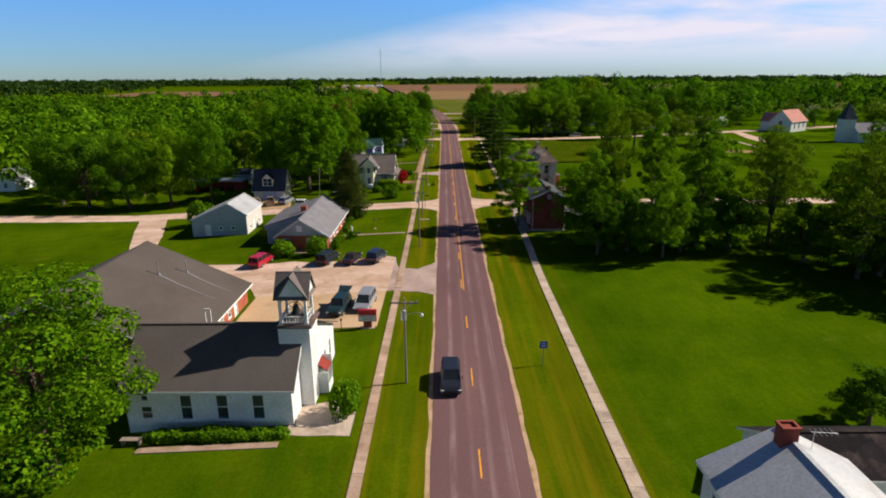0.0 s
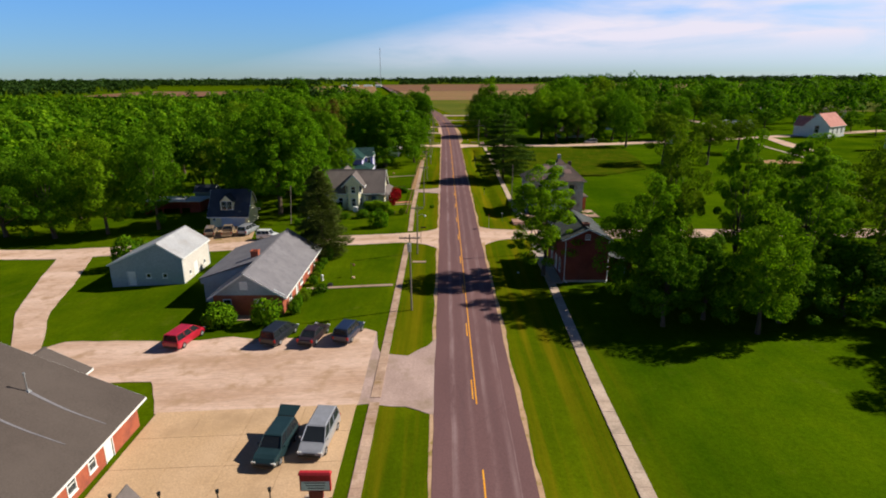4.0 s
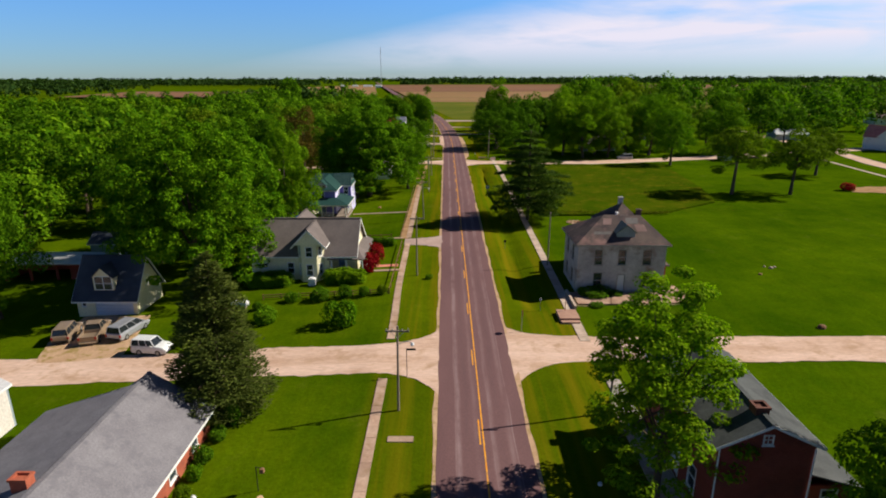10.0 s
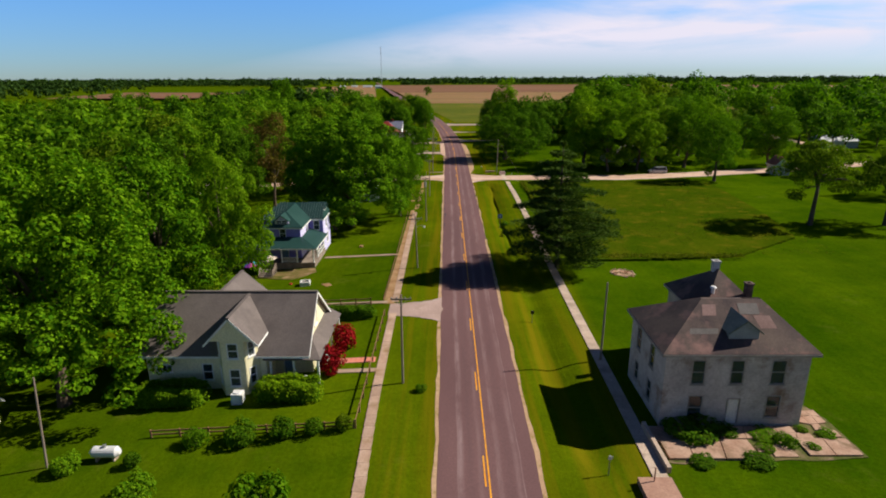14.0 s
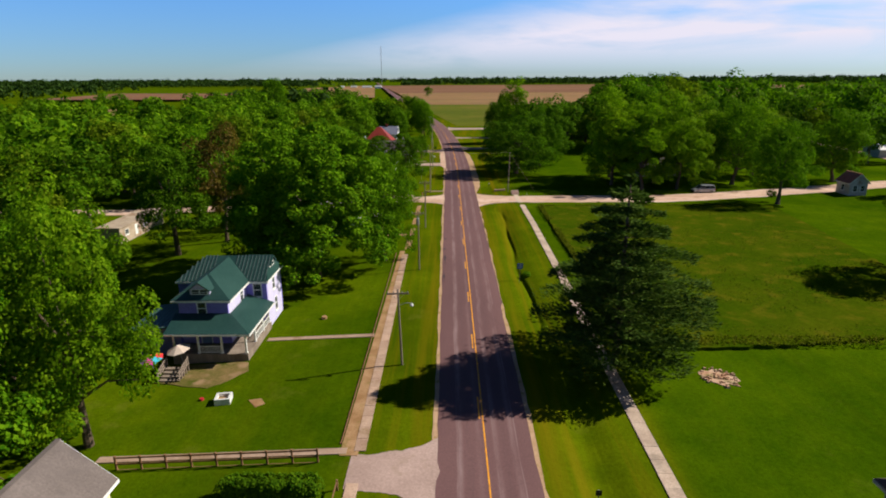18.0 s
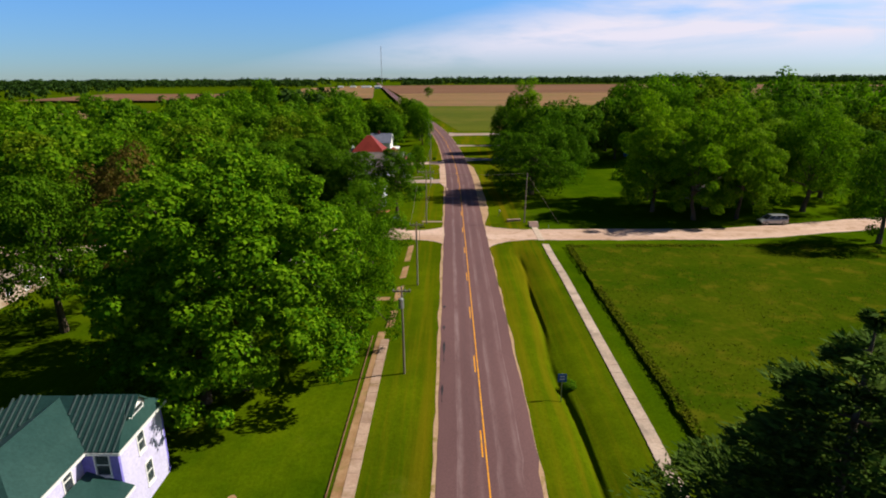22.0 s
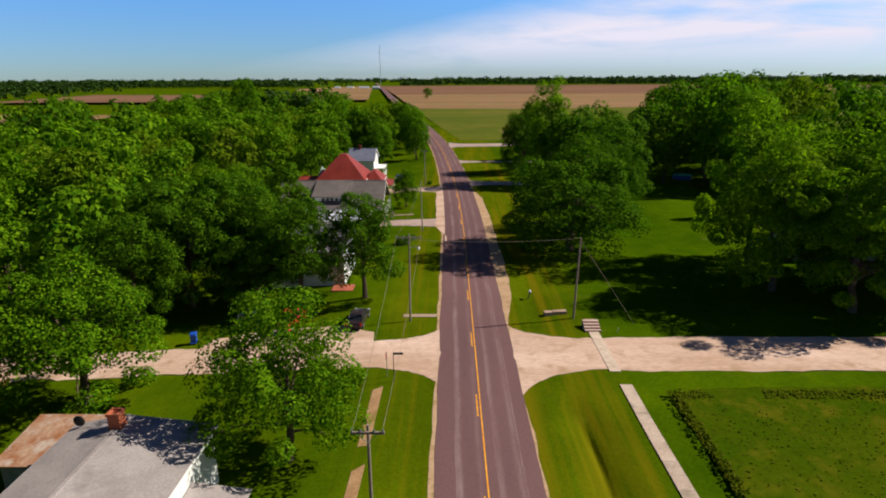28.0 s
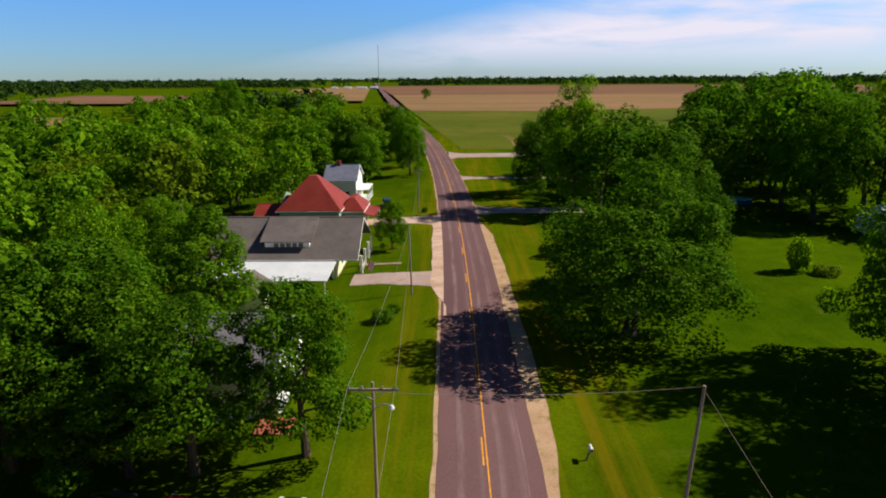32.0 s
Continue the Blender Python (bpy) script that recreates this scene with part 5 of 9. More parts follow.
tagged(part("air_conditioner", Geo().box(-19.75, 149.15, -0.7, -18.85, 150.05, 0.42).tube((-19.3, 149.6, 0.42), (-19.3, 149.6, 0.5), 0.36, 0.34, 12), SIGN_WHITE), "pale air conditioning unit beside the cream house", "air conditioner")

# -- the lilac house with the green metal roof --
lil = house("lilac_house", "lilac farmhouse with a dark green ribbed metal roof", -24, up=0.66)
PALE_SEAM = surf("pale_metal_seam", (0.085, 0.135, 0.13), (0.13, 0.18, 0.175), 0.5, 6, 0.3, 0.05, 0.4)
box_walls(lil, -28.2, -23.2, 189.2, 200.0, 5.1, LILAC, south=[(1.9, 2.8, 3.2, 4.8, "window"), (2.0, 3.0, 0.2, 2.3, "door")], west=[(3, 4, 3.2, 4.7, "window")], east=[(3.4, 4.2, 3.2, 4.7, "window")], mats={"e": LILAC_SUNLIT}, door_mat=BLUE_DOOR)
box_walls(lil, -23.18, -20.9, 194.6, 200.0, 5.1, LILAC, south=[(0.8, 1.7, 3.2, 4.7, "window"), (0.8, 1.7, 0.8, 2.3, "window")], east=[(1.9, 2.7, 3.2, 4.6, "window"), (2.3, 3.1, 0.5, 2.1, "window")], mats={"e": LILAC_SUNLIT})
box_walls(lil, -30.6, -28.22, 194.6, 200.0, 5.1, LILAC)
lil_roof = hip_roof(lil, -30.4, -21.0, 194.7, 200.0, 5.1, 6.95, 2.2, 2.65, GREEN_METAL, 0.35, TRIM, 0.45)
gr = Geo()
slope_slab(gr, (-28.7, 188.7, 5.08), (-22.7, 188.7, 5.08), (-25.7, 191.6, 6.95), (-25.7, 191.6, 6.95))
slope_slab(gr, (-22.7, 188.7, 5.08), (-22.7, 194.7, 5.08), (-25.7, 197.35, 7.02), (-25.7, 191.6, 6.95))
slope_slab(gr, (-28.7, 194.7, 5.08), (-28.7, 188.7, 5.08), (-25.7, 191.6, 6.95), (-25.7, 197.35, 7.02))
part("roof_wing", gr, GREEN_METAL, lil)
ft = Geo()
for a, b in (((-28.7, 188.7), (-22.7, 188.7)), ((-22.7, 188.7), (-22.7, 194.4)), ((-28.7, 188.7), (-28.7, 194.4))):
    ft.bar((*a, 5.0), (*b, 5.0), 0.07, 0.16)
part("fascia", ft, TRIM, lil)
dormer(lil, -26.9, -24.9, 189.3, 191.6, 5.25, 6.0, 6.75, LILAC_SUNLIT, GREEN_METAL, 2)
dormer(lil, 196.5, 198.3, 21.0, 23.6, 5.3, 6.3, 7.05, WHITE, GREEN_METAL, 1, "e")
# standing seams on the main slopes, east and west of the wing
for k in range(24):
    x = -30.2 + 0.4 * k
    if -27.9 < x < -23.3 and abs(x + 25.7) < 1.0:
        continue
    u = min(1.0, max(0.12, (x + 30.75) / 2.3))
    low = 0.0 if x > -22.6 or x < -28.8 else max(0.0, 1 - abs(x + 25.7) / 3.0)
    if u > low + 0.05:
        part("roof_rib", Geo().bar((x, 194.35 + 3.0 * low, 5.11 + 2.045 * low), (x, 194.35 + 3.0 * u, 5.11 + 2.045 * u), 0.09, 0.08), PALE_SEAM, lil_roof)
deck = Geo()
deck.box(-28.2, 186.7, -1.0, -20.7, 189.18, 0.2).box(-23.16, 189.2, -1.0, -20.7, 194.58, 0.2)
part("porch_floor", deck, WOOD, lil)
for x, y in ((-28.0, 186.9), (-25.6, 186.9), (-23.3, 186.9), (-20.9, 186.9), (-20.9, 189.6), (-20.9, 192.2), (-20.9, 194.4)):
    post(lil, x, y, 0.2, 2.55, 0.08)
railing(lil, (-20.9, 189.6), (-20.9, 194.4), 0.2, 1.0)
railing(lil, (-25.6, 186.9), (-23.3, 186.9), 0.2, 1.0)
pr = Geo()
slope_slab(pr, (-28.6, 186.2, 2.55), (-20.2, 186.2, 2.55), (-23.0, 189.2, 3.5), (-28.6, 189.2, 3.5), 0.1)
slope_slab(pr, (-20.2, 186.2, 2.55), (-20.2, 194.6, 2.55), (-23.0, 194.6, 3.5), (-23.0, 189.2, 3.5), 0.1)
part("porch_roof", pr, GREEN_METAL, lil)
ft = Geo()
ft.bar((-28.6, 186.2, 2.5), (-20.2, 186.2, 2.5), 0.07, 0.16).bar((-20.2, 186.2, 2.5), (-20.2, 194.6, 2.5), 0.07, 0.16)
part("porch_fascia", ft, TRIM, lil)
side = Geo()
slope_slab(side, (-33.0, 187.6, 2.2), (-28.5, 187.6, 2.7), (-28.5, 194.6, 2.7), (-33.0, 194.6, 2.2), 0.1)
side_roof = part("side_roof", side, GREEN_METAL, lil, "ribbed lean-to roof")
for k in range(9):
    part("roof_rib", Geo().bar((-32.9 + 0.5 * k, 187.6, 2.25 + 0.0556 * k), (-32.9 + 0.5 * k, 194.6, 2.25 + 0.0556 * k), 0.07, 0.05), PALE_SEAM, side_roof)
box_walls(lil, -32.6, -28.3, 189.0, 194.5, 2.2, LILAC)

# -- the boarded-up old house --
old = house("old_house", "derelict two-storey whitewashed house with a patched hip roof", 20)
HOLE = surf("window_frame_grey", (0.30, 0.28, 0.26), (0.40, 0.37, 0.34))
box_walls(old, 15.7, 26.8, 145.3, 153.4, 6.6, SHABBY, south=[(2.1, 3.1, 3.75, 5.75, "window"), (5.1, 6.1, 3.75, 5.75, "window"), (8.2, 9.3, 3.75, 5.75, "window"), (2.1, 3.2, 0.6, 2.7, "window"), (5.2, 6.1, 0.25, 2.4, "door"), (8.2, 9.3, 0.8, 2.7, "window")], west=[(1.4, 2.4, 3.75, 5.75, "window"), (4.6, 5.6, 3.75, 5.75, "window"), (1.4, 2.3, 0.8, 2.5, "window"), (4.6, 5.5, 0.8, 2.5, "window")], east=[(2, 3, 4, 5.6, "window"), (5, 6, 0.8, 2.4, "window")], trim=HOLE)
old_roof = hip_roof(old, 15.7, 26.8, 145.3, 153.4, 6.6, 9.15, 3.9, 3.9, SHINGLE_OLD, 0.45, HOLE, 2.4)
box_walls(old, 21.3, 26.5, 153.42, 160.0, 6.6, SHABBY, west=[(2, 3, 4.0, 5.5, "window"), (2, 3, 0.8, 2.4, "window")], trim=HOLE)
rear = hip_roof(old, 21.3, 26.5, 151.6, 160.0, 6.6, 9.45, 2.58, 4.1, SHINGLE_OLD, 0.4, HOLE)
dormer(old, 20.6, 22.9, 146.0, 149.2, 6.75, 7.85, 8.75, surf("grey_green_boards", (0.25, 0.30, 0.30), (0.32, 0.37, 0.37)), GREEN_SLATE, 0)
chimney(rear, 25.5, 153.2, 7.4, 9.2, 0.55, 0.55, SHINGLE_OLD)
chimney(rear, 23.8, 156.2, 9.0, 10.3, 0.55, 0.55, SHABBY)
g = Geo()
g.tube((22.6, 153.6, 7.6), (22.6, 153.6, 8.6), 0.16, 0.14, 10).tube((22.6, 153.6, 8.6), (22.6, 153.6, 8.72), 0.3, 0.2, 10)
part("roof_vent", g, SIGN_WHITE, rear, "white metal roof vent")
# pieces of torn and patched roofing on the street slopes
PATCHED = surf("rosy_patched_shingle", (0.20, 0.125, 0.115), (0.27, 0.175, 0.16), 0.5, 8, 0.95, 0.3)
PATCH_GREY = surf("grey_patched_shingle", (0.115, 0.105, 0.10), (0.16, 0.145, 0.14), 0.5, 8, 0.95, 0.3)
pitch = (9.15 - 6.6) / 3.9
for x0, x1, d0, d1, m_, skew in ((19.2, 20.3, 2.5, 3.4, PATCHED, 0.25), (23.4, 24.7, 1.5, 2.5, PATCHED, -0.2), (17.4, 19.6, 0.2, 1.5, PATCH_GREY, 0.5), (22.2, 23.8, 2.6, 3.5, PATCH_GREY, 0.1), (24.4, 26.0, 0.3, 1.0, PATCH_GREY, -0.3)):
    g = Geo()
    z0, z1 = 6.755 + pitch * d0, 6.755 + pitch * d1
    g.solid([(x0, 145.3 + d0, z0), (x1, 145.3 + d0, z0), (x1 + skew, 145.3 + d1, z1), (x0 + skew, 145.3 + d1, z1)], (0, -0.008, 0.018))
    part("shingle_patch", g, m_, old_roof, "paler patch of newer shingles")
box_walls(old, 26.82, 28.2, 148.4, 151.6, 2.6, BRICK)
g = Geo()
g.box(26.85, 148.1, 2.6, 28.6, 151.9, 2.75)
part("lean_to_roof", g, SHINGLE_OLD, old)
patch("old_terrace", [(14.7, 140.8), (22.4, 140.9), (25.2, 141.1), (29.6, 141.3), (29.5, 146.6), (28.9, 148.3), (28.3, 148.2), (28.25, 147.6), (26.95, 147.4), (26.95, 145.2), (14.7, 145.2)], 0.03, surf("weedy_earth", (0.045, 0.085, 0.008), (0.16, 0.13, 0.06), 0.5, 6, 0.95, 0.5, stain=(0.26, 0.18, 0.12), stain_scale=0.7, spec=0.04), "weedy earth between the slabs of an old terrace", "terrace", 0.5)
terrace = structure("terrace_slabs", Geo().box(14.5, 143.2, -0.3, 16.0, 145.1, 0.09), surf("old_slab", (0.36, 0.22, 0.16), (0.50, 0.34, 0.26), 0.6, 6, 0.95, 0.3, stain=(0.17, 0.12, 0.07), stain_scale=0.55, spec=0.04), "broken concrete terrace slabs with weeds in the joints", "terrace")
ter = random.Random(31)


def broken_slabs(x0, x1, y0, y1, nx, ny, top, drop, lean):
    """A slab cracked into uneven flat pieces, some of them lost."""
    X = [[x0 + (x1 - x0) * (i + (ter.uniform(-0.22, 0.22) if 0 < i < nx else 0)) / nx for i in range(nx + 1)] for _ in range(ny + 1)]
    Y = [[y0 + (y1 - y0) * (k + (ter.uniform(-0.22, 0.22) if 0 < k < ny else 0)) / ny for _ in range(nx + 1)] for k in range(ny + 1)]
    for i in range(nx):
        for k in range(ny):
            if ter.random() < drop:
                continue
            ring = [(X[k][i], Y[k][i]), (X[k][i + 1], Y[k][i + 1]), (X[k + 1][i + 1], Y[k + 1][i + 1]), (X[k + 1][i], Y[k + 1][i])]
            mx, my = sum(p[0] for p in ring) / 4, sum(p[1] for p in ring) / 4
            tx, ty = ter.uniform(-lean, lean), ter.uniform(-lean, lean)
            ring = [(mx + (x - mx) * 0.965, my + (y - my) * 0.955) for x, y in ring]
            g = Geo()
            g.solid([(x, y, top - 0.2 + tx * (x - mx) + ty * (y - my)) for x, y in ring], (0, 0, 0.2))
            part("slab", g, terrace.data.materials[0], terrace)


broken_slabs(15.0, 21.7, 140.95, 143.3, 3, 1, 0.17, 0.0, 0.004)
broken_slabs(16.0, 27.0, 143.5, 145.15, 9, 2, 0.09, 0.25, 0.03)
broken_slabs(21.9, 25.2, 141.3, 143.4, 4, 3, 0.08, 0.5, 0.04)
broken_slabs(25.4, 29.3, 141.4, 143.5, 2, 1, 0.13, 0.0, 0.006)
broken_slabs(27.0, 29.2, 143.7, 147.4, 3, 4, 0.09, 0.25, 0.03)
stepblock = Geo()
stepblock.box(11.9, 136.0, -0.5, 14.2, 138.6, 0.42).box(12.0, 135.4, -0.5, 14.1, 136.0, 0.2)
stepblock.tube((12.9, 138.2, 0.4), (12.9, 138.2, 1.5), 0.05, 0.05, 8)
structure("old_steps", stepblock, surf("red_brown_concrete", (0.34, 0.19, 0.14), (0.46, 0.28, 0.21), 0.8, 7, 0.95, 0.2), "old brick-red concrete steps with an iron post", "steps")
retain = Geo()
retain.box(14.3, 139.6, -0.4, 14.6, 145.2, 0.45)
structure("low_wall", retain, CONCRETE, "low crumbling concrete wall", "low wall")

# -- the brick shop building among the trees --
CHIMNEY_BROWN = surf("sooty_brick", (0.10, 0.040, 0.030), (0.16, 0.065, 0.048), 0.7, 9, 0.9, 0.25)
shop = house("brick_building", "narrow dark red brick building with a dark slate roof", 18, "building")
box_walls(shop, 15.0, 20.9, 104.9, 116.4, 5.95, BRICK_DARK, west=[(2.5, 3.6, 0.8, 2.6, "window"), (5.5, 6.7, 0.1, 2.3, "door"), (8.2, 9.3, 0.8, 2.6, "window")], gables="sn", peak=7.3)
SHOP_ROOF = surf("dark_slate_roof", (0.050, 0.056, 0.058), (0.078, 0.085, 0.086), 0.4, 7, 0.85, 0.25, stain=(0.028, 0.031, 0.034), stain_scale=0.35)
shop_roof = gable_roof(shop, 15.0, 20.9, 104.9, 116.4, 5.95, 7.35, "y", SHOP_ROOF, 0.35)
P = at_wall((15.0, 104.88), (20.9, 104.88))
window(shop, P, 2.68, 3.22, 5.95, 6.55, TRIM, 1, 1)
chimney(shop_roof, 17.9, 106.2, 6.9, 7.85, 0.8, 0.8, CHIMNEY_BROWN)
chimney(shop_roof, 17.7, 116.0, 6.9, 8.6, 0.7, 0.7, CHIMNEY_BROWN)
for x in (15.1, 20.8):
    g = Geo()
    g.tube((x, 104.78, 5.7), (x, 104.78, 0.4), 0.055, None, 8).tube((x, 104.78, 0.4), (x + (0.3 if x < 18 else -0.3), 104.2, 0.1), 0.055, None, 8)
    part("downpipe", g, TRIM, shop, "white downpipe")
fnd = Geo()
fnd.box(14.95, 104.85, -0.8, 20.95, 104.9, 0.3)
part("foundation", fnd, CONCRETE, shop)
box_walls(shop, 20.92, 24.4, 105.8, 110.4, 2.3, BRICK_DARK, south=[(1.5, 2.5, 0.8, 2.0, "window")])
g = Geo()
slope_slab(g, (20.9, 105.5, 3.5), (24.8, 105.5, 2.35), (24.8, 110.7, 2.35), (20.9, 110.7, 3.5))
part("lean_to_roof", g, SHOP_ROOF, shop)
shopwalk = Geo()
for i in range(12):
    shopwalk.box(13.6, 104.4 + 1.55 * i, -0.2, 14.9, 105.9 + 1.55 * i, 0.05)
structure("shop_pavement", shopwalk, surf("shop_concrete", (0.36, 0.31, 0.28), (0.46, 0.40, 0.36), 0.5, 8, 0.9, 0.1, stain=(0.22, 0.18, 0.14), stain_scale=0.5), "grey concrete pavement before the brick building", "pavement")

# -- the white house with the metal roof beside the start --
white = house("white_house", "white house with a bright metal roof and brick chimney", 22)
box_walls(white, 15.6, 24.4, 27.0, 35.2, 3.5, WHITE, west=[(1.2, 2.1, 0.8, 2.4, "window"), (4.6, 5.5, 0.8, 2.4, "window")], north=[(2, 3, 0.8, 2.4, "window")], gables="ns", peak=5.7)
white_roof = gable_roof(white, 15.6, 24.4, 27.0, 35.2, 3.5, 5.8, "y", PALE_METAL, 0.4)
chimney(white_roof, 19.7, 34.2, 5.2, 6.9, 1.0, 0.8, BRICK_DARK)
box_walls(white, 20.9, 30.6, 35.22, 40.6, 2.3, WHITE, gables="w", peak=3.7)
gable_roof(white, 20.9, 30.6, 35.22, 40.6, 2.3, 3.75, "x", SHINGLE_DARK_SHADED, 0.3)
aer = Geo()
aer.tube((21.2, 34.0, 5.0), (21.2, 34.0, 6.6), 0.02).tube((21.0, 34.0, 6.5), (22.6, 34.0, 6.4), 0.015)
for k in range(5):
    aer.tube((21.1 + 0.3 * k, 33.6, 6.5), (21.1 + 0.3 * k, 34.4, 6.5), 0.01)
part("aerial", aer, STEEL, white_roof, "television aerial")

# -- the small house with the rusty shed under the maple --
FELT = surf("pale_grey_felt", (0.31, 0.27, 0.265), (0.39, 0.345, 0.335), 0.3, 7, 0.9, 0.15, stain=(0.25, 0.22, 0.215), stain_scale=0.4, spec=0.05)
cot = house("cottage", "small white house with a pale grey roof", -19)
box_walls(cot, -25.6, -16.6, 233.0, 243.4, 4.3, WHITE, east=[(2, 2.9, 0.8, 2.2, "window"), (6.4, 7.3, 0.8, 2.2, "window")], north=[(2, 3, 0.8, 2.2, "window")], gables="ns", peak=4.9, ridge=-22.2)
cot_roof = gable_roof(cot, -25.6, -16.6, 233.0, 243.4, 4.3, 4.95, "y", FELT, 0.3, ridge=-22.2)
chimney(cot_roof, -22.2, 242.4, 4.4, 6.2, 0.75, 0.75, surf("orange_brick", (0.42, 0.11, 0.05), (0.52, 0.16, 0.08)))
g = Geo()
slope_slab(g, (-16.5, 233.4, 2.9), (-12.9, 233.4, 2.4), (-12.9, 239.8, 2.4), (-16.5, 239.8, 2.9), 0.1)
part("porch_roof", g, FELT, cot)
for y in (233.8, 236.4, 238.9):
    post(cot, -13.2, y, -0.4, 2.35, 0.06)
cot_shed = house("tin_shed", "old shed with a rusty corrugated roof", -29, "shed")
box_walls(cot_shed, -31.4, -26.0, 243.2, 247.8, 2.0, SHABBY)
g = Geo()
slope_slab(g, (-31.8, 242.8, 2.1), (-25.6, 242.8, 2.1), (-25.6, 248.2, 2.7), (-31.8, 248.2, 2.7), 0.07)
part("roof", g, RUST, cot_shed, "rusty corrugated tin")
part("satellite_dish", Geo().tube((-25.2, 243.2, 4.2), (-25.2, 243.2, 4.8), 0.03).ball((-25.2, 243.1, 5.0), 0.4, 0.12, 0.4, 6, 12), DARK, cot, "dark satellite dish")

# -- the shaded white house behind the dark trees --
shade = house("shaded_house", "white house half hidden behind dark trees", -18, north=-2.0)
box_walls(shade, -24.5, -14.6, 284.0, 293.0, 4.9, WHITE, south=[(1.5, 2.4, 0.9, 2.4, "window"), (6.8, 7.7, 0.9, 2.4, "window"), (1.5, 2.4, 3.4, 4.8, "window"), (6.8, 7.7, 3.4, 4.8, "window")], east=[(2, 3, 0.9, 2.4, "window"), (5.5, 6.5, 3.4, 4.8, "window")], gables="ew", peak=7.2)
gable_roof(shade, -24.5, -14.6, 284.0, 293.0, 4.9, 7.2, "x", SHINGLE_GREY, 0.4)
g = Geo()
g.box(-16.0, 281.6, -0.8, -13.2, 283.9, 0.25).box(-15.6, 281.0, -0.8, -13.6, 281.6, 0.0)
part("porch_step", g, BRICK, shade, "red brick porch step")

# -- the bungalow with the broad porch --
grey = house("grey_bungalow", "bungalow with a broad grey-brown roof and a long dormer", -23)
box_walls(grey, -33.6, -16.2, 316.4, 329.6, 3.1, CREAM, south=[(2, 3, 0.9, 2.2, "window"), (6, 7.4, 0.9, 2.2, "wide"), (12, 13, 0.9, 2.2, "window")], east=[(3, 4, 0.9, 2.3, "window"), (6, 7, 0.1, 2.2, "door"), (9, 10, 0.9, 2.3, "window"), (6, 7, 4.2, 5.2, "window")], gables="ew", peak=6.9)
gable_roof(grey, -33.6, -13.6, 316.4, 329.6, 3.1, 7.1, "x", SHINGLE_TAUPE, 0.5)
dm = Geo()
dm.box(-26.4, 317.9, 3.8, -20.2, 322.9, 4.9)
part("long_dormer", dm, TRIM, grey, "long white shed dormer")
dmr = Geo()
slope_slab(dmr, (-26.9, 317.3, 5.05), (-19.7, 317.3, 5.05), (-19.7, 323.0, 7.3), (-26.9, 323.0, 7.3), 0.12)
part("dormer_roof", dmr, SHINGLE_TAUPE, grey)
for i in range(5):
    P = at_wall((-25.2 + 0.85 * i, 317.9), (-24.4 + 0.85 * i, 317.9))
    g = Geo()
    wall_box(g, P, 0.06, 0.74, 0.0, 0.02, 4.1, 4.7)
    part("pane", g, GLASS, grey, "dark dormer pane")
g = Geo()
g.box(-16.18, 317.5, -0.8, -12.8, 328.5, 0.3)
part("porch_floor", g, WOOD, grey)
for y in (317.8, 321.2, 324.8, 328.2):
    post(grey, -13.1, y, 0.3, 2.9, 0.16)
railing(grey, (-13.1, 317.8), (-13.1, 321.2), 0.3, 1.1)
railing(grey, (-13.1, 324.8), (-13.1, 328.2), 0.3, 1.1)
carport = house("carport", "long white-roofed carport along the bungalow", -23, "carport")
g = Geo()
slope_slab(g, (-33.4, 309.2, 2.3), (-16.2, 309.2, 2.3), (-16.2, 315.9, 2.7), (-33.4, 315.9, 2.7), 0.14)
part("roof", g, surf("white_roof_sheet", (0.62, 0.64, 0.68), (0.72, 0.74, 0.78), 0.3, 6, 0.5, 0.05, lines=(0.4, "X", 0.08)), carport)
for x in (-33.0, -27.4, -22.0, -16.6):
    post(carport, x, 309.6, -1.0, 2.25, 0.07)
    post(carport, x, 315.4, -1.0, 2.6, 0.07)
gz = house("small_gable_shed", "small shed with a brown gabled roof", -25, "shed")
box_walls(gz, -27.4, -22.6, 304.6, 308.6, 2.2, CREAM, gables="sn", peak=3.7)
gable_roof(gz, -27.4, -22.6, 304.6, 308.6, 2.2, 3.8, "y", SHINGLE_TAUPE, 0.3)

# -- the red-roofed house and the pale one behind --
red = house("red_roof_house", "grey-green house with a tall red metal roof", -25)
box_walls(red, -31.0, -20.4, 341.0, 352.0, 4.4, TEAL, south=[(2, 3, 1, 2.5, "window"), (7, 8, 1, 2.5, "window")], east=[(3, 4, 1, 2.5, "window"), (7, 8, 1, 2.5, "window")], gables="w", peak=6.5)
hip_roof(red, -31.0, -20.4, 341.0, 352.0, 4.4, 9.4, 4.6, 4.9, RED_METAL, 0.5)
box_walls(red, -20.38, -16.6, 343.6, 351.0, 3.4, TEAL, south=[(1.2, 2.2, 1, 2.4, "window")], east=[(2, 3, 1, 2.4, "window")])
hip_roof(red, -20.6, -16.6, 343.6, 351.0, 3.6, 5.4, 1.6, 1.8, RED_METAL, 0.4)
box_walls(red, -36.0, -31.02, 343.0, 349.5, 2.6, TEAL)
gable_roof(red, -36.0, -31.02, 343.0, 349.5, 2.6, 4.2, "x", RED_METAL, 0.3)
g = Geo()
slope_slab(g, (-16.6, 343.4, 3.0), (-14.2, 343.4, 2.5), (-14.2, 351.2, 2.5), (-16.6, 351.2, 3.0), 0.1)
part("porch_roof", g, RED_METAL, red)
for y in (343.8, 347.4, 350.8):
    post(red, -14.4, y, -0.5, 2.45, 0.08)
pale = house("pale_house", "white two-storey house with a dark blue-grey roof", -21)
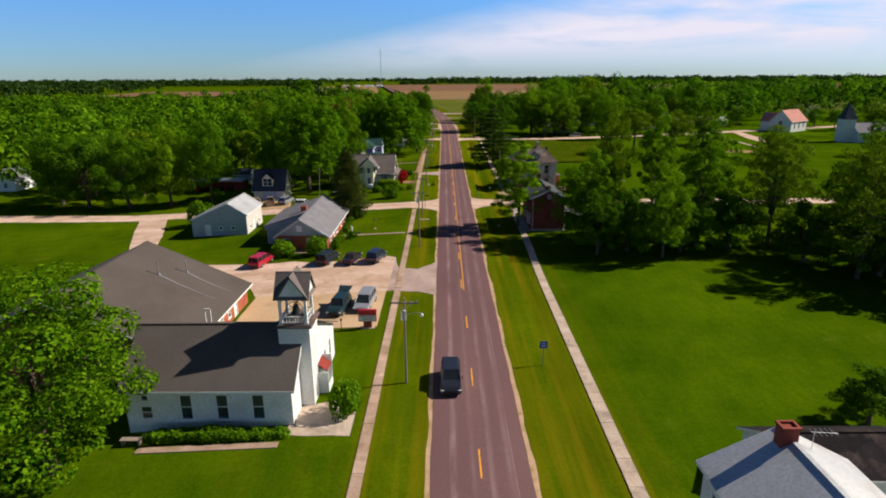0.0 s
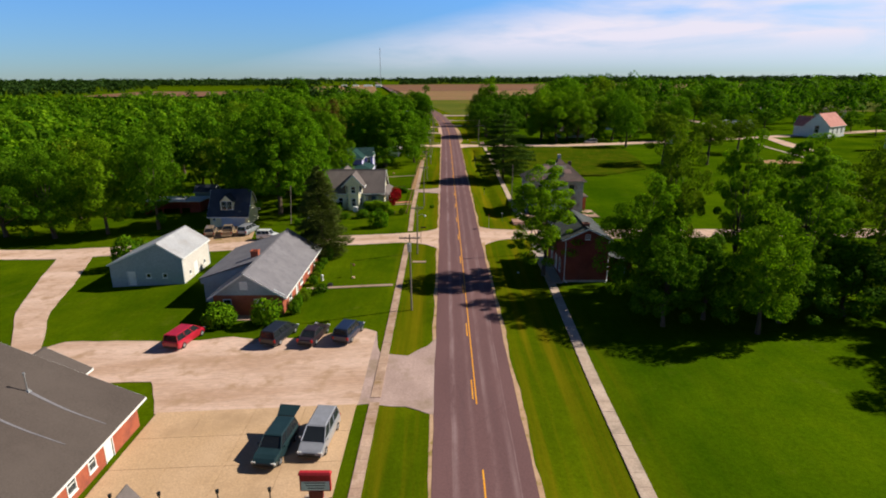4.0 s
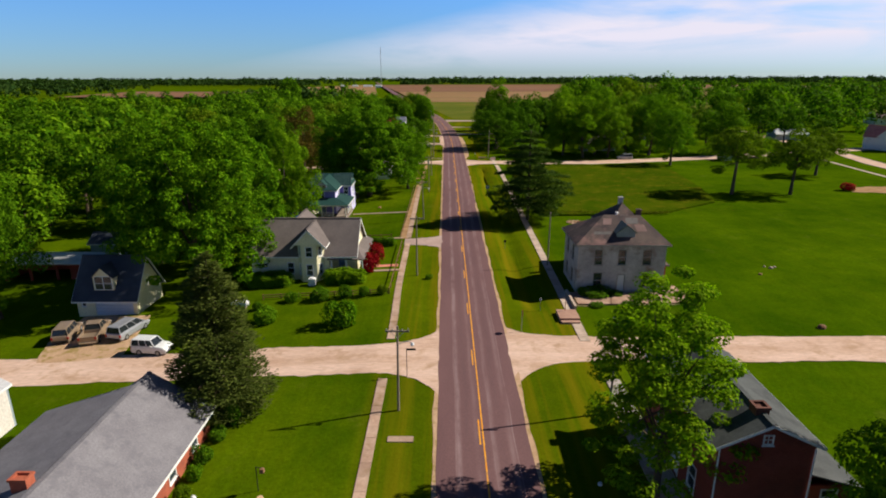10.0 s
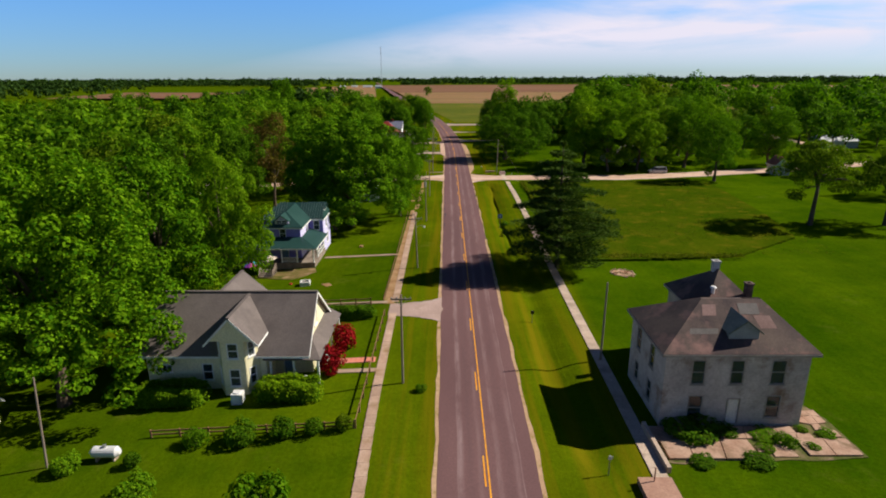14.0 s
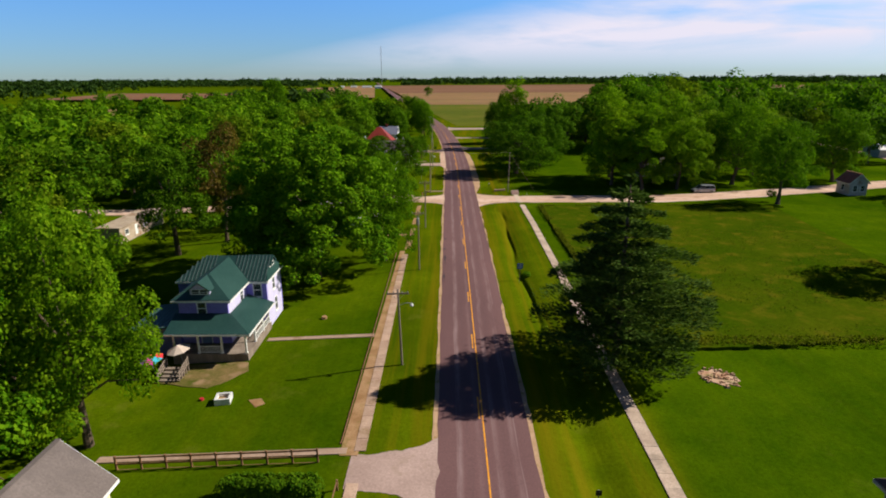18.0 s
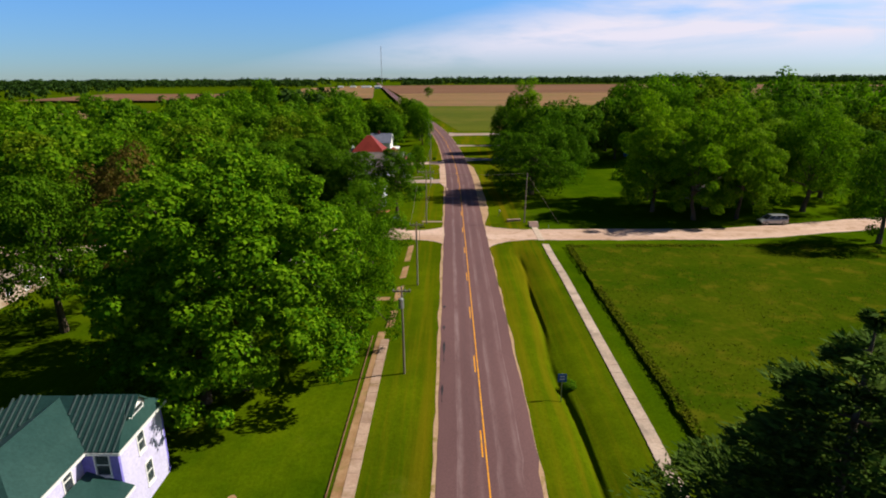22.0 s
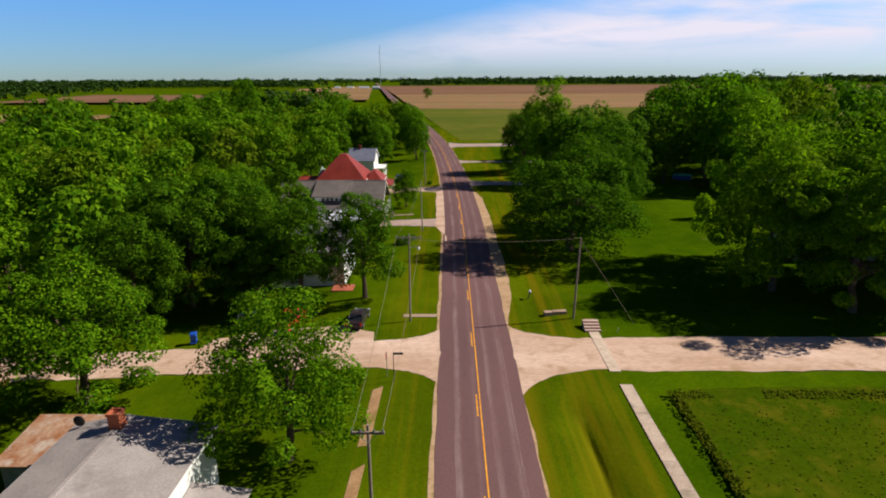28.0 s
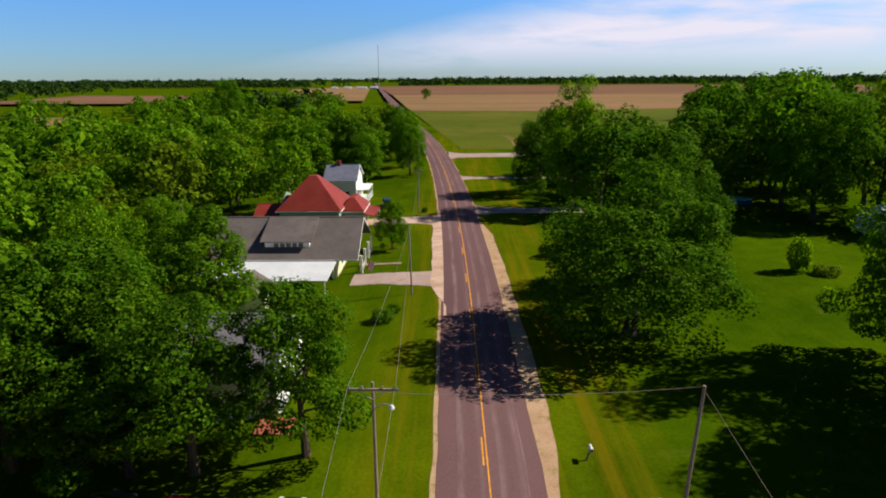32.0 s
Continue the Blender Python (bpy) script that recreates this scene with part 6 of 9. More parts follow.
box_walls(pale, -28.0, -21.2, 366.0, 375.5, 5.0, WHITE, south=[(1.2, 2.1, 1, 2.5, "window"), (4.4, 5.3, 1, 2.5, "window")], east=[(2, 3, 1, 2.5, "window"), (5, 6, 3.4, 4.6, "window")], gables="ew", peak=7.6)
pale_roof = gable_roof(pale, -28.0, -21.2, 366.0, 375.5, 5.0, 7.6, "x", surf("blue_grey_roof", (0.13, 0.14, 0.20), (0.18, 0.19, 0.26)), 0.4)
chimney(pale_roof, -25.5, 370.6, 7.2, 8.6, 0.7, 0.7, BRICK_DARK)
g = Geo()
g.box(-21.18, 366.6, 2.6, -18.6, 374.6, 2.75).box(-21.18, 366.6, -0.6, -18.7, 374.6, 0.2)
part("porch", g, TRIM, pale)
for y in (366.8, 369.4, 372.0, 374.4):
    post(pale, -18.8, y, 0.2, 2.6, 0.08)
railing(pale, (-18.8, 366.8), (-18.8, 374.4), 0.2, 1.1)

# -- the mobile home --
mob = house("mobile_home", "old tan mobile home with rusty streaks", -60, "mobile home")
BEIGE = surf("streaked_tin", (0.38, 0.30, 0.23), (0.48, 0.39, 0.30), 0.5, 6, 0.7, 0.1, 0.05, stain=(0.28, 0.16, 0.09), stain_scale=0.6)
box_walls(mob, -63.4, -59.4, 234.0, 250.0, 2.9, BEIGE, east=[(1.5, 2.7, 1.3, 2.3, "wide"), (5, 5.9, 0.5, 2.4, "door"), (8, 9.2, 1.3, 2.3, "wide"), (12, 13.2, 1.3, 2.3, "wide")])
g = Geo()
g.box(-63.6, 233.8, 2.9, -59.2, 250.2, 3.08)
part("roof", g, BEIGE, mob)

# -- far houses to the right --
def far_house(name, label, x0, x1, y0, y1, ze, zp, along, wm, rm, category="house"):
    h = house(name, label, x0, category)
    L = x1 - x0
    box_walls(h, x0, x1, y0, y1, ze, wm, south=[(L * 0.2, L * 0.2 + 1.0, 0.9, 2.2, "window"), (L * 0.62, L * 0.62 + 1.0, 0.9, 2.2, "window")], west=[(1.5, 2.5, 0.9, 2.2, "window")], gables="ew" if along == "x" else "sn", peak=zp)
    gable_roof(h, x0, x1, y0, y1, ze, zp, along, rm, 0.4)
    return h


far_house("red_shed", "little white shed with a red-brown roof", 89.5, 93.5, 264.5, 269.0, 3.0, 4.8, "y", SHABBY, surf("red_brown_roof", (0.26, 0.09, 0.07), (0.34, 0.13, 0.10)), "shed")
far_house("low_grey_house", "low house with a pale grey roof", 140.0, 154.0, 326.0, 334.0, 2.6, 4.4, "x", GREY_SIDING, PALE_METAL)
far_house("white_lane_house", "white house with a bright roof behind trees", 70.0, 86.0, 330.0, 340.0, 3.0, 5.2, "x", WHITE, PALE_METAL)
far_house("grey_lane_house", "grey house in the shade of trees", 50.0, 62.0, 291.0, 299.0, 2.8, 5.0, "x", GREY_SIDING, SHINGLE_TAUPE)
far_house("far_grey_house", "grey house beyond the lawn", 200.0, 214.0, 470.0, 480.0, 4.0, 7.5, "x", GREY_SIDING, SHINGLE_GREY)
far_house("far_brown_shed", "brown-roofed shed beyond the lawn", 222.0, 232.0, 462.0, 468.0, 2.6, 4.2, "x", GREY_SIDING, SHINGLE_TAUPE, "shed")
far_house("pink_house", "pale house with a brown roof among trees", 238.0, 252.0, 404.0, 414.0, 3.6, 6.4, "x", WHITE, SHINGLE_OLD)
far_house("white_wood_house", "small white house at the wood's edge", -126.0, -117.5, 160.0, 168.0, 3.2, 5.6, "y", WHITE, SHINGLE_GREY)
far_house("garden_shed", "dark garden shed by the lawn", 112.0, 116.0, 352.0, 356.0, 2.2, 3.4, "x", WOOD_BROWN, SHINGLE_TAUPE, "shed")
# white chapel with a red roof and a spire
chap = house("chapel", "small white chapel with a faded red roof", 165, "church")
FADED_RED = surf("faded_red_roof", (0.44, 0.17, 0.14), (0.54, 0.23, 0.19))
box_walls(chap, 160.0, 176.0, 294.0, 304.0, 5.0, WHITE, west=[(3.9, 5.7, 1.8, 5.0, "tall")], south=[(3, 4.2, 1.6, 4.0, "tall"), (7.5, 8.7, 1.6, 4.0, "tall"), (12, 13.2, 1.6, 4.0, "tall")], gables="ew", peak=9.8)
gable_roof(chap, 160.0, 176.0, 294.0, 304.0, 5.0, 10.0, "x", FADED_RED, 0.4)
box_walls(chap, 161.5, 168.5, 304.02, 309.0, 4.6, WHITE, gables="n", peak=8.2)
gable_roof(chap, 161.5, 168.5, 300.5, 309.0, 4.6, 8.4, "y", FADED_RED, 0.35)
chap.matrix_basis = pose(164.5, 284, float(fall(164)) - 0.03, 0, 0, 36) @ pose(-160, -294, 0)
spired = house("spired_church", "white church with a dark pointed spire", 165, "church")
box_walls(spired, 165.6, 181.0, 239.5, 249.0, 4.2, WHITE, south=[(2.5, 3.6, 1.2, 3.4, "tall"), (6.5, 7.6, 1.2, 3.4, "tall"), (10.5, 11.6, 1.2, 3.4, "tall")], gables="ew", peak=7.4)
gable_roof(spired, 165.6, 181.0, 239.5, 249.0, 4.2, 7.5, "x", SHINGLE_GREY, 0.4)
g = Geo()
g.box(161.0, 241.8, -1, 165.58, 246.4, 9.0)
part("tower", g, WHITE, spired)
g = Geo()
g.tapered(160.7, 241.5, 9.0, 165.9, 246.7, 15.4, 2.5, 2.5)
part("spire", g, SHINGLE_DARK, spired, "dark pointed spire")
# far farm buildings on the skyline
for i, (x, y, L, m_) in enumerate(((-205, 1560, 22, WHITE), (-235, 1580, 14, CREAM), (-180, 1600, 16, WHITE), (-262, 1570, 12, GREY_SIDING))):
    far_house("farm_building", "pale farm building on the skyline", x, x + L, y, y + 12, 4.0, 7.0, "x", m_, PALE_METAL, "farm building")


# ---- trees and shrubs ----
def leaf_quads(c, n, s, rng):
    """Folded leaf sprays: one rhombus for each centre, facing n, of half length s."""
    k = len(c)
    n = n / np.maximum(np.linalg.norm(n, axis=1, keepdims=True), 1e-6)
    t = np.cross(n, rng.normal(size=(k, 3)))
    t /= np.maximum(np.linalg.norm(t, axis=1, keepdims=True), 1e-6)
    b = np.cross(n, t)
    s = s[:, None]
    w = rng.uniform(0.5, 0.75, (k, 1))
    v = np.stack([c + t * s, c + b * s * w + n * s * 0.18, c - t * s * 0.8, c - b * s * w + n * s * 0.18], 1).reshape(-1, 3)
    return v, np.arange(4 * k).reshape(-1, 4)


def lobed_crown(rng, R, z0, z1, lobes, per, size, shell=0.72, lobe=(0.26, 0.42), flat=0.85, ragged=0.28, loose=0.34):
    """A crown of many lobes round an uneven egg, each lobe a shell of leaf sprays. Returns centres of lobes, leaves, normals, sizes."""
    zc, zr = (z0 + z1) / 2, (z1 - z0) / 2
    d = rng.normal(size=(lobes, 3))
    d[:, 2] += 0.08
    d /= np.linalg.norm(d, axis=1, keepdims=True)
    far = shell * rng.uniform(1 - ragged, 1 + ragged * 0.6, lobes)
    far[::4] *= 0.55
    lc = d * far[:, None] * np.array([R, R, zr]) + np.array([0, 0, zc])
    lc[:, 0:2] *= (1 - 0.16 * np.clip((lc[:, 2:3] - zc) / zr, -1, 1))
    lc[:, 0:2] *= np.clip(1 - np.minimum(d[:, 2:3], 0) ** 2, 0.10, 1) ** -0.36
    lc[:, 2] = np.maximum(lc[:, 2], z0 + 0.10 * R)
    lr = rng.uniform(*lobe, lobes) * R
    c, n = [], []
    for i in range(lobes):
        q = rng.normal(size=(per, 3))
        q[:, 2] += 0.15
        q /= np.linalg.norm(q, axis=1, keepdims=True)
        p = lc[i] + q * lr[i] * rng.uniform(0.72, 1.08, (per, 1)) * np.array([1, 1, flat])
        away = np.linalg.norm((p[:, None] - lc[None]) / (lr[None, :, None] * np.array([1, 1, flat])), axis=2)
        away[:, i] = 9
        keep = away.min(1) > 0.62
        c.append(p[keep])
        n.append((q + rng.normal(scale=loose, size=q.shape) + np.array([0.26, 0.06, 0.42]))[keep])
    c, n = np.concatenate(c), np.concatenate(n)
    return lc, lr, c, n, size * rng.uniform(0.6, 1.35, len(c))


def limbs(rng, H, r, targets, fork):
    g = Geo()
    bend = rng.normal(scale=0.25, size=2)
    pts = [(0, 0, -0.6), (bend[0] * 0.3, bend[1] * 0.3, fork * 0.5), (bend[0], bend[1], fork), (bend[0] * 1.4, bend[1] * 1.4, fork + (H - fork) * 0.45)]
    rad = [r * 1.35, r * 0.95, r * 0.8, r * 0.3]
    for a, b, ra, rb in zip(pts[:-1], pts[1:], rad[:-1], rad[1:]):
        g.tube(a, b, ra, rb, 8, False)
    for p in targets:
        a = Vector(pts[2]).lerp(Vector(pts[3]), rng.uniform(0.0, 0.8))
        p = Vector(p)
        m = a.lerp(p, 0.5) + Vector((0, 0, 0.25 + 0.06 * (p - a).length))
        g.tube(a, m, r * 0.36, r * 0.2, 5, False)
        g.tube(m, p, r * 0.2, r * 0.06, 5, False)
    return g


KINDS = {
    # height, radius, crown foot, lobes, leaves a lobe, leaf, leaf paint, trunk radius, lobe sizes, limbs
    "bigmaple": (22.0, 9.4, 0.4, 470, 170, 0.190, LEAF_DEEP, 0.50, (0.065, 0.130), 14),
    "maple": (16.0, 6.6, 0.4, 84, 330, 0.165, LEAF, 0.42, (0.15, 0.29), 12),
    "oak": (16.0, 7.6, 0.3, 120, 330, 0.175, LEAF_DARK, 0.55, (0.14, 0.28), 14),
    "ash": (15.0, 5.0, 1.2, 44, 240, 0.18, LEAF_LIGHT, 0.26, (0.15, 0.30), 18),
    "elm": (15.0, 5.4, 0.4, 90, 310, 0.145, LEAF_LIGHT, 0.32, (0.13, 0.26), 14),
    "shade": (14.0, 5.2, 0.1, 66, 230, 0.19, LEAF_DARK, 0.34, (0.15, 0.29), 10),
    "yard": (14.0, 5.4, 1.7, 76, 290, 0.155, LEAF_DARK, 0.34, (0.15, 0.28), 16),
    "savanna": (14.0, 7.0, 3.8, 60, 240, 0.19, LEAF_OLIVE, 0.36, (0.13, 0.26), 18),
    "rusty": (15.0, 5.4, 1.5, 36, 220, 0.19, LEAF_BROWN, 0.30, (0.18, 0.33), 14),
    "locust": (20.0, 5.4, 1.2, 125, 240, 0.160, LEAF_LIGHT, 0.30, (0.11, 0.23), 26),
    "feathery": (18.0, 7.0, 1.2, 115, 180, 0.165, LEAF_OLIVE, 0.36, (0.10, 0.21), 24),
    "zelkova": (15.0, 5.4, 0.4, 110, 290, 0.150, LEAF_DEEP, 0.32, (0.11, 0.23), 14),
    "wood": (16.0, 6.0, 0.6, 30, 95, 0.40, LEAF, 0.34, (0.22, 0.38), 3),
    "copse": (16.0, 6.0, 0.6, 30, 95, 0.40, LEAF_DARK, 0.34, (0.22, 0.38), 3),
    "grove": (16.0, 6.0, 0.6, 30, 95, 0.40, LEAF_OLIVE, 0.34, (0.20, 0.36), 3),
}
PROTO = {}


def tree_meshes(kind, k):
    if (kind, k) not in PROTO:
        rng = np.random.default_rng(1000 * (sorted(KINDS).index(kind) + 1) + k)
        H, R, z0, lobes, per, leaf, mat_, tr, lobe, arms = KINDS[kind]
        lc, lr, c, n, s = lobed_crown(rng, R * 0.92, z0, H * 0.985, lobes, per, leaf, {"ash": 0.74, "savanna": 0.74, "rusty": 0.74, "wood": 0.68, "copse": 0.68, "grove": 0.68}.get(kind, 0.78), lobe, 0.85 if kind not in ("ash", "savanna", "locust", "feathery") else 0.62, 0.34 if kind in ("elm", "shade", "maple") else 0.28)
        wide = R / np.quantile(np.linalg.norm(c[:, :2], axis=1), 0.97)
        tall = H / np.quantile(c[:, 2], 0.997)
        c, lc = c * np.array([wide, wide, tall]), lc * np.array([wide, wide, tall])
        v, q = leaf_quads(c, n, s, rng)
        crown = quad_mesh("crown", v, q, mat_)
        trunk = limbs(rng, H, tr, lc[rng.permutation(lobes)[:arms]], z0 + 0.12 * H).mesh("trunk", BARK)
        PROTO[kind, k] = trunk, crown
    return PROTO[kind, k]


def put_tree(kind, x, y, h, w, label, k=0, name="tree", group=""):
    trunk, crown = tree_meshes(kind, k)
    H, R = KINDS[kind][:2]
    m = pose(x, y, float(land(x, y)) + 0.02, 0, 0, random.uniform(0, 360)) @ Matrix.Diagonal((0.5 * w / R, 0.5 * w / R, h / H, 1))
    t = thing(name, label, "tree", group, m)
    part("trunk", trunk, BARK, t)
    part("crown", crown, crown.materials[0], t)
    return t


for kind, x, y, h, w, label in (
    ("maple", -29.8, 40.6, 15.4, 15.0, "broad green maple beside the church"),
    ("maple", -57.0, 142, 19.0, 11.5, "tall green tree at the edge of the wood"),
    ("elm", -66.0, 140, 18.5, 12.0, "leafy tree with a bare trunk beside the lawn"),
    ("maple", -75.0, 138, 17.0, 14.0, "dense tree at the wood's edge"),
    ("shade", -85.0, 139, 16.5, 14.0, "dark dense tree at the wood's edge"),
    ("maple", -94.0, 143, 17.0, 15.0, "tall tree at the wood's edge"),
    ("bigmaple", -35.2, 150.4, 22.5, 20.0, "great spreading maple behind the garage"),
    ("maple", -46.5, 163, 21.5, 16.0, "tall maple behind the garage"),
    ("zelkova", -33.0, 165.5, 21.0, 14.0, "tall light green tree behind the cream house"),
    ("elm", -28.8, 173.5, 21.0, 11.0, "yellow-green tree beside the lilac house"),
    ("zelkova", -37.5, 178, 17.5, 14.0, "light green tree beside the lilac house"),
    ("maple", -45.0, 176, 18.0, 13.5, "leafy tree behind the lilac house"),
    ("zelkova", -41.5, 190, 16.0, 12.0, "light green tree by the lean-to"),
    ("bigmaple", -19.3, 211.3, 21.2, 22.0, "huge maple beside the sidewalk"),
    ("maple", -10.4, 217.6, 15.6, 9.5, "leafy maple overhanging the sidewalk"),
    ("maple", -27.0, 221.0, 18.6, 15.0, "large dark maple behind the sidewalk trees"),
    ("rusty", -40.0, 233.0, 20.5, 12.0, "tree with sparse rust-brown leaves"),
    ("yard", -45.5, 226.0, 18.0, 13.0, "dark tree with a bare trunk by the mobile home"),
    ("rusty", -37.5, 245.0, 14.0, 10.0, "thin tree with brownish leaves"),
    ("maple", -12.4, 245.4, 12.7, 11.2, "round fresh green tree at the lane's corner"),
    ("maple", -32.6, 254.4, 13.2, 13.4, "dense green maple beside the gravel lane"),
    ("maple", -42.5, 251.0, 14.5, 12.0, "dark tree beside the gravel lane"),
    ("yard", -18.7, 275.4, 13.0, 10.4, "dark dense tree before the shaded house"),
    ("yard", -11.2, 277.0, 13.0, 9.4, "dark dense tree by the shaded porch"),
    ("yard", -29.0, 283.0, 15.0, 13.0, "tall tree over the neighbour's yard"),
    ("yard", -39.0, 283.0, 15.0, 13.0, "broad tree behind the yard"),
    ("shade", -27.0, 300.0, 14.0, 12.0, "dark tree behind the shaded house"),
    ("maple", -38.0, 299.0, 15.0, 13.0, "broad tree behind the carport"),
    ("maple", -40.5, 318.0, 12.0, 10.0, "round tree beside the grey bungalow"),
    ("maple", -9.8, 328.6, 7.8, 5.4, "small round street tree on the lawn"),
    ("locust", 12.8, 107.6, 15.6, 9.6, "airy light green tree before the brick building"),
    ("shade", 23.2, 90.6, 10.0, 7.4, "dark dense tree beside the sidewalk lawn"),
    ("elm", 22.8, 97.0, 15.4, 10.2, "leafy light green tree beside the brick building"),
    ("feathery", 27.8, 102.5, 21.6, 8.2, "tall open tree with bare upper limbs"),
    ("shade", 27.4, 101.9, 14.5, 4.6, "dark ivy thicket climbing the tall tree"),
    ("locust", 33.7, 97.5, 20.6, 7.0, "slim airy tree on the lawn's edge"),
    ("elm", 32.6, 88.6, 13.6, 8.6, "feathery light green tree before the others"),
    ("shade", 28.4, 92.4, 10.0, 7.6, "low dark tree on the lawn's edge"),
    ("locust", 40.6, 95.0, 17.0, 8.6, "feathery tree on the lawn's edge"),
    ("locust", 45.0, 104.0, 19.4, 10.6, "tall open tree with green plumes"),
    ("shade", 39.0, 100.0, 11.0, 8.0, "dark undergrowth tree between the feathery trees"),
    ("feathery", 52.4, 95.5, 17.8, 12.4, "dark olive tree on the lawn's edge"),
    ("feathery", 61.5, 112.0, 17.6, 13.0, "olive tree standing towards the street"),
    ("feathery", 55.8, 79.0, 17.8, 11.6, "olive spreading tree at the lawn's corner"),
    ("feathery", 61.0, 87.0, 18.5, 14.0, "dark olive spreading tree on the lawn's edge"),
    ("shade", 66.0, 73.5, 18.0, 14.0, "dark spreading tree at the lawn's corner"),
    ("shade", 77.0, 74.0, 18.0, 15.0, "dark spreading tree at the lawn's corner"),
    ("shade", 71.0, 82.0, 18.0, 15.0, "dark spreading tree on the lawn's edge"),
    ("shade", 81.0, 88.0, 18.0, 16.0, "dark spreading tree on the lawn's edge"),
    ("shade", 70.5, 98.0, 17.5, 14.0, "dark tree behind the lawn's edge"),
    # five low trees added to darken the foot of the grove
    ("shade", 25.0, 95.5, 7.5, 8.5, "low dark tree added to deepen the grove's shade"),
    ("shade", 36.5, 91.5, 8.5, 9.0, "low dark tree added to deepen the grove's shade"),
    ("shade", 45.0, 93.5, 9.0, 10.0, "low dark tree added for shade under the feathery trees"),
    ("shade", 53.0, 86.5, 9.0, 10.0, "low dark tree added for shade under the olive trees"),
    ("shade", 59.5, 80.0, 9.0, 10.0, "low dark tree added for shade at the lawn's corner"),
    # a second low crown, added to bring the great maple's foliage to the ground
    ("maple", -22.0, 209.0, 10.5, 14.0, "added low crown for the great maple's leafy skirt"),
    ("shade", 33.2, 44.6, 4.8, 5.6, "small dark tree behind the white house"),
    ("savanna", 66.2, 209.5, 15.4, 15.0, "open spreading tree alone on the lawn"),
    ("savanna", 79.6, 209.0, 15.0, 14.0, "open spreading tree alone on the lawn"),
    ("oak", 18.0, 297.0, 17.0, 20.5, "great round oak beside the road"),
    ("elm", 42.6, 290.5, 23.0, 15.0, "tall feathery tree on the shaded lawn"),
    ("elm", 54.0, 273.0, 20.0, 13.0, "light tree beside the parked van"),
    ("elm", 45.5, 272.0, 19.5, 15.0, "feathery tree over the lane's edge"),
    ("elm", 40.0, 279.0, 20.5, 14.0, "light feathery tree shading the lawn by the lane"),
    ("elm", 51.5, 281.5, 22.5, 19.0, "tall light tree on the shaded lawn"),
    ("elm", 63.5, 285.5, 21.0, 16.0, "pale green tree over the lane"),
    ("maple", 69.0, 256.0, 17.0, 13.0, "maple beside the meadow"),
    ("maple", 70.0, 279.0, 20.5, 16.0, "large maple beside the gravel lane"),
    ("elm", 82.0, 292.8, 20.0, 16.0, "large tree behind the lane"),
    ("elm", 24.0, 356.0, 25.5, 14.0, "tall pale cottonwood above the wood"),
    ("maple", 66.5, 346.0, 23.0, 17.5, "tall dark tree behind the pool"),
    ("oak", 20.0, 373.0, 18.5, 12.5, "dark tree behind the oak"),
    ("elm", 100.5, 263.0, 9.0, 6.0, "small tree beside the little shed"),
    ("savanna", 102.0, 236.0, 13.0, 13.0, "spreading tree on the lawn"),
    ("maple", -22.5, 390.0, 13.0, 10.0, "tree beside the bend of the road"),
    ("yard", -37.0, 271.5, 13.0, 11.0, "dark tree shading the parked cars"),
    ("yard", -23.2, 275.4, 9.5, 10.0, "low dark tree over the drive"),
    ("oak", 27.0, 312.0, 17.0, 14.0, "dark tree behind the great oak"),
    ("maple", 78.0, 305.0, 20.0, 16.0, "dark tree shading the lane house"),
    ("shade", 34.0, 330.0, 17.0, 14.0, "dark tree at the lawn's far edge"),
    ("maple", 97.0, 282.0, 18.0, 15.0, "large tree behind the lane"),
    ("maple", -146.0, 632.0, 28.0, 22.0, "tall tree standing above the wood"),
    ("yard", -25.5, 280.0, 13.0, 11.5, "dark tree against the shaded house"),
    ("yard", -32.5, 276.5, 13.5, 12.0, "dark tree over the neighbour's yard"),
    ("maple", -11.6, 400.0, 15.0, 8.5, "tree crowding the bend of the road"),
    ("maple", -13.4, 416.0, 15.5, 10.5, "tree crowding the bend of the road"),
    ("maple", -15.2, 434.0, 15.5, 12.0, "dark tree crowding the bend of the road"),
    ("maple", -17.6, 452.0, 16.0, 13.0, "tree beyond the bend of the road"),
    ("shade", -27.0, 406.0, 14.5, 12.0, "dark tree behind the white house"),
    ("maple", -29.5, 424.0, 15.0, 13.0, "tree behind the white house"),
    ("shade", -34.0, 444.0, 15.0, 13.0, "dark tree of the roadside wood"),
    ("wood", -26.0, 898.0, 14.5, 12.0, "lone tree in the far fields"),
):
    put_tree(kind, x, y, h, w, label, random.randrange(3))


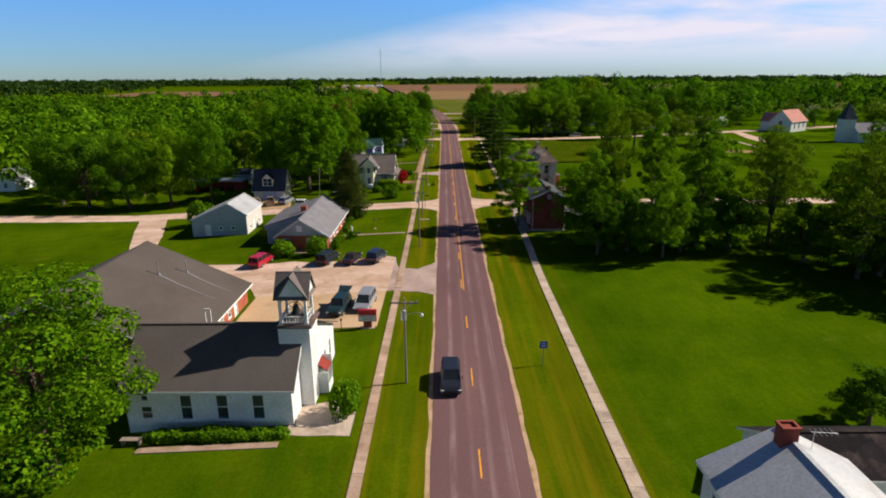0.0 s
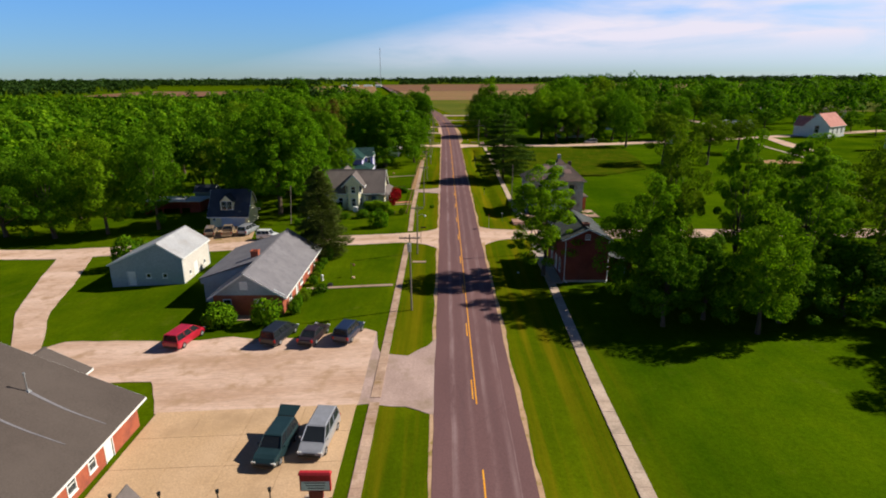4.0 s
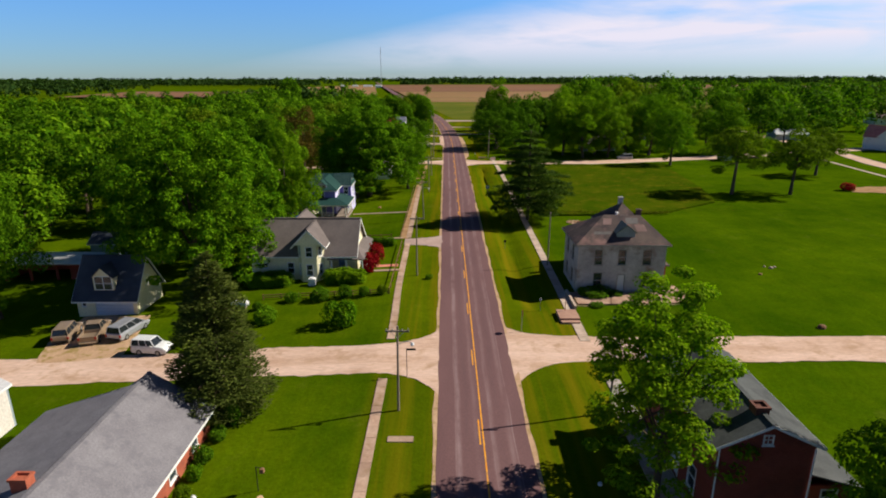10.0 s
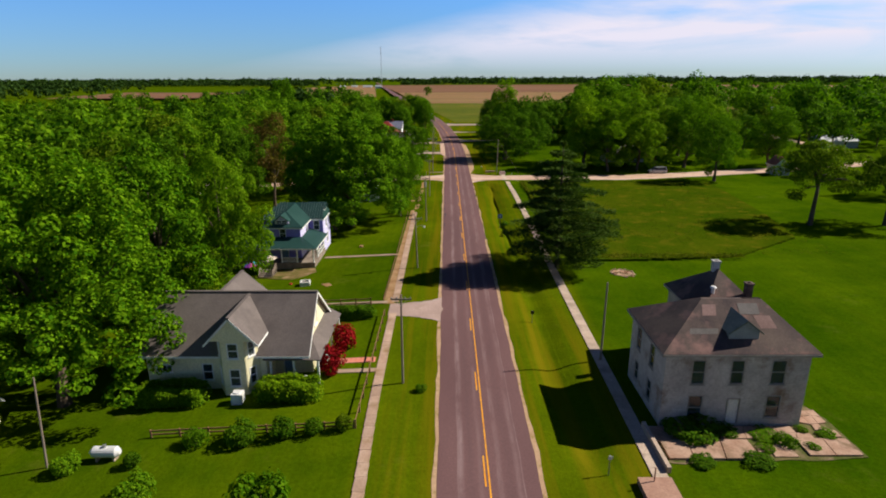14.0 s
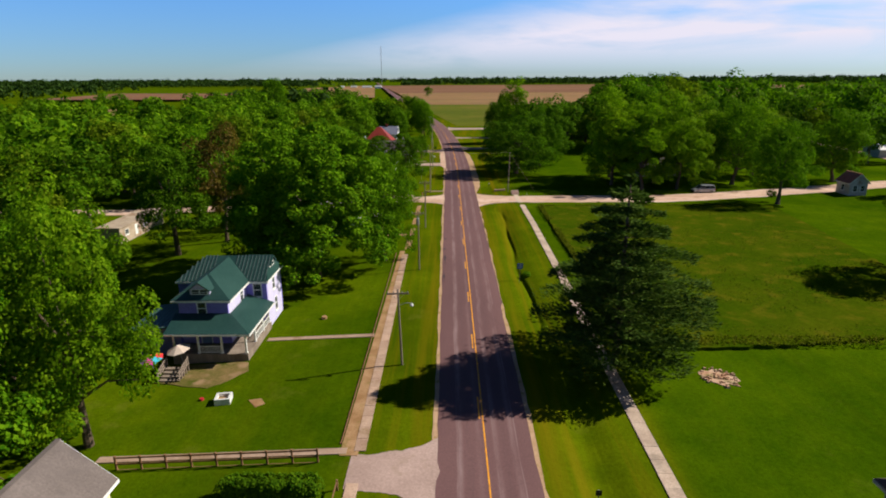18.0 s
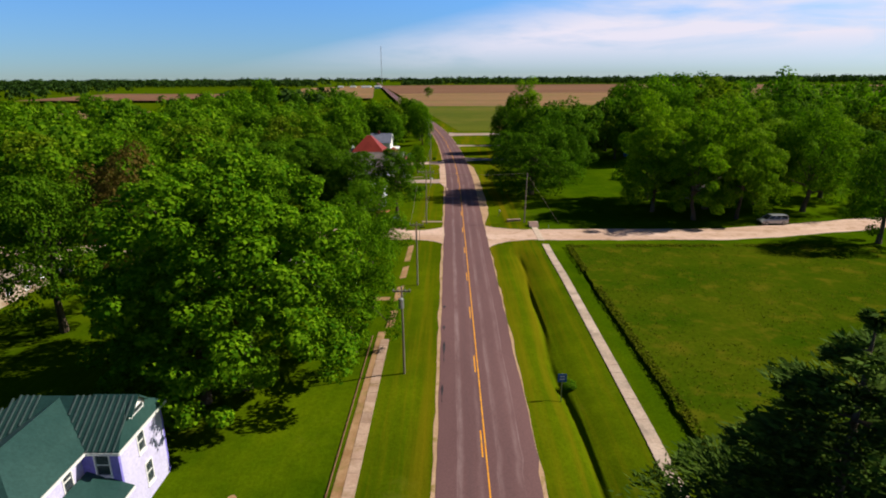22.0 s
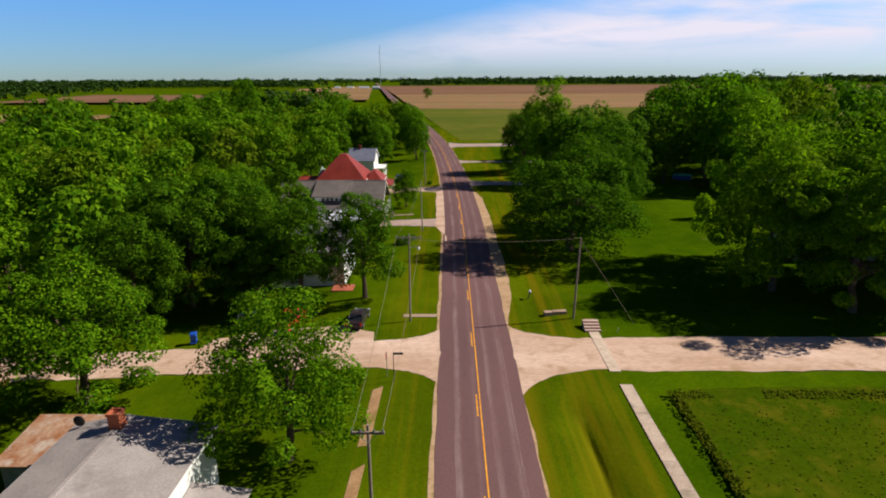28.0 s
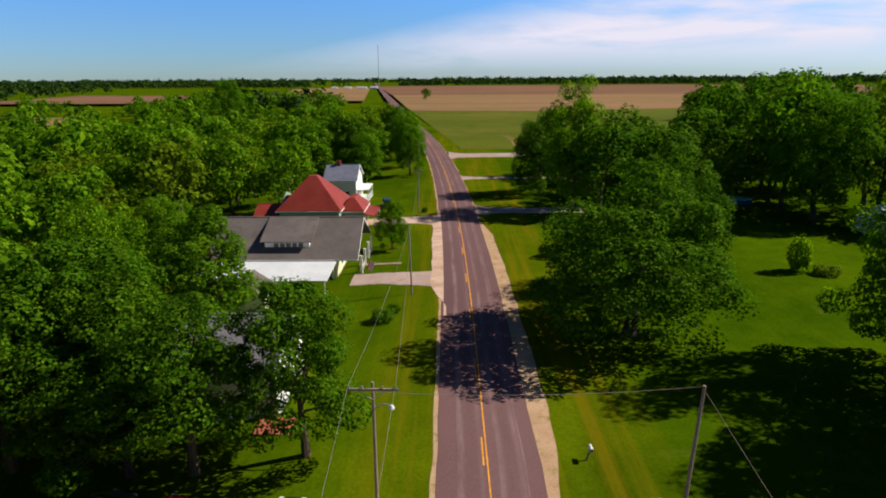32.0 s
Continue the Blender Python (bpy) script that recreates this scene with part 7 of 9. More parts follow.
# -- conifers: flat layered boughs laden with slender needle sprays --
def conifer(seed, H, R, foot, whorls, boughs, droop, sprays, size, power, lift, fan, thick):
    rng = np.random.default_rng(seed)
    c, d, n, s = [], [], [], []
    g = Geo()
    g.tube((0, 0, -0.5), (0, 0, H * 0.55), 0.34, 0.2, 8, False).tube((0, 0, H * 0.55), (0, 0, H * 0.97), 0.2, 0.04, 6, False)
    for i in range(whorls):
        u = i / (whorls - 1)
        for j in range(boughs):
            z = foot + (H * 0.97 - foot) * u + rng.uniform(-0.25, 0.25)
            a = 2 * math.pi * (j + 0.37 * i + rng.uniform(-0.3, 0.3)) / boughs
            L = R * (1 - u) ** power * rng.uniform(0.5, 1.12) + 0.4
            if u < 0.16:
                L *= 0.75 + 1.5 * u
            out = np.array([math.cos(a), math.sin(a), 0.0])
            side = np.array([-math.sin(a), math.cos(a), 0.0])
            tip_z = -droop * L + lift * L * L / R
            if L > 1.2:
                g.tube((0, 0, z), tuple(out * L * 0.9 + np.array([0, 0, z + tip_z * 0.9])), 0.06, 0.015, 4, False)
            k = max(8, int(sprays * L))
            f = rng.uniform(0.16, 1.0, k) ** 0.8
            w = rng.normal(size=k) * fan * L * np.sin(np.clip(f, 0, 1) * 2.5) * 0.5
            p = out * (f * L)[:, None] + side * w[:, None] + rng.normal(scale=0.05, size=(k, 3))
            p[:, 2] = z + tip_z * f + rng.normal(scale=thick, size=k) + 0.05 * L * np.sin(f * math.pi)
            turn = rng.normal(scale=0.5, size=k) + np.sign(w) * 0.5
            c.append(p)
            d.append(out * np.cos(turn)[:, None] + side * np.sin(turn)[:, None] + np.array([0, 0, 0.25]) + rng.normal(scale=0.15, size=(k, 3)))
            n.append(rng.normal(scale=0.55, size=(k, 3)) + np.array([0, 0, 1.0]))
            s.append(size * rng.uniform(0.6, 1.3, k))
    c, d, n, s = (np.concatenate(v) for v in (c, d, n, s))
    d /= np.linalg.norm(d, axis=1, keepdims=True)
    b = np.cross(n, d)
    b /= np.maximum(np.linalg.norm(b, axis=1, keepdims=True), 1e-6)
    s = s[:, None]
    v = np.stack([c + d * s, c + b * s * 0.24, c - d * s * 0.7, c - b * s * 0.24], 1).reshape(-1, 3)
    return g, v, np.arange(len(v)).reshape(-1, 4)


def put_conifer(name, x, y, mat_, label, *shape):
    g, v, q = conifer(*shape)
    t = thing(name, label, "tree", "", pose(x, y, float(land(x, y))))
    part("trunk", g, BARK, t)
    part("crown", quad_mesh("crown", v, q, mat_), mat_, t)


put_conifer("pine_tree", 14.8, 184.6, NEEDLE, "tall dark white pine with layered boughs over the sidewalk", 5, 18.3, 9.2, 1.6, 13, 8, 0.05, 95, 0.30, 0.66, 0.16, 0.34, 0.13)
put_conifer("spruce_tree", -19.9, 118.4, NEEDLE_BLUE, "grey-green spruce beside the bungalow", 8, 14.4, 4.7, 0.7, 24, 9, 0.22, 75, 0.24, 0.60, 0.05, 0.40, 0.12)


# -- shrubs and hedges --
def shrub_mesh(seed, mat_, R=1.0, H=1.0, lobes=16, per=150, leaf=0.10):
    rng = np.random.default_rng(seed)
    lc, lr, c, n, s = lobed_crown(rng, R, 0.05, H, lobes, per, leaf, 0.62, (0.34, 0.5), 0.9, 0.2)
    v, q = leaf_quads(c, n, s, rng)
    v[:, 2] = np.maximum(v[:, 2], -0.05)
    return quad_mesh("leaves", v, q, mat_)


SHRUB = {m_.name: [shrub_mesh(60 + 7 * i, m_, leaf=0.085) for i in range(2)] for m_ in (LEAF, LEAF_DARK, LEAF_LIGHT, LEAF_RED, LEAF_OLIVE)}
STEM = Geo().tube((0, 0, -0.3), (0.02, 0.01, 0.5), 0.05, 0.02, 6).tube((0, 0, 0.1), (0.3, 0.1, 0.6), 0.03, 0.01, 5).tube((0, 0, 0.1), (-0.25, -0.15, 0.6), 0.03, 0.01, 5).mesh("stem", BARK)


def put_shrub(x, y, w, h, mat_, label, group=""):
    t = thing("shrub", label, "shrub", group, pose(x, y, float(land(x, y)), 0, 0, random.uniform(0, 360)) @ Matrix.Diagonal((w / 2, w / 2, h, 1)))
    part("stem", STEM, BARK, t)
    part("foliage", random.choice(SHRUB[mat_.name]), mat_, t)


for x, y, w, h, mat_, label, group in (
    (-13.0, 135.8, 3.8, 3.1, LEAF, "round green bush casting a shadow on the lawn", ""),
    (-22.0, 137.4, 2.8, 1.9, LEAF, "low round bush on the lawn", ""),
    (-17.0, 143.8, 2.6, 1.7, LEAF_DARK, "dark bush in the garden bed", "garden bed"),
    (-14.0, 144.2, 2.2, 1.4, LEAF_DARK, "dark bush in the garden bed", "garden bed"),
    (-20.5, 143.6, 2.0, 1.3, LEAF, "green bush in the garden bed", "garden bed"),
    (-11.6, 144.4, 1.8, 1.1, LEAF_DARK, "low dark bush in the garden bed", "garden bed"),
    (-9.2, 144.8, 1.6, 1.1, LEAF_OLIVE, "olive bush at the fence's corner", "garden bed"),
    (-29.0, 141.0, 2.0, 1.3, LEAF, "green bush beside the gas tank", ""),
    (-24.2, 141.2, 1.5, 0.9, LEAF_DARK, "low bush beside the gas tank", ""),
    (-11.9, 153.9, 3.0, 2.4, LEAF_RED, "crimson round bush by the porch", "crimson bushes"),
    (-11.7, 158.8, 3.0, 2.4, LEAF_RED, "crimson round bush by the path", "crimson bushes"),
    (-8.9, 46.6, 3.3, 2.5, LEAF, "green bush beside the church path", ""),
    (-8.8, 48.6, 1.8, 1.3, LEAF, "low bush behind the church bush", ""),
    (-26.7, 93.4, 4.2, 2.6, LEAF, "large clipped round bush before the bungalow", "clipped bushes"),
    (-21.0, 92.8, 4.0, 2.6, LEAF, "large clipped round bush before the bungalow", "clipped bushes"),
    (-18.8, 95.6, 1.7, 1.5, LEAF_DARK, "dark shrub along the brick wall", "wall shrubs"),
    (-18.7, 97.6, 1.6, 1.4, LEAF, "green shrub along the brick wall", "wall shrubs"),
    (-18.5, 99.8, 1.4, 1.0, LEAF_OLIVE, "brownish shrub along the brick wall", "wall shrubs"),
    (-18.6, 101.6, 1.4, 1.0, LEAF_LIGHT, "yellow-green shrub along the brick wall", "wall shrubs"),
    (-17.0, 102.4, 2.0, 1.2, LEAF_DARK, "low round shrub by the path", "wall shrubs"),
    (-18.5, 105.6, 1.5, 1.1, LEAF_DARK, "dark shrub along the brick wall", "wall shrubs"),
    (-18.7, 107.6, 1.5, 1.0, LEAF_OLIVE, "brownish shrub along the brick wall", "wall shrubs"),
    (-18.8, 109.8, 1.4, 1.0, LEAF, "green shrub along the brick wall", "wall shrubs"),
    (-19.2, 112.0, 1.7, 1.2, LEAF_DARK, "dark shrub along the brick wall", "wall shrubs"),
    (-19.0, 114.6, 1.5, 1.1, LEAF_DARK, "dark shrub near the spruce", "wall shrubs"),
    (-18.6, 116.6, 1.6, 2.0, LEAF_DARK, "dark upright shrub near the spruce", "wall shrubs"),
    (-49.5, 117.5, 6.0, 4.2, LEAF, "large bush behind the metal shed", ""),
    (47.0, 317.5, 3.6, 4.0, LEAF_LIGHT, "upright bush on the far lawn", ""),
    (50.2, 315.8, 3.4, 1.4, LEAF_OLIVE, "low brown brush heap", ""),
    (96.0, 214.0, 4.0, 1.6, LEAF_RED, "dark red brush heap on the lawn", ""),
    (18.0, 144.5, 4.6, 1.2, LEAF_DARK, "dark bush against the old house", ""),
    (20.6, 144.3, 2.0, 0.6, LEAF_DARK, "weeds against the old house", ""),
    (24.4, 142.9, 1.7, 0.8, LEAF, "weeds growing through the terrace", ""),
    (23.4, 143.9, 2.4, 0.35, LEAF, "low weeds spreading over the terrace", ""),
    (26.2, 142.4, 1.1, 0.4, LEAF, "low weeds between the slabs", ""),
    (28.2, 144.0, 1.6, 0.35, LEAF, "low weeds between the slabs", ""),
    (21.2, 140.8, 2.6, 0.4, LEAF_DARK, "long grass along the terrace edge", ""),
    (17.4, 140.7, 2.2, 0.35, LEAF_DARK, "long grass along the terrace edge", ""),
    (22.6, 142.3, 1.4, 0.35, LEAF, "low weeds growing through the terrace", ""),
    (26.6, 144.6, 1.0, 0.4, LEAF, "low weeds at the house corner", ""),
    (-3.4, 150.6, 1.0, 0.7, LEAF_DARK, "clump of weeds in the verge", ""),
    (-9.6, 226.0, 1.8, 2.2, LEAF_LIGHT, "young bush beside the maple", ""),
    (-8.2, 300.5, 2.6, 1.4, LEAF_DARK, "low bush beside the lawn", ""),
    (-7.2, 303.2, 1.6, 1.0, LEAF_DARK, "low bush beside the lawn", ""),
    (-5.6, 354.0, 1.6, 0.9, LEAF, "low bush round the pole", ""),
    (10.0, 188.5, 1.5, 0.8, LEAF_OLIVE, "rough growth in the ditch", "ditch growth"),
    (9.6, 193.0, 1.2, 0.7, LEAF_OLIVE, "rough growth in the ditch", "ditch growth"),
    (9.9, 211.0, 1.4, 0.7, LEAF, "rough growth in the ditch", "ditch growth"),
):
    put_shrub(x, y, w, h, mat_, label, group)


def hedge(x0, x1, y0, y1, h, mat_, label, n, leaf=0.10):
    """A row of grown-together bushes: a rounded, uneven shell of leaves round a dark core."""
    rng = np.random.default_rng(int(abs(x0 * 31 + y0)))
    cx, cy = (x0 + x1) / 2, (y0 + y1) / 2
    d = rng.normal(size=(n, 3))
    d[:, 2] = np.abs(d[:, 2])
    d /= np.linalg.norm(d, axis=1, keepdims=True)
    box = np.sign(d) * np.abs(d) ** 0.42
    spread_x = rng.uniform(-1, 1, n)
    box[:, 0] = np.where(np.abs(spread_x) < 0.86, spread_x, box[:, 0])
    c = np.stack([cx + (x1 - x0) / 2 * box[:, 0], cy + (y1 - y0) / 2 * box[:, 1], h * box[:, 2]], 1)
    lump = np.array([noise.noise(Vector((a * 0.8, b * 0.8, e * 0.8))) + 0.5 * noise.noise(Vector((a * 2.3, b * 2.3, e * 2.3))) for a, b, e in c])
    c += d * lump[:, None] * 0.34 + rng.normal(scale=0.05, size=(n, 3))
    c[:, 2] = np.maximum(c[:, 2], -0.1)
    v, q = leaf_quads(c, d + rng.normal(scale=0.5, size=(n, 3)) + np.array([0.2, 0, 0.5]), leaf * rng.uniform(0.6, 1.4, n), rng)
    t = thing("hedge", label, "hedge", "", pose(0, 0, float(fall(cx)) - 0.05))
    part("foliage", quad_mesh("foliage", v, q, mat_), mat_, t)
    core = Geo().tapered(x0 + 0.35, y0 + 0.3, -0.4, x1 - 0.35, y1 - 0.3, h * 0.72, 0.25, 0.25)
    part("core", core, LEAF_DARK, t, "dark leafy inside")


hedge(-24.4, -12.8, 43.1, 44.3, 0.75, LEAF, "low clipped green hedge along the church wall", 8000)
hedge(-28.4, -22.0, 148.8, 151.2, 1.75, LEAF_LIGHT, "rounded green hedge before the cream house", 9000)
hedge(-17.8, -12.0, 148.9, 151.3, 1.75, LEAF_LIGHT, "rounded green hedge before the porch", 8000)
hedge(-16.2, -9.2, 166.4, 167.8, 1.4, LEAF_DARK, "dark hedge along the garden fence", 5000)


# -- the woods: single trees in front, the rest as one mass --
def spread(x0, x1, y0, y1, gap, seed, keep):
    rng = np.random.default_rng(seed)
    out = []
    for x in np.arange(x0, x1, gap):
        for y in np.arange(y0, y1, gap):
            a, b = x + rng.uniform(-0.42, 0.42) * gap, y + rng.uniform(-0.42, 0.42) * gap
            if keep(a, b):
                out.append((a, b, rng.uniform(0.62, 1.3)))
    return out


def left_wood(x, y):
    if x > -34 - max(0, (y - 330)) * 0.0 and y < 385:
        return False
    if y < 150 + max(0, (x + 100) * 0.05):
        return False
    if x > -50 and y < 262:
        return False
    if x > -54 and 290 < y < 350:
        return False
    if y > 500 + 12 * math.sin(x * 0.05):
        return False
    if 255 < y < 268 and x > -120:
        return False
    if -68 < x < -48 and 205 < y < 256:
        return False
    if x > -72 and y < 180:
        return False
    if x > road_x(y) - 12:
        return False
    if y > 500 and x > road_x(y) - 40 - (y - 500) * 0.4:
        return False
    return True


def right_wood(x, y):
    if x < 24 + max(0, y - 340) * 0.02 and y < 420:
        return False
    if y > 415 and x < 72 + (y - 415) * 0.42:
        return False
    if 40 < x < 64 and y < 350:
        return False
    if 92 < x < 250 and 330 < y < 470 and not (noise.noise(Vector((x * 0.02, y * 0.02, 7))) > -0.15):
        return False
    if 60 < x < 92 and y < 342:
        return False
    return noise.noise(Vector((x * 0.028, y * 0.028, 11.0))) > (-0.05 if x > 90 else -0.4)


near_l = spread(-112, -18, 150, 480, 11.0, 3, left_wood)
near_l.sort(key=lambda p: -p[0] + 0.12 * p[1])
wood_rest = near_l[125:]
near_l = near_l[:125]
for i, (x, y, s) in enumerate(near_l):
    kind = ("wood", "copse", "wood", "grove", "wood")[int(abs(noise.noise(Vector((x * 0.03, y * 0.03, 1))) * 50)) % 5]
    put_tree(kind, x, y, 15.0 * s, 12.5 * s ** 0.7, {"wood": "green woodland tree", "copse": "dark green woodland tree", "grove": "olive green woodland tree"}[kind] + " in the wood behind the village", i % 2, "tree", "wood behind the village")
near_r = spread(20, 150, 338, 470, 11.5, 5, right_wood)
wood_rest_r = near_r[55:]
near_r = near_r[:55]
for i, (x, y, s) in enumerate(near_r):
    kind = ("copse", "wood", "grove")[i % 3]
    put_tree(kind, x, y, (21.5 if x > 62 else 15.0) * s, 14.5 * s ** 0.7, {"wood": "green woodland tree", "copse": "dark green woodland tree", "grove": "olive green woodland tree"}[kind] + " beyond the lane", i % 2, "tree", "wood beyond the lane")
extra_r = spread(108, 330, 60, 330, 17.0, 9, lambda x, y: not (100 < x < 185 and 236 < y < 300) and not (y < 236 and x < 118 + 0.1 * y) and not (118 < y < 140) and noise.noise(Vector((x * 0.02, y * 0.02, 2))) > -0.12)
for i, (x, y, s) in enumerate(extra_r[:45]):
    kind = ("copse", "wood", "copse", "grove")[i % 4]
    put_tree(kind, x, y, 14.0 * s, 12.5 * s ** 0.7, {"wood": "green village tree", "copse": "dark green village tree", "grove": "light green village tree"}[kind] + " among the eastern gardens", i % 2, "tree", "trees among gardens")


def mass(name, places, quads, leaf, H, R, mats, label, seed):
    """A far wood as one object: the same lobed crowns, coarser."""
    rng = np.random.default_rng(seed)
    protos = []
    for k in range(4):
        lobes = 12
        lc, lr, c, n, s = lobed_crown(rng, R, H * 0.12, H, lobes, max(3, quads // lobes), leaf, 0.66, (0.3, 0.46), 0.85, 0.3, 0.22)
        protos.append(leaf_quads(c, n, s, rng)[0])
    for mi, m_ in enumerate(mats):
        vs = []
        for i, (x, y, s) in enumerate(places):
            if i % len(mats) != mi:
                continue
            p = protos[i % 4]
            a = rng.uniform(0, 6.283)
            ca, sa = math.cos(a) * s, math.sin(a) * s
            vs.append(np.stack([p[:, 0] * ca - p[:, 1] * sa + x, p[:, 0] * sa + p[:, 1] * ca + y, p[:, 2] * s * rng.uniform(0.85, 1.15) + float(fall(x))], 1))
        v = np.concatenate(vs)
        tagged(new(name, quad_mesh(name, v, np.arange(len(v)).reshape(-1, 4), m_)), label, "wood", kind="stuff")


def mid_copse(x, y):
    return noise.noise(Vector((x * 0.012, y * 0.012, 3.0))) > 0.08


mass("woodland", wood_rest + spread(-340, -150, 640, 730, 13, 25, mid_copse) + spread(-205, -100, 716, 775, 13, 26, lambda x, y: x < road_x(y) - 40) + [p for p in spread(-420, -112, 150, 700, 11.5, 21, left_wood)] + [p for p in spread(-112, -30, 480, 560, 11.5, 22, left_wood)], 300, 0.90, 15.5, 6.8, (LEAF, LEAF_DARK, LEAF), "dense green summer woodland", 31)
mass("woodland_right", wood_rest_r + extra_r[45:] + spread(150, 480, 330, 700, 14, 23, right_wood) + spread(330, 520, 60, 330, 16, 24, lambda x, y: True), 300, 1.0, 19.0, 7.6, (LEAF_DARK, LEAF), "green trees beyond the village", 33)


def far_keep(x, y):
    if y < 700 and -420 < x < 480:
        return False
    if abs(x - road_x(y)) < 60 or (-190 < x < 1250 and 690 < y < 1880 and x > road_x(y) - 50):
        return False
    if -560 < x < -300 and 840 < y < 1180:
        return False
    if -360 < x < -80 and 880 < y < 1900:
        return False
    return noise.noise(Vector((x * 0.0022, y * 0.0035, 4.0))) > 0.02


mass("far_woods", spread(-1500, 1500, 560, 2100, 30, 41, far_keep) + spread(-2600, 2600, 1880, 2060, 22, 42, lambda x, y: x > -140 or x < -420), 40, 3.0, 15.0, 9.0, (LEAF_FAR_SHADED, LEAF_FAR_SHADED), "far belt of woods along the skyline", 35)
mass("skyline_trees", spread(-4200, 4200, 2900, 3200, 48, 43, lambda x, y: True), 36, 4.5, 16.0, 16.0, (LEAF_FAR_SHADED,), "distant tree line on the horizon", 37)

# -- rough grass: the meadow's seed heads and the tufts along ditches --
rng = np.random.default_rng(77)
tuft_c, tuft_n, tuft_s = [], [], []
for x0, x1, y0, y1, n, s in ((18.2, 60, 190, 253.5, 9000, 0.11), (17.7, 18.7, 189.5, 254, 3200, 0.15), (18.6, 60, 252.8, 254.2, 1800, 0.14), (19, 44, 188.2, 190.4, 1500, 0.14)):
    p = np.stack([rng.uniform(x0, x1, n), rng.uniform(y0, y1, n), np.zeros(n)], 1)
    ok = np.array([noise.noise(Vector((a * 0.12, b * 0.12, 5))) for a, b, _ in p]) > -0.25
    p = p[ok]
    p[:, 2] = 0.30 + rng.uniform(0, 0.14, len(p))
    tuft_c.append(p)
    tuft_n.append(rng.normal(scale=0.7, size=p.shape) + np.array([0.3, -0.3, 0.6]))
    tuft_s.append(s * rng.uniform(0.5, 1.3, len(p)))
v, q = leaf_quads(np.concatenate(tuft_c), np.concatenate(tuft_n), np.concatenate(tuft_s), rng)
tagged(new("meadow_grass", quad_mesh("meadow_grass", v, q, TALL_GRASS)), "tall olive meadow grass gone to seed", "tall grass", kind="stuff")


# ---- vehicles ----
TYRE = Geo()
for r0, r1, x0, x1 in ((0.31, 0.33, -0.11, -0.08), (0.33, 0.33, -0.08, 0.08), (0.33, 0.31, 0.08, 0.11)):
    TYRE.tube((x0, 0, 0), (x1, 0, 0), r0, r1, 16, False)
TYRE.tube((-0.11, 0, 0), (-0.10, 0, 0), 0.31, 0.2, 16).tube((0.10, 0, 0), (0.11, 0, 0), 0.2, 0.31, 16)
TYRE = TYRE.mesh("tyre", RUBBER)
RIM = Geo()
RIM.tube((-0.115, 0, 0), (0.115, 0, 0), 0.2, None, 14)
for k in range(5):
    a = 2 * math.pi * k / 5
    RIM.bar((0.118, 0.05 * math.cos(a), 0.05 * math.sin(a) + 0.02), (0.118, 0.19 * math.cos(a), 0.19 * math.sin(a) + 0.02), 0.05, 0.03)
RIM = RIM.mesh("rim", STEEL)
# length, width, belt, roof, glass foot (rear, front), glass top (rear, front), hood height
CARS = {
    "sedan": (4.8, 1.80, 0.92, 1.42, (-1.75, 1.0), (-1.05, 0.25), 0.80),
    "van": (4.95, 1.95, 1.05, 1.74, (-2.36, 1.55), (-2.22, 0.60), 0.88),
    "suv": (4.7, 1.85, 1.06, 1.74, (-2.22, 1.05), (-2.02, 0.45), 0.96),
    "pickup": (5.5, 1.95, 1.10, 1.76, (-0.70, 1.35), (-0.52, 0.65), 1.02),
    "small_suv": (3.9, 1.70, 1.05, 1.70, (-1.85, 0.75), (-1.75, 0.30), 0.98),
}


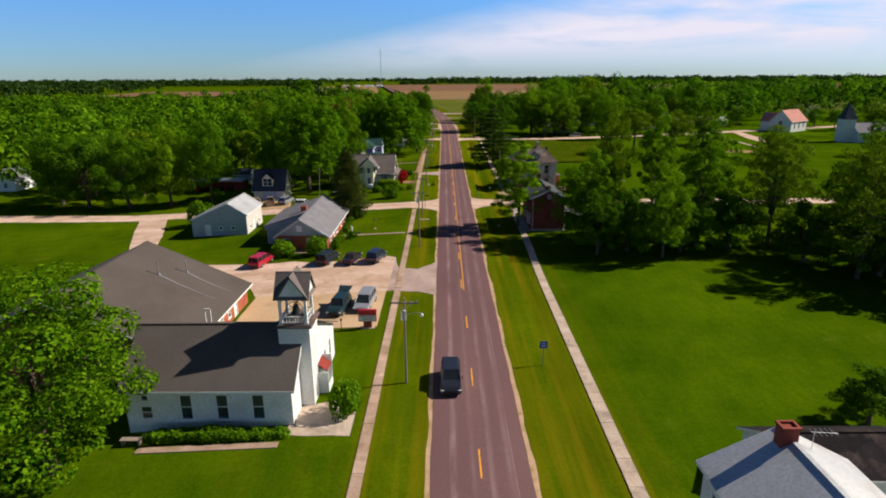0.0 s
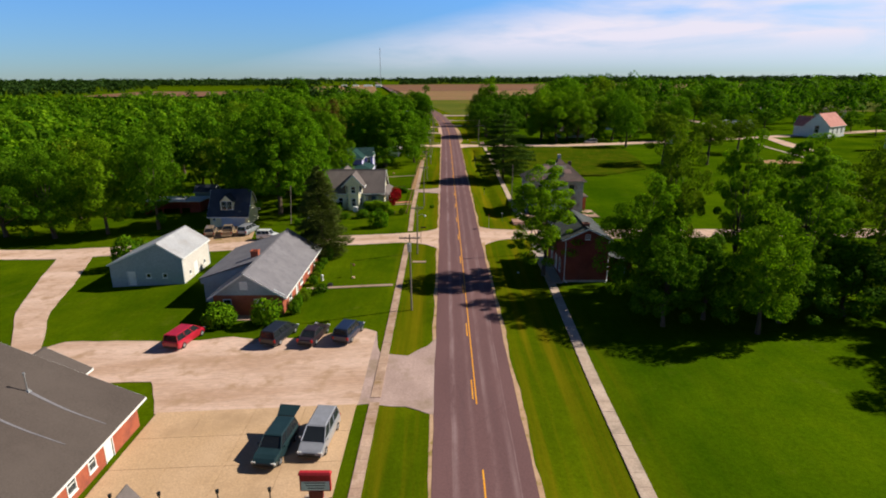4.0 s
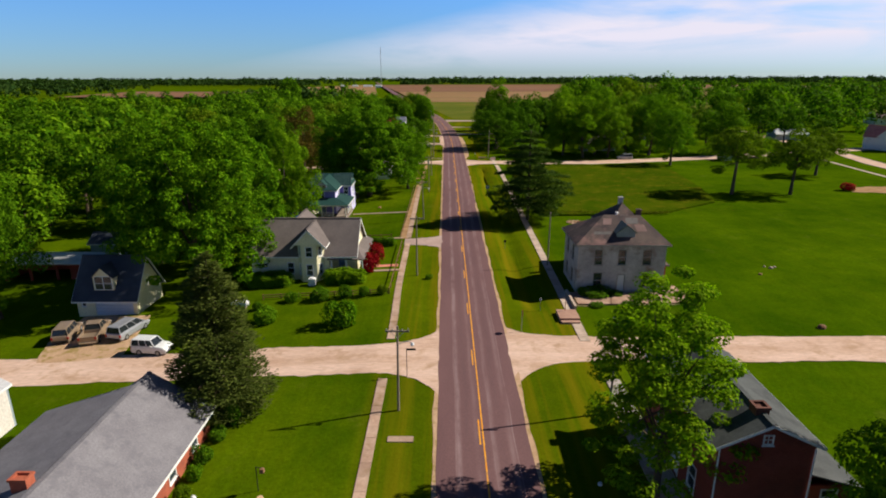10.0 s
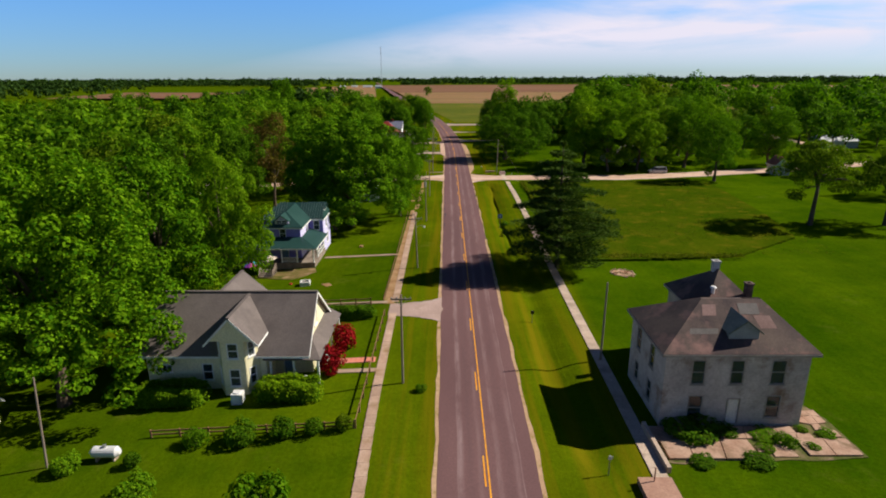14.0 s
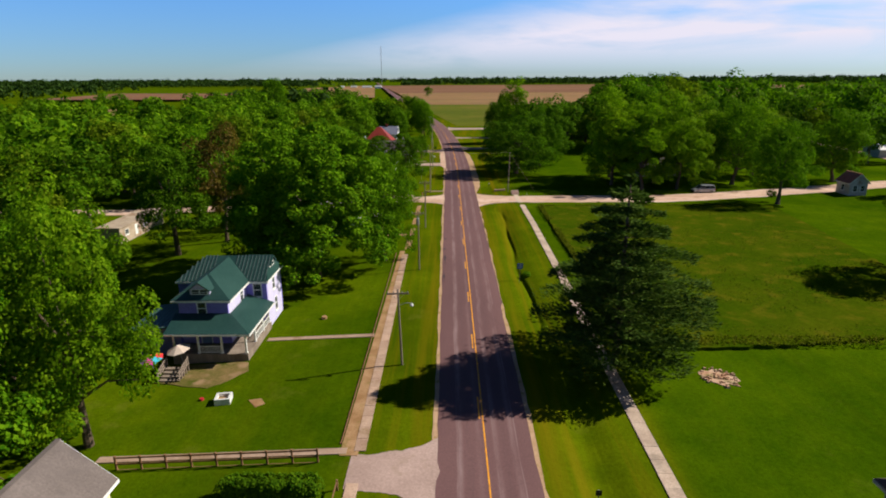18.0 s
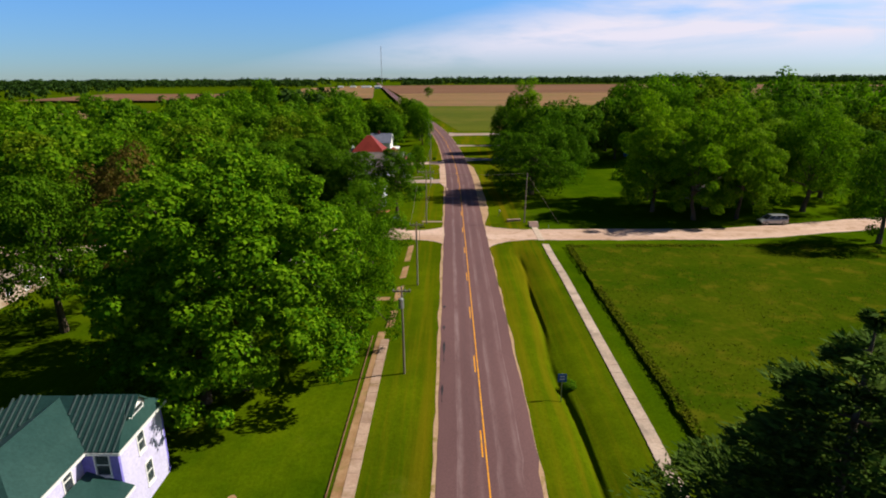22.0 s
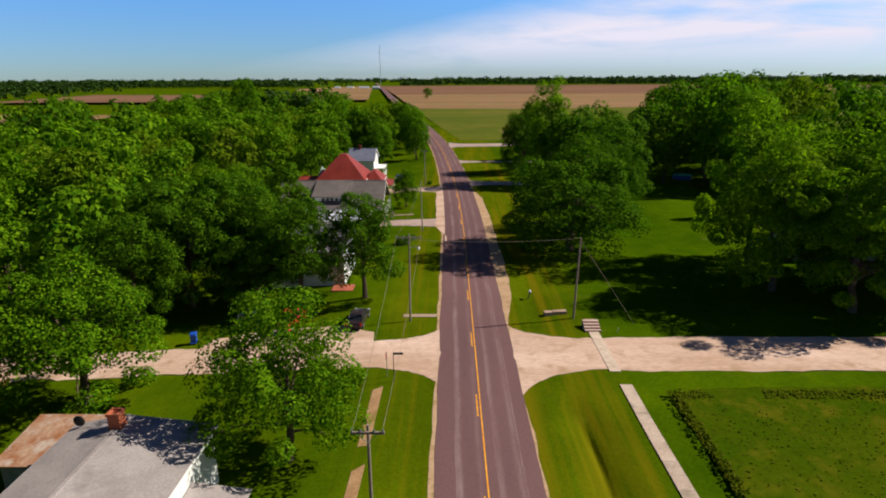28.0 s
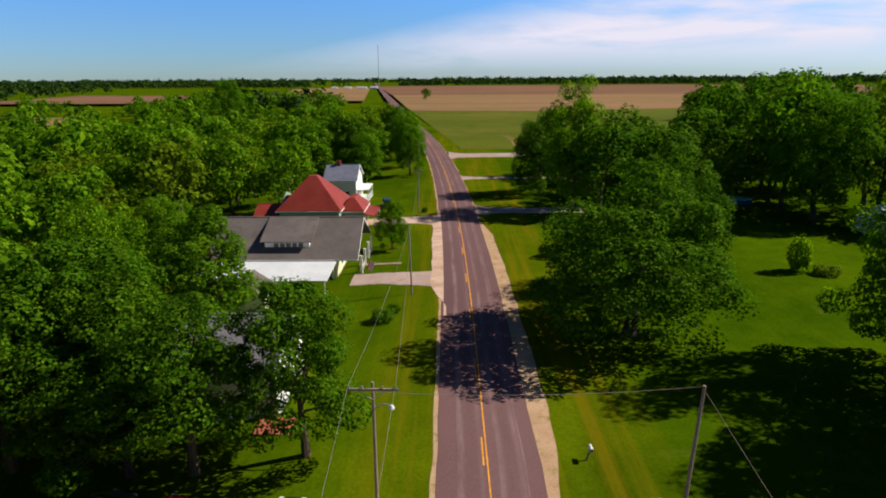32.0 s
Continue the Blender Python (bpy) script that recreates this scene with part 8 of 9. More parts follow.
def vehicle(kind, x, y, turn, paint, label, name="car", hatch=False, group="", extra=None):
    """turn: degrees from facing +y, to the left."""
    L, W, belt, top, foot, head, hood = CARS[kind]
    hw = W / 2
    z = float(land(x, y)) + 0.06
    roll = -2.58 * (1 if x < -8.2 else 0)
    c = thing(name, label, "car", group, pose(x, y, z, 0, 0, turn))
    g = Geo()
    bed = kind == "pickup"
    rows = [(L / 2, 0.80, 0.36, 0.58), (L / 2 - 0.07, 0.90, 0.28, 0.68), (L / 2 - 0.3, 0.97, 0.24, hood - 0.10), (L / 2 - 0.65, 1.0, 0.22, hood), (foot[1] + 0.15, 1.0, 0.22, hood + 0.04), (foot[1] - 0.15, 1.0, 0.22, belt)]
    if bed:
        rows += [(foot[0] - 0.05, 1.0, 0.24, belt), (foot[0] - 0.06, 1.0, 0.26, 0.74), (-L / 2 + 0.12, 0.99, 0.28, 0.74), (-L / 2 + 0.05, 0.98, 0.30, 0.74)]
    else:
        tail = belt - (0.04 if kind == "sedan" else 0.0)
        rows += [(0, 1.0, 0.22, belt), (foot[0] + 0.1, 1.0, 0.22, belt), (-L / 2 + 0.12, 0.98, 0.26, tail - 0.02), (-L / 2 + 0.04, 0.93, 0.30, tail - 0.12), (-L / 2, 0.88, 0.36, 0.62)]
    k = 8
    for yy, wide, zb, zt in rows:
        w = hw * wide
        g.v += [(-w * 0.94, yy, zb), (-w, yy, zb + 0.14), (-w, yy, zb + (zt - zb) * 0.72), (-w * 0.92, yy, zt), (w * 0.92, yy, zt), (w, yy, zb + (zt - zb) * 0.72), (w, yy, zb + 0.14), (w * 0.94, yy, zb)]
    for r in range(len(rows) - 1):
        for i in range(k):
            g.f.append((r * k + i, r * k + (i + 1) % k, (r + 1) * k + (i + 1) % k, (r + 1) * k + i))
    g.f += [tuple(range(k)), tuple(range((len(rows) - 1) * k, len(rows) * k))]
    if bed:
        g.box(-hw, -L / 2 + 0.02, 0.5, -hw + 0.10, foot[0] - 0.06, belt - 0.02).box(hw - 0.10, -L / 2 + 0.02, 0.5, hw, foot[0] - 0.06, belt - 0.02).box(-hw + 0.1, -L / 2 + 0.02, 0.5, hw - 0.1, -L / 2 + 0.10, belt - 0.02)
    part("body", g, paint, c)
    cab = Geo()
    w0, w1 = hw * 0.90, hw * 0.74
    pts = [(-w0, foot[0], belt - 0.03), (w0, foot[0], belt - 0.03), (w0, foot[1], belt - 0.03), (-w0, foot[1], belt - 0.03), (-w1, head[0], top - 0.05), (w1, head[0], top - 0.05), (w1, head[1], top - 0.05), (-w1, head[1], top - 0.05)]
    cab.v, cab.f = list(pts), [(3, 2, 1, 0), (4, 5, 6, 7), (0, 1, 5, 4), (1, 2, 6, 5), (2, 3, 7, 6), (3, 0, 4, 7)]
    part("window_glass", cab, CAR_GLASS, c, "dark tinted glass")
    rf = Geo()
    rf.tapered(-w1 - 0.03, head[0] - 0.05, top - 0.055, w1 + 0.03, head[1] + 0.04, top, 0.10, 0.12)
    part("roof_panel", rf, paint, c)
    for a, b in ((0, 4), (1, 5), (2, 6), (3, 7)):
        part("pillar", Geo().tube(pts[a], pts[b], 0.055, 0.045, 5), paint, c)
    for u in (0.36, 0.68) if kind != "pickup" else (0.5,):
        for s in (-1, 1):
            yb, yt = foot[0] + (foot[1] - foot[0]) * u, head[0] + (head[1] - head[0]) * u
            part("pillar", Geo().tube((s * w0, yb, belt - 0.02), (s * w1, yt, top - 0.05), 0.05, 0.045, 5), paint, c)
    for s in (-1, 1):
        for yy in (L / 2 - 0.9, -L / 2 + 0.95):
            ob = part("wheel", TYRE, RUBBER, c)
            ob.matrix_basis = pose(s * (hw - 0.09), yy, 0.32, 0, 0, 0 if s > 0 else 180)
            part("rim", RIM, STEEL, ob, "grey wheel rim")
        a = Geo()
        a.box(s * hw * 0.80 - 0.17, L / 2 - 0.16, 0.56, s * hw * 0.80 + 0.13, L / 2 - 0.03, 0.70)
        part("headlight", a, LAMP_CLEAR, c, "clear headlight")
        a = Geo()
        tl = 0.62 if not bed else 0.75
        a.box(s * hw * 0.86 - 0.10, -L / 2 - 0.015, tl, s * hw * 0.86 + 0.10, -L / 2 + 0.12, tl + 0.28)
        part("tail_light", a, LAMP_RED, c, "red tail light")
        a = Geo()
        a.box(s * (hw + 0.02) - 0.02, foot[1] - 0.35, belt - 0.02, s * (hw + 0.14), foot[1] - 0.25, belt + 0.13)
        part("mirror", a, paint, c)
    for yy, nm in ((L / 2 - 0.03, "front_bumper"), (-L / 2 - 0.05, "rear_bumper")):
        a = Geo()
        a.box(-hw * 0.84, yy, 0.34, hw * 0.84, yy + 0.09, 0.50)
        part(nm, a, DARK if kind != "pickup" else CHROME, c)
    a = Geo()
    a.box(-hw * 0.45, L / 2 + 0.005, 0.55, hw * 0.45, L / 2 + 0.03, 0.64)
    part("grille", a, DARK, c)
    if hatch:
        a = Geo()
        a.solid([(-w1, head[0], top - 0.03), (w1, head[0], top - 0.03), (w0, head[0] - 1.0, top + 0.30), (-w0, head[0] - 1.0, top + 0.30)], (0, 0, 0.06))
        part("tailgate", a, paint, c, "raised tailgate")
    if extra:
        extra(c)
    return c


def load(c):
    part("load", Geo().tube((0.05, -1.6, 0.74), (0.05, -1.6, 1.15), 0.33, 0.30, 12), surf("pale_blue_drum", (0.45, 0.55, 0.62), (0.6, 0.7, 0.75)), c, "pale drum in the truck bed")
    part("plank_stack", Geo().box(-0.7, -2.3, 0.74, 0.5, -1.95, 0.9), WOOD, c, "scraps of wood in the bed")
    part("crate", Geo().box(-0.6, -1.2, 0.74, -0.2, -0.9, 1.0), WOOD, c, "wooden crate in the bed")


P_RED, P_BLACK, P_MAROON = paint_mat("red_paint", (0.42, 0.012, 0.035)), paint_mat("black_paint", (0.016, 0.018, 0.026)), paint_mat("maroon_black_paint", (0.03, 0.018, 0.022))
P_NAVY, P_GREEN, P_SILVER = paint_mat("navy_paint", (0.014, 0.024, 0.060)), paint_mat("dark_green_paint", (0.014, 0.035, 0.040)), paint_mat("silver_paint", (0.42, 0.43, 0.47), 0.3, 0.4)
P_TAN, P_WHITE, P_SCARLET = paint_mat("tan_paint", (0.30, 0.22, 0.15), 0.35, 0.2), paint_mat("white_paint", (0.72, 0.73, 0.74)), paint_mat("scarlet_paint", (0.55, 0.012, 0.022))
for row in (
    ("van", -29.0, 89.2, -12, P_RED, "red minivan parked on the gravel lot", "car", False, "parked cars"),
    ("van", -18.6, 88.9, -16, P_BLACK, "black minivan parked on the gravel lot", "car", False, "parked cars"),
    ("sedan", -14.8, 88.4, -12, P_MAROON, "dark sedan with red tail lights on the lot", "car", False, "parked cars"),
    ("suv", -11.1, 88.6, -14, P_NAVY, "dark blue car parked near the sidewalk", "car", False, "parked cars"),
    ("suv", -13.4, 68.9, 172, P_GREEN, "dark green car with its tailgate raised", "car", True, "parked cars"),
    ("van", -10.4, 70.0, 174, P_SILVER, "silver minivan behind the red sign", "car", False, "parked cars"),
    ("suv", -0.2, 51.0, 180, P_BLACK, "dark car driving along the road", "car", False, ""),
    ("suv", -44.2, 135.6, 14, P_TAN, "tan sport utility car before the garage", "car", False, "garage cars"),
    ("pickup", -40.9, 135.4, 14, P_TAN, "tan pickup truck before the garage", "truck", False, "garage cars"),
    ("van", -37.3, 135.8, -10, P_SILVER, "silver minivan before the garage", "car", False, "garage cars"),
    ("small_suv", -32.0, 130.6, -96, P_WHITE, "small white off-roader beside the street", "car", False, "garage cars"),
    ("van", -22.8, 270.6, -16, P_NAVY, "dark blue minivan in the shade", "car", False, "yard cars"),
    ("pickup", -18.4, 269.6, -12, P_SCARLET, "bright red pickup truck with a loaded bed", "truck", False, "yard cars", load),
    ("sedan", -10.9, 269.4, -4, P_MAROON, "black car with red tail lights on the gravel", "car", False, "yard cars"),
    ("van", 58.6, 268.8, 92, P_SILVER, "silver minivan parked along the lane", "car", False, ""),
    ("suv", -14.0, 360.5, 10, P_BLACK, "black car beside the far house", "car", False, ""),
    ("sedan", 231.0, 476.0, 80, P_WHITE, "white car before the far house", "car", False, ""),
    ("sedan", 150.0, 402.0, 80, P_NAVY, "dark car beyond the lawns", "car", False, ""),
    ("small_suv", 25.5, 441.0, 85, P_BLACK, "black car beside the far side road", "car", False, ""),
):
    vehicle(*row)

# ---- poles, wires and signs ----
def utility_pole(x, y, h, label, arm=2.4, lamp=0.0, can=False, lean=0.0, r=0.115):
    z = float(land(x, y))
    t = thing("utility_pole", label, "utility pole", "poles along the road", pose(x, y, z, 0, lean, 0))
    part("shaft", Geo().tube((0, 0, -0.5), (0, 0, h), r, r * 0.7, 10), WOOD, t)
    if arm:
        part("crossarm", Geo().box(-arm / 2, -r - 0.09, h - 0.45, arm / 2, -r + 0.02, h - 0.32), WOOD, t)
        part("brace", Geo().bar((-arm * 0.3, -r - 0.03, h - 0.42), (0, -r - 0.03, h - 1.0), 0.03, 0.03).bar((arm * 0.3, -r - 0.03, h - 0.42), (0, -r - 0.03, h - 1.0), 0.03, 0.03), STEEL, t)
        for u in (-0.46, -0.2, 0.2, 0.46):
            part("insulator", Geo().tube((arm * u, -r - 0.03, h - 0.32), (arm * u, -r - 0.03, h - 0.16), 0.05, 0.035, 8), STEEL, t)
    if can:
        part("transformer", Geo().tube((-0.05, -0.42, h - 1.9), (-0.05, -0.42, h - 1.0), 0.24, None, 12).tube((-0.05, -0.42, h - 1.0), (-0.05, -0.42, h - 0.9), 0.2, 0.05, 12), STEEL, t, "grey transformer can")
    if lamp:
        part("lamp_arm", Geo().tube((0, 0, h - 1.6), (lamp * 0.6, 0, h - 1.35), 0.03, None, 6).tube((lamp * 0.6, 0, h - 1.35), (lamp, 0, h - 1.45), 0.03, None, 6), STEEL, t)
        part("lamp_head", Geo().tube((lamp, 0, h - 1.45), (lamp, 0, h - 1.62), 0.10, 0.18, 10).ball((lamp, 0, h - 1.66), 0.13, 0.13, 0.12, 5, 8), SIGN_WHITE, t, "pale street lamp head")
    return t


for x, y, h, arm, lamp, can, lean in ((-4.25, 51.4, 8.3, 2.4, 1.5, True, 0.0), (-4.75, 95.4, 9.3, 2.4, 0.0, True, -0.4), (-5.05, 117.9, 7.7, 1.9, 1.2, False, 0.6), (-5.1, 152.0, 8.6, 1.8, 0.0, False, 0.2), (-5.35, 184.8, 7.7, 2.0, 1.2, False, -1.6), (-5.05, 213.0, 8.6, 1.6, 0.0, True, -0.3), (-5.05, 236.6, 8.6, 1.8, 0.0, False, 0.0), (-5.1, 269.5, 10.1, 2.8, 1.0, False, 0.3), (-5.5, 308.7, 8.8, 0.0, 0.0, False, -1.5), (-6.75, 352.3, 9.0, 1.8, 0.0, False, 0.0), (-9.0, 400.0, 9.0, 1.8, 0.0, False, 0.0), (-16.0, 470.0, 9.0, 1.8, 0.0, False, 0.0)):
    utility_pole(x, y, h, "grey wooden utility pole beside the road" + (" with a transformer" if can else " with a street lamp" if lamp else ""), arm, lamp, can, lean)
utility_pole(12.5, 117.6, 8.9, "dark wooden pole beside the brick building", 1.1, 0, False, 0.8, 0.11)
utility_pole(13.9, 156.3, 8.1, "plain grey wooden pole beside the sidewalk", 0.0, 0, False, 0.6, 0.11)
utility_pole(13.2, 270.3, 9.4, "plain leaning wooden pole beside the steps", 0.0, 0, False, 1.6, 0.13)
utility_pole(82.0, 282.0, 8.0, "thin wooden pole by the lane", 0.0, 0, False, 0, 0.1)
utility_pole(108.0, 206.0, 8.0, "wooden pole on the eastern lawn", 0.0, 0, False, 2.0, 0.12)
utility_pole(-30.8, 141.5, 7.5, "thin pale pole under the maple", 0.0, 0, False, 4.0, 0.09)


def cable(p, q, sag, r=0.014):
    a, b = Vector(p), Vector(q)
    g = Geo()
    n = 12
    pts = [a.lerp(b, i / n) - Vector((0, 0, sag * 4 * (i / n) * (1 - i / n))) for i in range(n + 1)]
    for c, d in zip(pts[:-1], pts[1:]):
        g.tube(c, d, r, None, 4, False)
    ob = tagged(part("cable", g, WOOD), "thin overhead cable between poles", "cable", "overhead cables")
    return ob


for u in (-1.0, 1.0):
    cable((-5.05 + u * 0.8, 236.5, 8.35), (-5.1 + u * 1.3, 269.4, 9.85), 0.7, 0.010)
    cable((-5.1 + u * 1.3, 269.4, 9.85), (-5.5 + u * 0.1, 308.7, 8.6), 0.8, 0.010)
cable((-5.1, 269.4, 9.5), (13.35, 270.3, 9.3), 0.35)
cable((-5.1, 269.4, 9.0), (-16.5, 283.9, 4.6), 0.5)
cable((-5.5, 308.7, 8.4), (-6.75, 352.3, 8.5), 0.8, 0.010)
cable((13.4, 270.3, 9.2), (19.5, 268.6, 0.0), 0.02)


def post_sign(name, x, y, h, size, material, label, bars=2, bar_mat=None, post_mat=STEEL):
    t = thing(name, label, "sign", "", pose(x, y, float(land(x, y))))
    part("post", Geo().box(-0.035, -0.035, -0.3, 0.035, 0.035, h), post_mat, t)
    part("plate", Geo().box(-size / 2, -0.06, h - size, size / 2, -0.037, h), material, t)
    for i in range(bars):
        z = h - size * (0.30 + 0.34 * i)
        part("marking", Geo().box(-size * 0.28, -0.068, z - size * 0.08, size * 0.28, -0.061, z + size * 0.06), bar_mat or SIGN_WHITE, t, "pale bar of lettering")


post_sign("road_sign", 8.75, 54.7, 2.6, 0.75, SIGN_BLUE, "blue square road sign on a steel post in the grass")
post_sign("route_sign", 8.7, 208.8, 2.7, 0.75, SIGN_BLUE, "dark blue route sign with pale figures beside the ditch")
post_sign("road_sign", 10.2, 139.5, 1.6, 0.3, SIGN_WHITE, "small marker sign near the ditch", 0)
post_sign("road_sign", 8.6, 166.0, 1.5, 0.4, DARK, "dark mailbox-like marker beside the ditch", 0)


def street_sign(x, y, h=2.9):
    t = thing("street_sign", "street name sign on a thin steel post", "sign", "street signs", pose(x, y, float(land(x, y))))
    part("post", Geo().tube((0, 0, -0.3), (0, 0, h), 0.035), DARK, t)
    part("plate", Geo().box(0.02, -0.015, h - 0.22, 0.85, 0.015, h - 0.02), DARK, t)


street_sign(-4.7, 123.6)
street_sign(-5.7, 256.2)
street_sign(-14.8, 264.8, 3.4)


def stop_sign(x, y, turn):
    t = thing("stop_sign", "octagonal stop sign seen from behind", "sign", "street signs", pose(x, y, float(land(x, y)), 0, 0, turn))
    part("post", Geo().tube((0, 0, -0.3), (0, 0, 2.5), 0.035), STEEL, t)
    ring = [(0.38 * math.cos(math.pi / 8 + k * math.pi / 4), -0.05, 2.2 + 0.38 * math.sin(math.pi / 8 + k * math.pi / 4)) for k in range(8)]
    part("plate", Geo().solid(ring, (0, 0.012, 0)), SIGN_RED, t, "red octagon")


stop_sign(7.2, 133.4, 90)
stop_sign(-6.4, 257.0, -90)
# the church's red sign
cs = thing("church_sign", "red and white church sign on a brick foot", "sign", "", pose(-9.3, 63.6, -0.05))
part("foot", Geo().box(-0.45, -0.2, -0.3, 0.45, 0.2, 0.75), BRICK_DARK, cs)
part("slab", Geo().box(-0.8, -0.4, -0.3, 0.8, 0.4, 0.06), CONCRETE, cs)
part("board", Geo().box(-1.0, -0.14, 0.75, 1.0, 0.14, 2.0), SIGN_RED, cs)
part("face", Geo().box(-0.92, -0.155, 0.82, 0.92, -0.142, 1.5), SIGN_WHITE, cs, "white letter board")
for i in range(3):
    part("lettering", Geo().box(-0.7 + 0.1 * i, -0.162, 1.36 - 0.2 * i, 0.7 - 0.05 * i, -0.157, 1.42 - 0.2 * i), DARK, cs, "dark bar of lettering")
part("cap", Geo().tapered(-1.08, -0.2, 2.0, 1.08, 0.2, 2.16, 0.1, 0.08), SIGN_RED, cs)
for x in (-12.2, -15.6, -19.4, -22.6):
    t = thing("path_lamp", "short dark lamp post at the lot's edge", "lamp post", "lot lamps", pose(x, 63.2, float(fall(x))))
    part("post", Geo().tube((0, 0, -0.3), (0, 0, 1.1), 0.04), DARK, t)
    part("head", Geo().tube((0, 0, 1.1), (0, 0, 1.35), 0.09, 0.13, 8), DARK, t)

# ---- small things in the gardens ----
tank = thing("gas_tank", "long white gas tank on two feet in the grass", "gas tank", "", pose(-26.7, 142.2, float(fall(-26.7))))
g = Geo()
g.tube((-0.85, 0, 0.62), (0.85, 0, 0.62), 0.42, None, 16, False).tube((-1.1, 0, 0.62), (-0.85, 0, 0.62), 0.2, 0.42, 16).tube((0.85, 0, 0.62), (1.1, 0, 0.62), 0.42, 0.2, 16)
part("vessel", g, SIGN_WHITE, tank)
part("dome", Geo().tube((0, 0, 1.02), (0, 0, 1.2), 0.14), STEEL, tank)
for x in (-0.7, 0.6):
    part("foot", Geo().box(x, -0.3, -0.2, x + 0.15, 0.3, 0.28), CONCRETE, tank)


def rail_fence(name, p, q, label, h=0.95, gap=2.2, material=None, rails=2):
    a, b = Vector(p), Vector(q)
    t = thing(name, label, "fence")
    m_ = material or WOOD
    n = max(1, int((b - a).length / gap))
    for i in range(n + 1):
        c = a.lerp(b, i / n)
        z = float(land(c.x, c.y))
        part("post", Geo().box(c.x - 0.06, c.y - 0.06, z - 0.3, c.x + 0.06, c.y + 0.06, z + h), m_, t)
        if i:
            d = a.lerp(b, (i - 1) / n)
            zd = float(land(d.x, d.y))
            for k in range(rails):
                hh = h * (0.92 - 0.45 * k)
                part("rail", Geo().bar((d.x, d.y, zd + hh), (c.x, c.y, z + hh), 0.05, 0.12), m_, t)


rail_fence("garden_fence", (-8.35, 145.0), (-8.35, 167.4), "low dark rail fence along the sidewalk", 0.8, 2.2, WOOD_BROWN, 1)
rail_fence("garden_fence", (-24.6, 144.8), (-8.5, 145.0), "dark rail fence behind the garden bed", 0.7, 2.2, WOOD_BROWN)
rail_fence("garden_fence", (-24.9, 170.4), (-10.3, 170.4), "dark board fence behind the cream house", 1.15, 1.8, WOOD_BROWN, 4)
rail_fence("edging_fence", (-9.0, 172.5), (-9.0, 221.0), "low brown edging along the earth strip", 0.12, 4.0, WOOD_BROWN, 1)
# the lilac house's yard
deck = thing("wooden_steps", "weathered wooden steps with slatted rails", "steps", "", pose(-27.0, 184.4, float(fall(-27.0))))
for i in range(4):
    part("tread", Geo().box(-0.9, -1.4 + 0.45 * i, -0.3 + 0.15 * i, 0.9, -0.95 + 0.45 * i, 0.1 + 0.16 * i), WOOD, deck)
for s in (-1.0, 1.0):
    for i in range(5):
        part("baluster", Geo().box(s - 0.04, -1.4 + 0.5 * i, 0.0, s + 0.04, -1.3 + 0.5 * i, 1.0 + 0.12 * i), WOOD, deck)
    for k in range(3):
        part("handrail", Geo().bar((s, -1.5, 0.95 - 0.28 * k), (s, 0.8, 1.5 - 0.28 * k), 0.05, 0.13), WOOD, deck)


def parasol(x, y, r, h, mats, label):
    t = thing("parasol", label, "parasol", "", pose(x, y, float(fall(x)), 6, -8, 0))
    part("pole", Geo().tube((0, 0, -0.2), (0, 0, h), 0.03), STEEL, t)
    for i in range(8):
        a, b = 2 * math.pi * i / 8, 2 * math.pi * (i + 1) / 8
        g = Geo()
        g.solid([(0, 0, h + 0.05), (r * math.cos(a), r * math.sin(a), h - 0.45), (r * math.cos(b), r * math.sin(b), h - 0.45)], (0, 0, -0.02))
        part("canopy_panel", g, mats[i % len(mats)], t)


RAINBOW = [surf("cloth_%s" % n, c, tuple(v * 1.1 for v in c), 2, 20, 0.8, 0.05) for n, c in (("red", (0.62, 0.03, 0.04)), ("orange", (0.75, 0.22, 0.02)), ("yellow", (0.75, 0.60, 0.03)), ("green", (0.05, 0.45, 0.08)), ("blue", (0.03, 0.18, 0.62)), ("violet", (0.35, 0.05, 0.50)), ("pink", (0.75, 0.06, 0.35)), ("cyan", (0.05, 0.45, 0.6)))]
parasol(-29.0, 184.6, 1.25, 2.1, RAINBOW, "rainbow striped parasol on the terrace")
parasol(-26.8, 186.0, 1.15, 2.4, [surf("cloth_cream", (0.62, 0.50, 0.42), (0.72, 0.60, 0.52))], "faded cream parasol on the terrace")
pit = thing("planter_box", "white block fire pit on the lawn", "fire pit", "", pose(-20.4, 179.2, float(fall(-20.4)), 0, 0, 8))
for x0, y0, x1, y1 in ((-0.65, -0.6, 0.65, -0.42), (-0.65, 0.42, 0.65, 0.6), (-0.65, -0.42, -0.47, 0.42), (0.47, -0.42, 0.65, 0.42)):
    part("block", Geo().box(x0, y0, -0.2, x1, y1, 0.5), SIGN_WHITE, pit)
part("ash", Geo().box(-0.47, -0.42, -0.2, 0.47, 0.42, 0.2), EARTH, pit)
for x, y, r, m_, label, cat in ((-15.2, 196.5, 0.35, EARTH, "small tree stump on the lawn", "stump"), (-13.5, 107.5, 0.25, TAN_CONCRETE, "pale stepping stone on the lawn", "stone"), (-16.2, 104.8, 0.4, DARK, "dark iron fire ring on the lawn", "fire ring"), (-22.5, 179.6, 0.22, SIGN_RED, "small red flower pot", "pot"), (4.9 + 4.6, 108.8, 0.18, SIGN_WHITE, "pale marker stone by the road", "stone"), (12.6, 100.5, 0.0, DARK, "", "")):
    if r:
        tagged(part(cat.replace(" ", "_"), Geo().tube((x, y, float(land(x, y)) - 0.1), (x, y, float(land(x, y)) + r * 0.8), r, r * 0.85, 10), m_), label, cat)
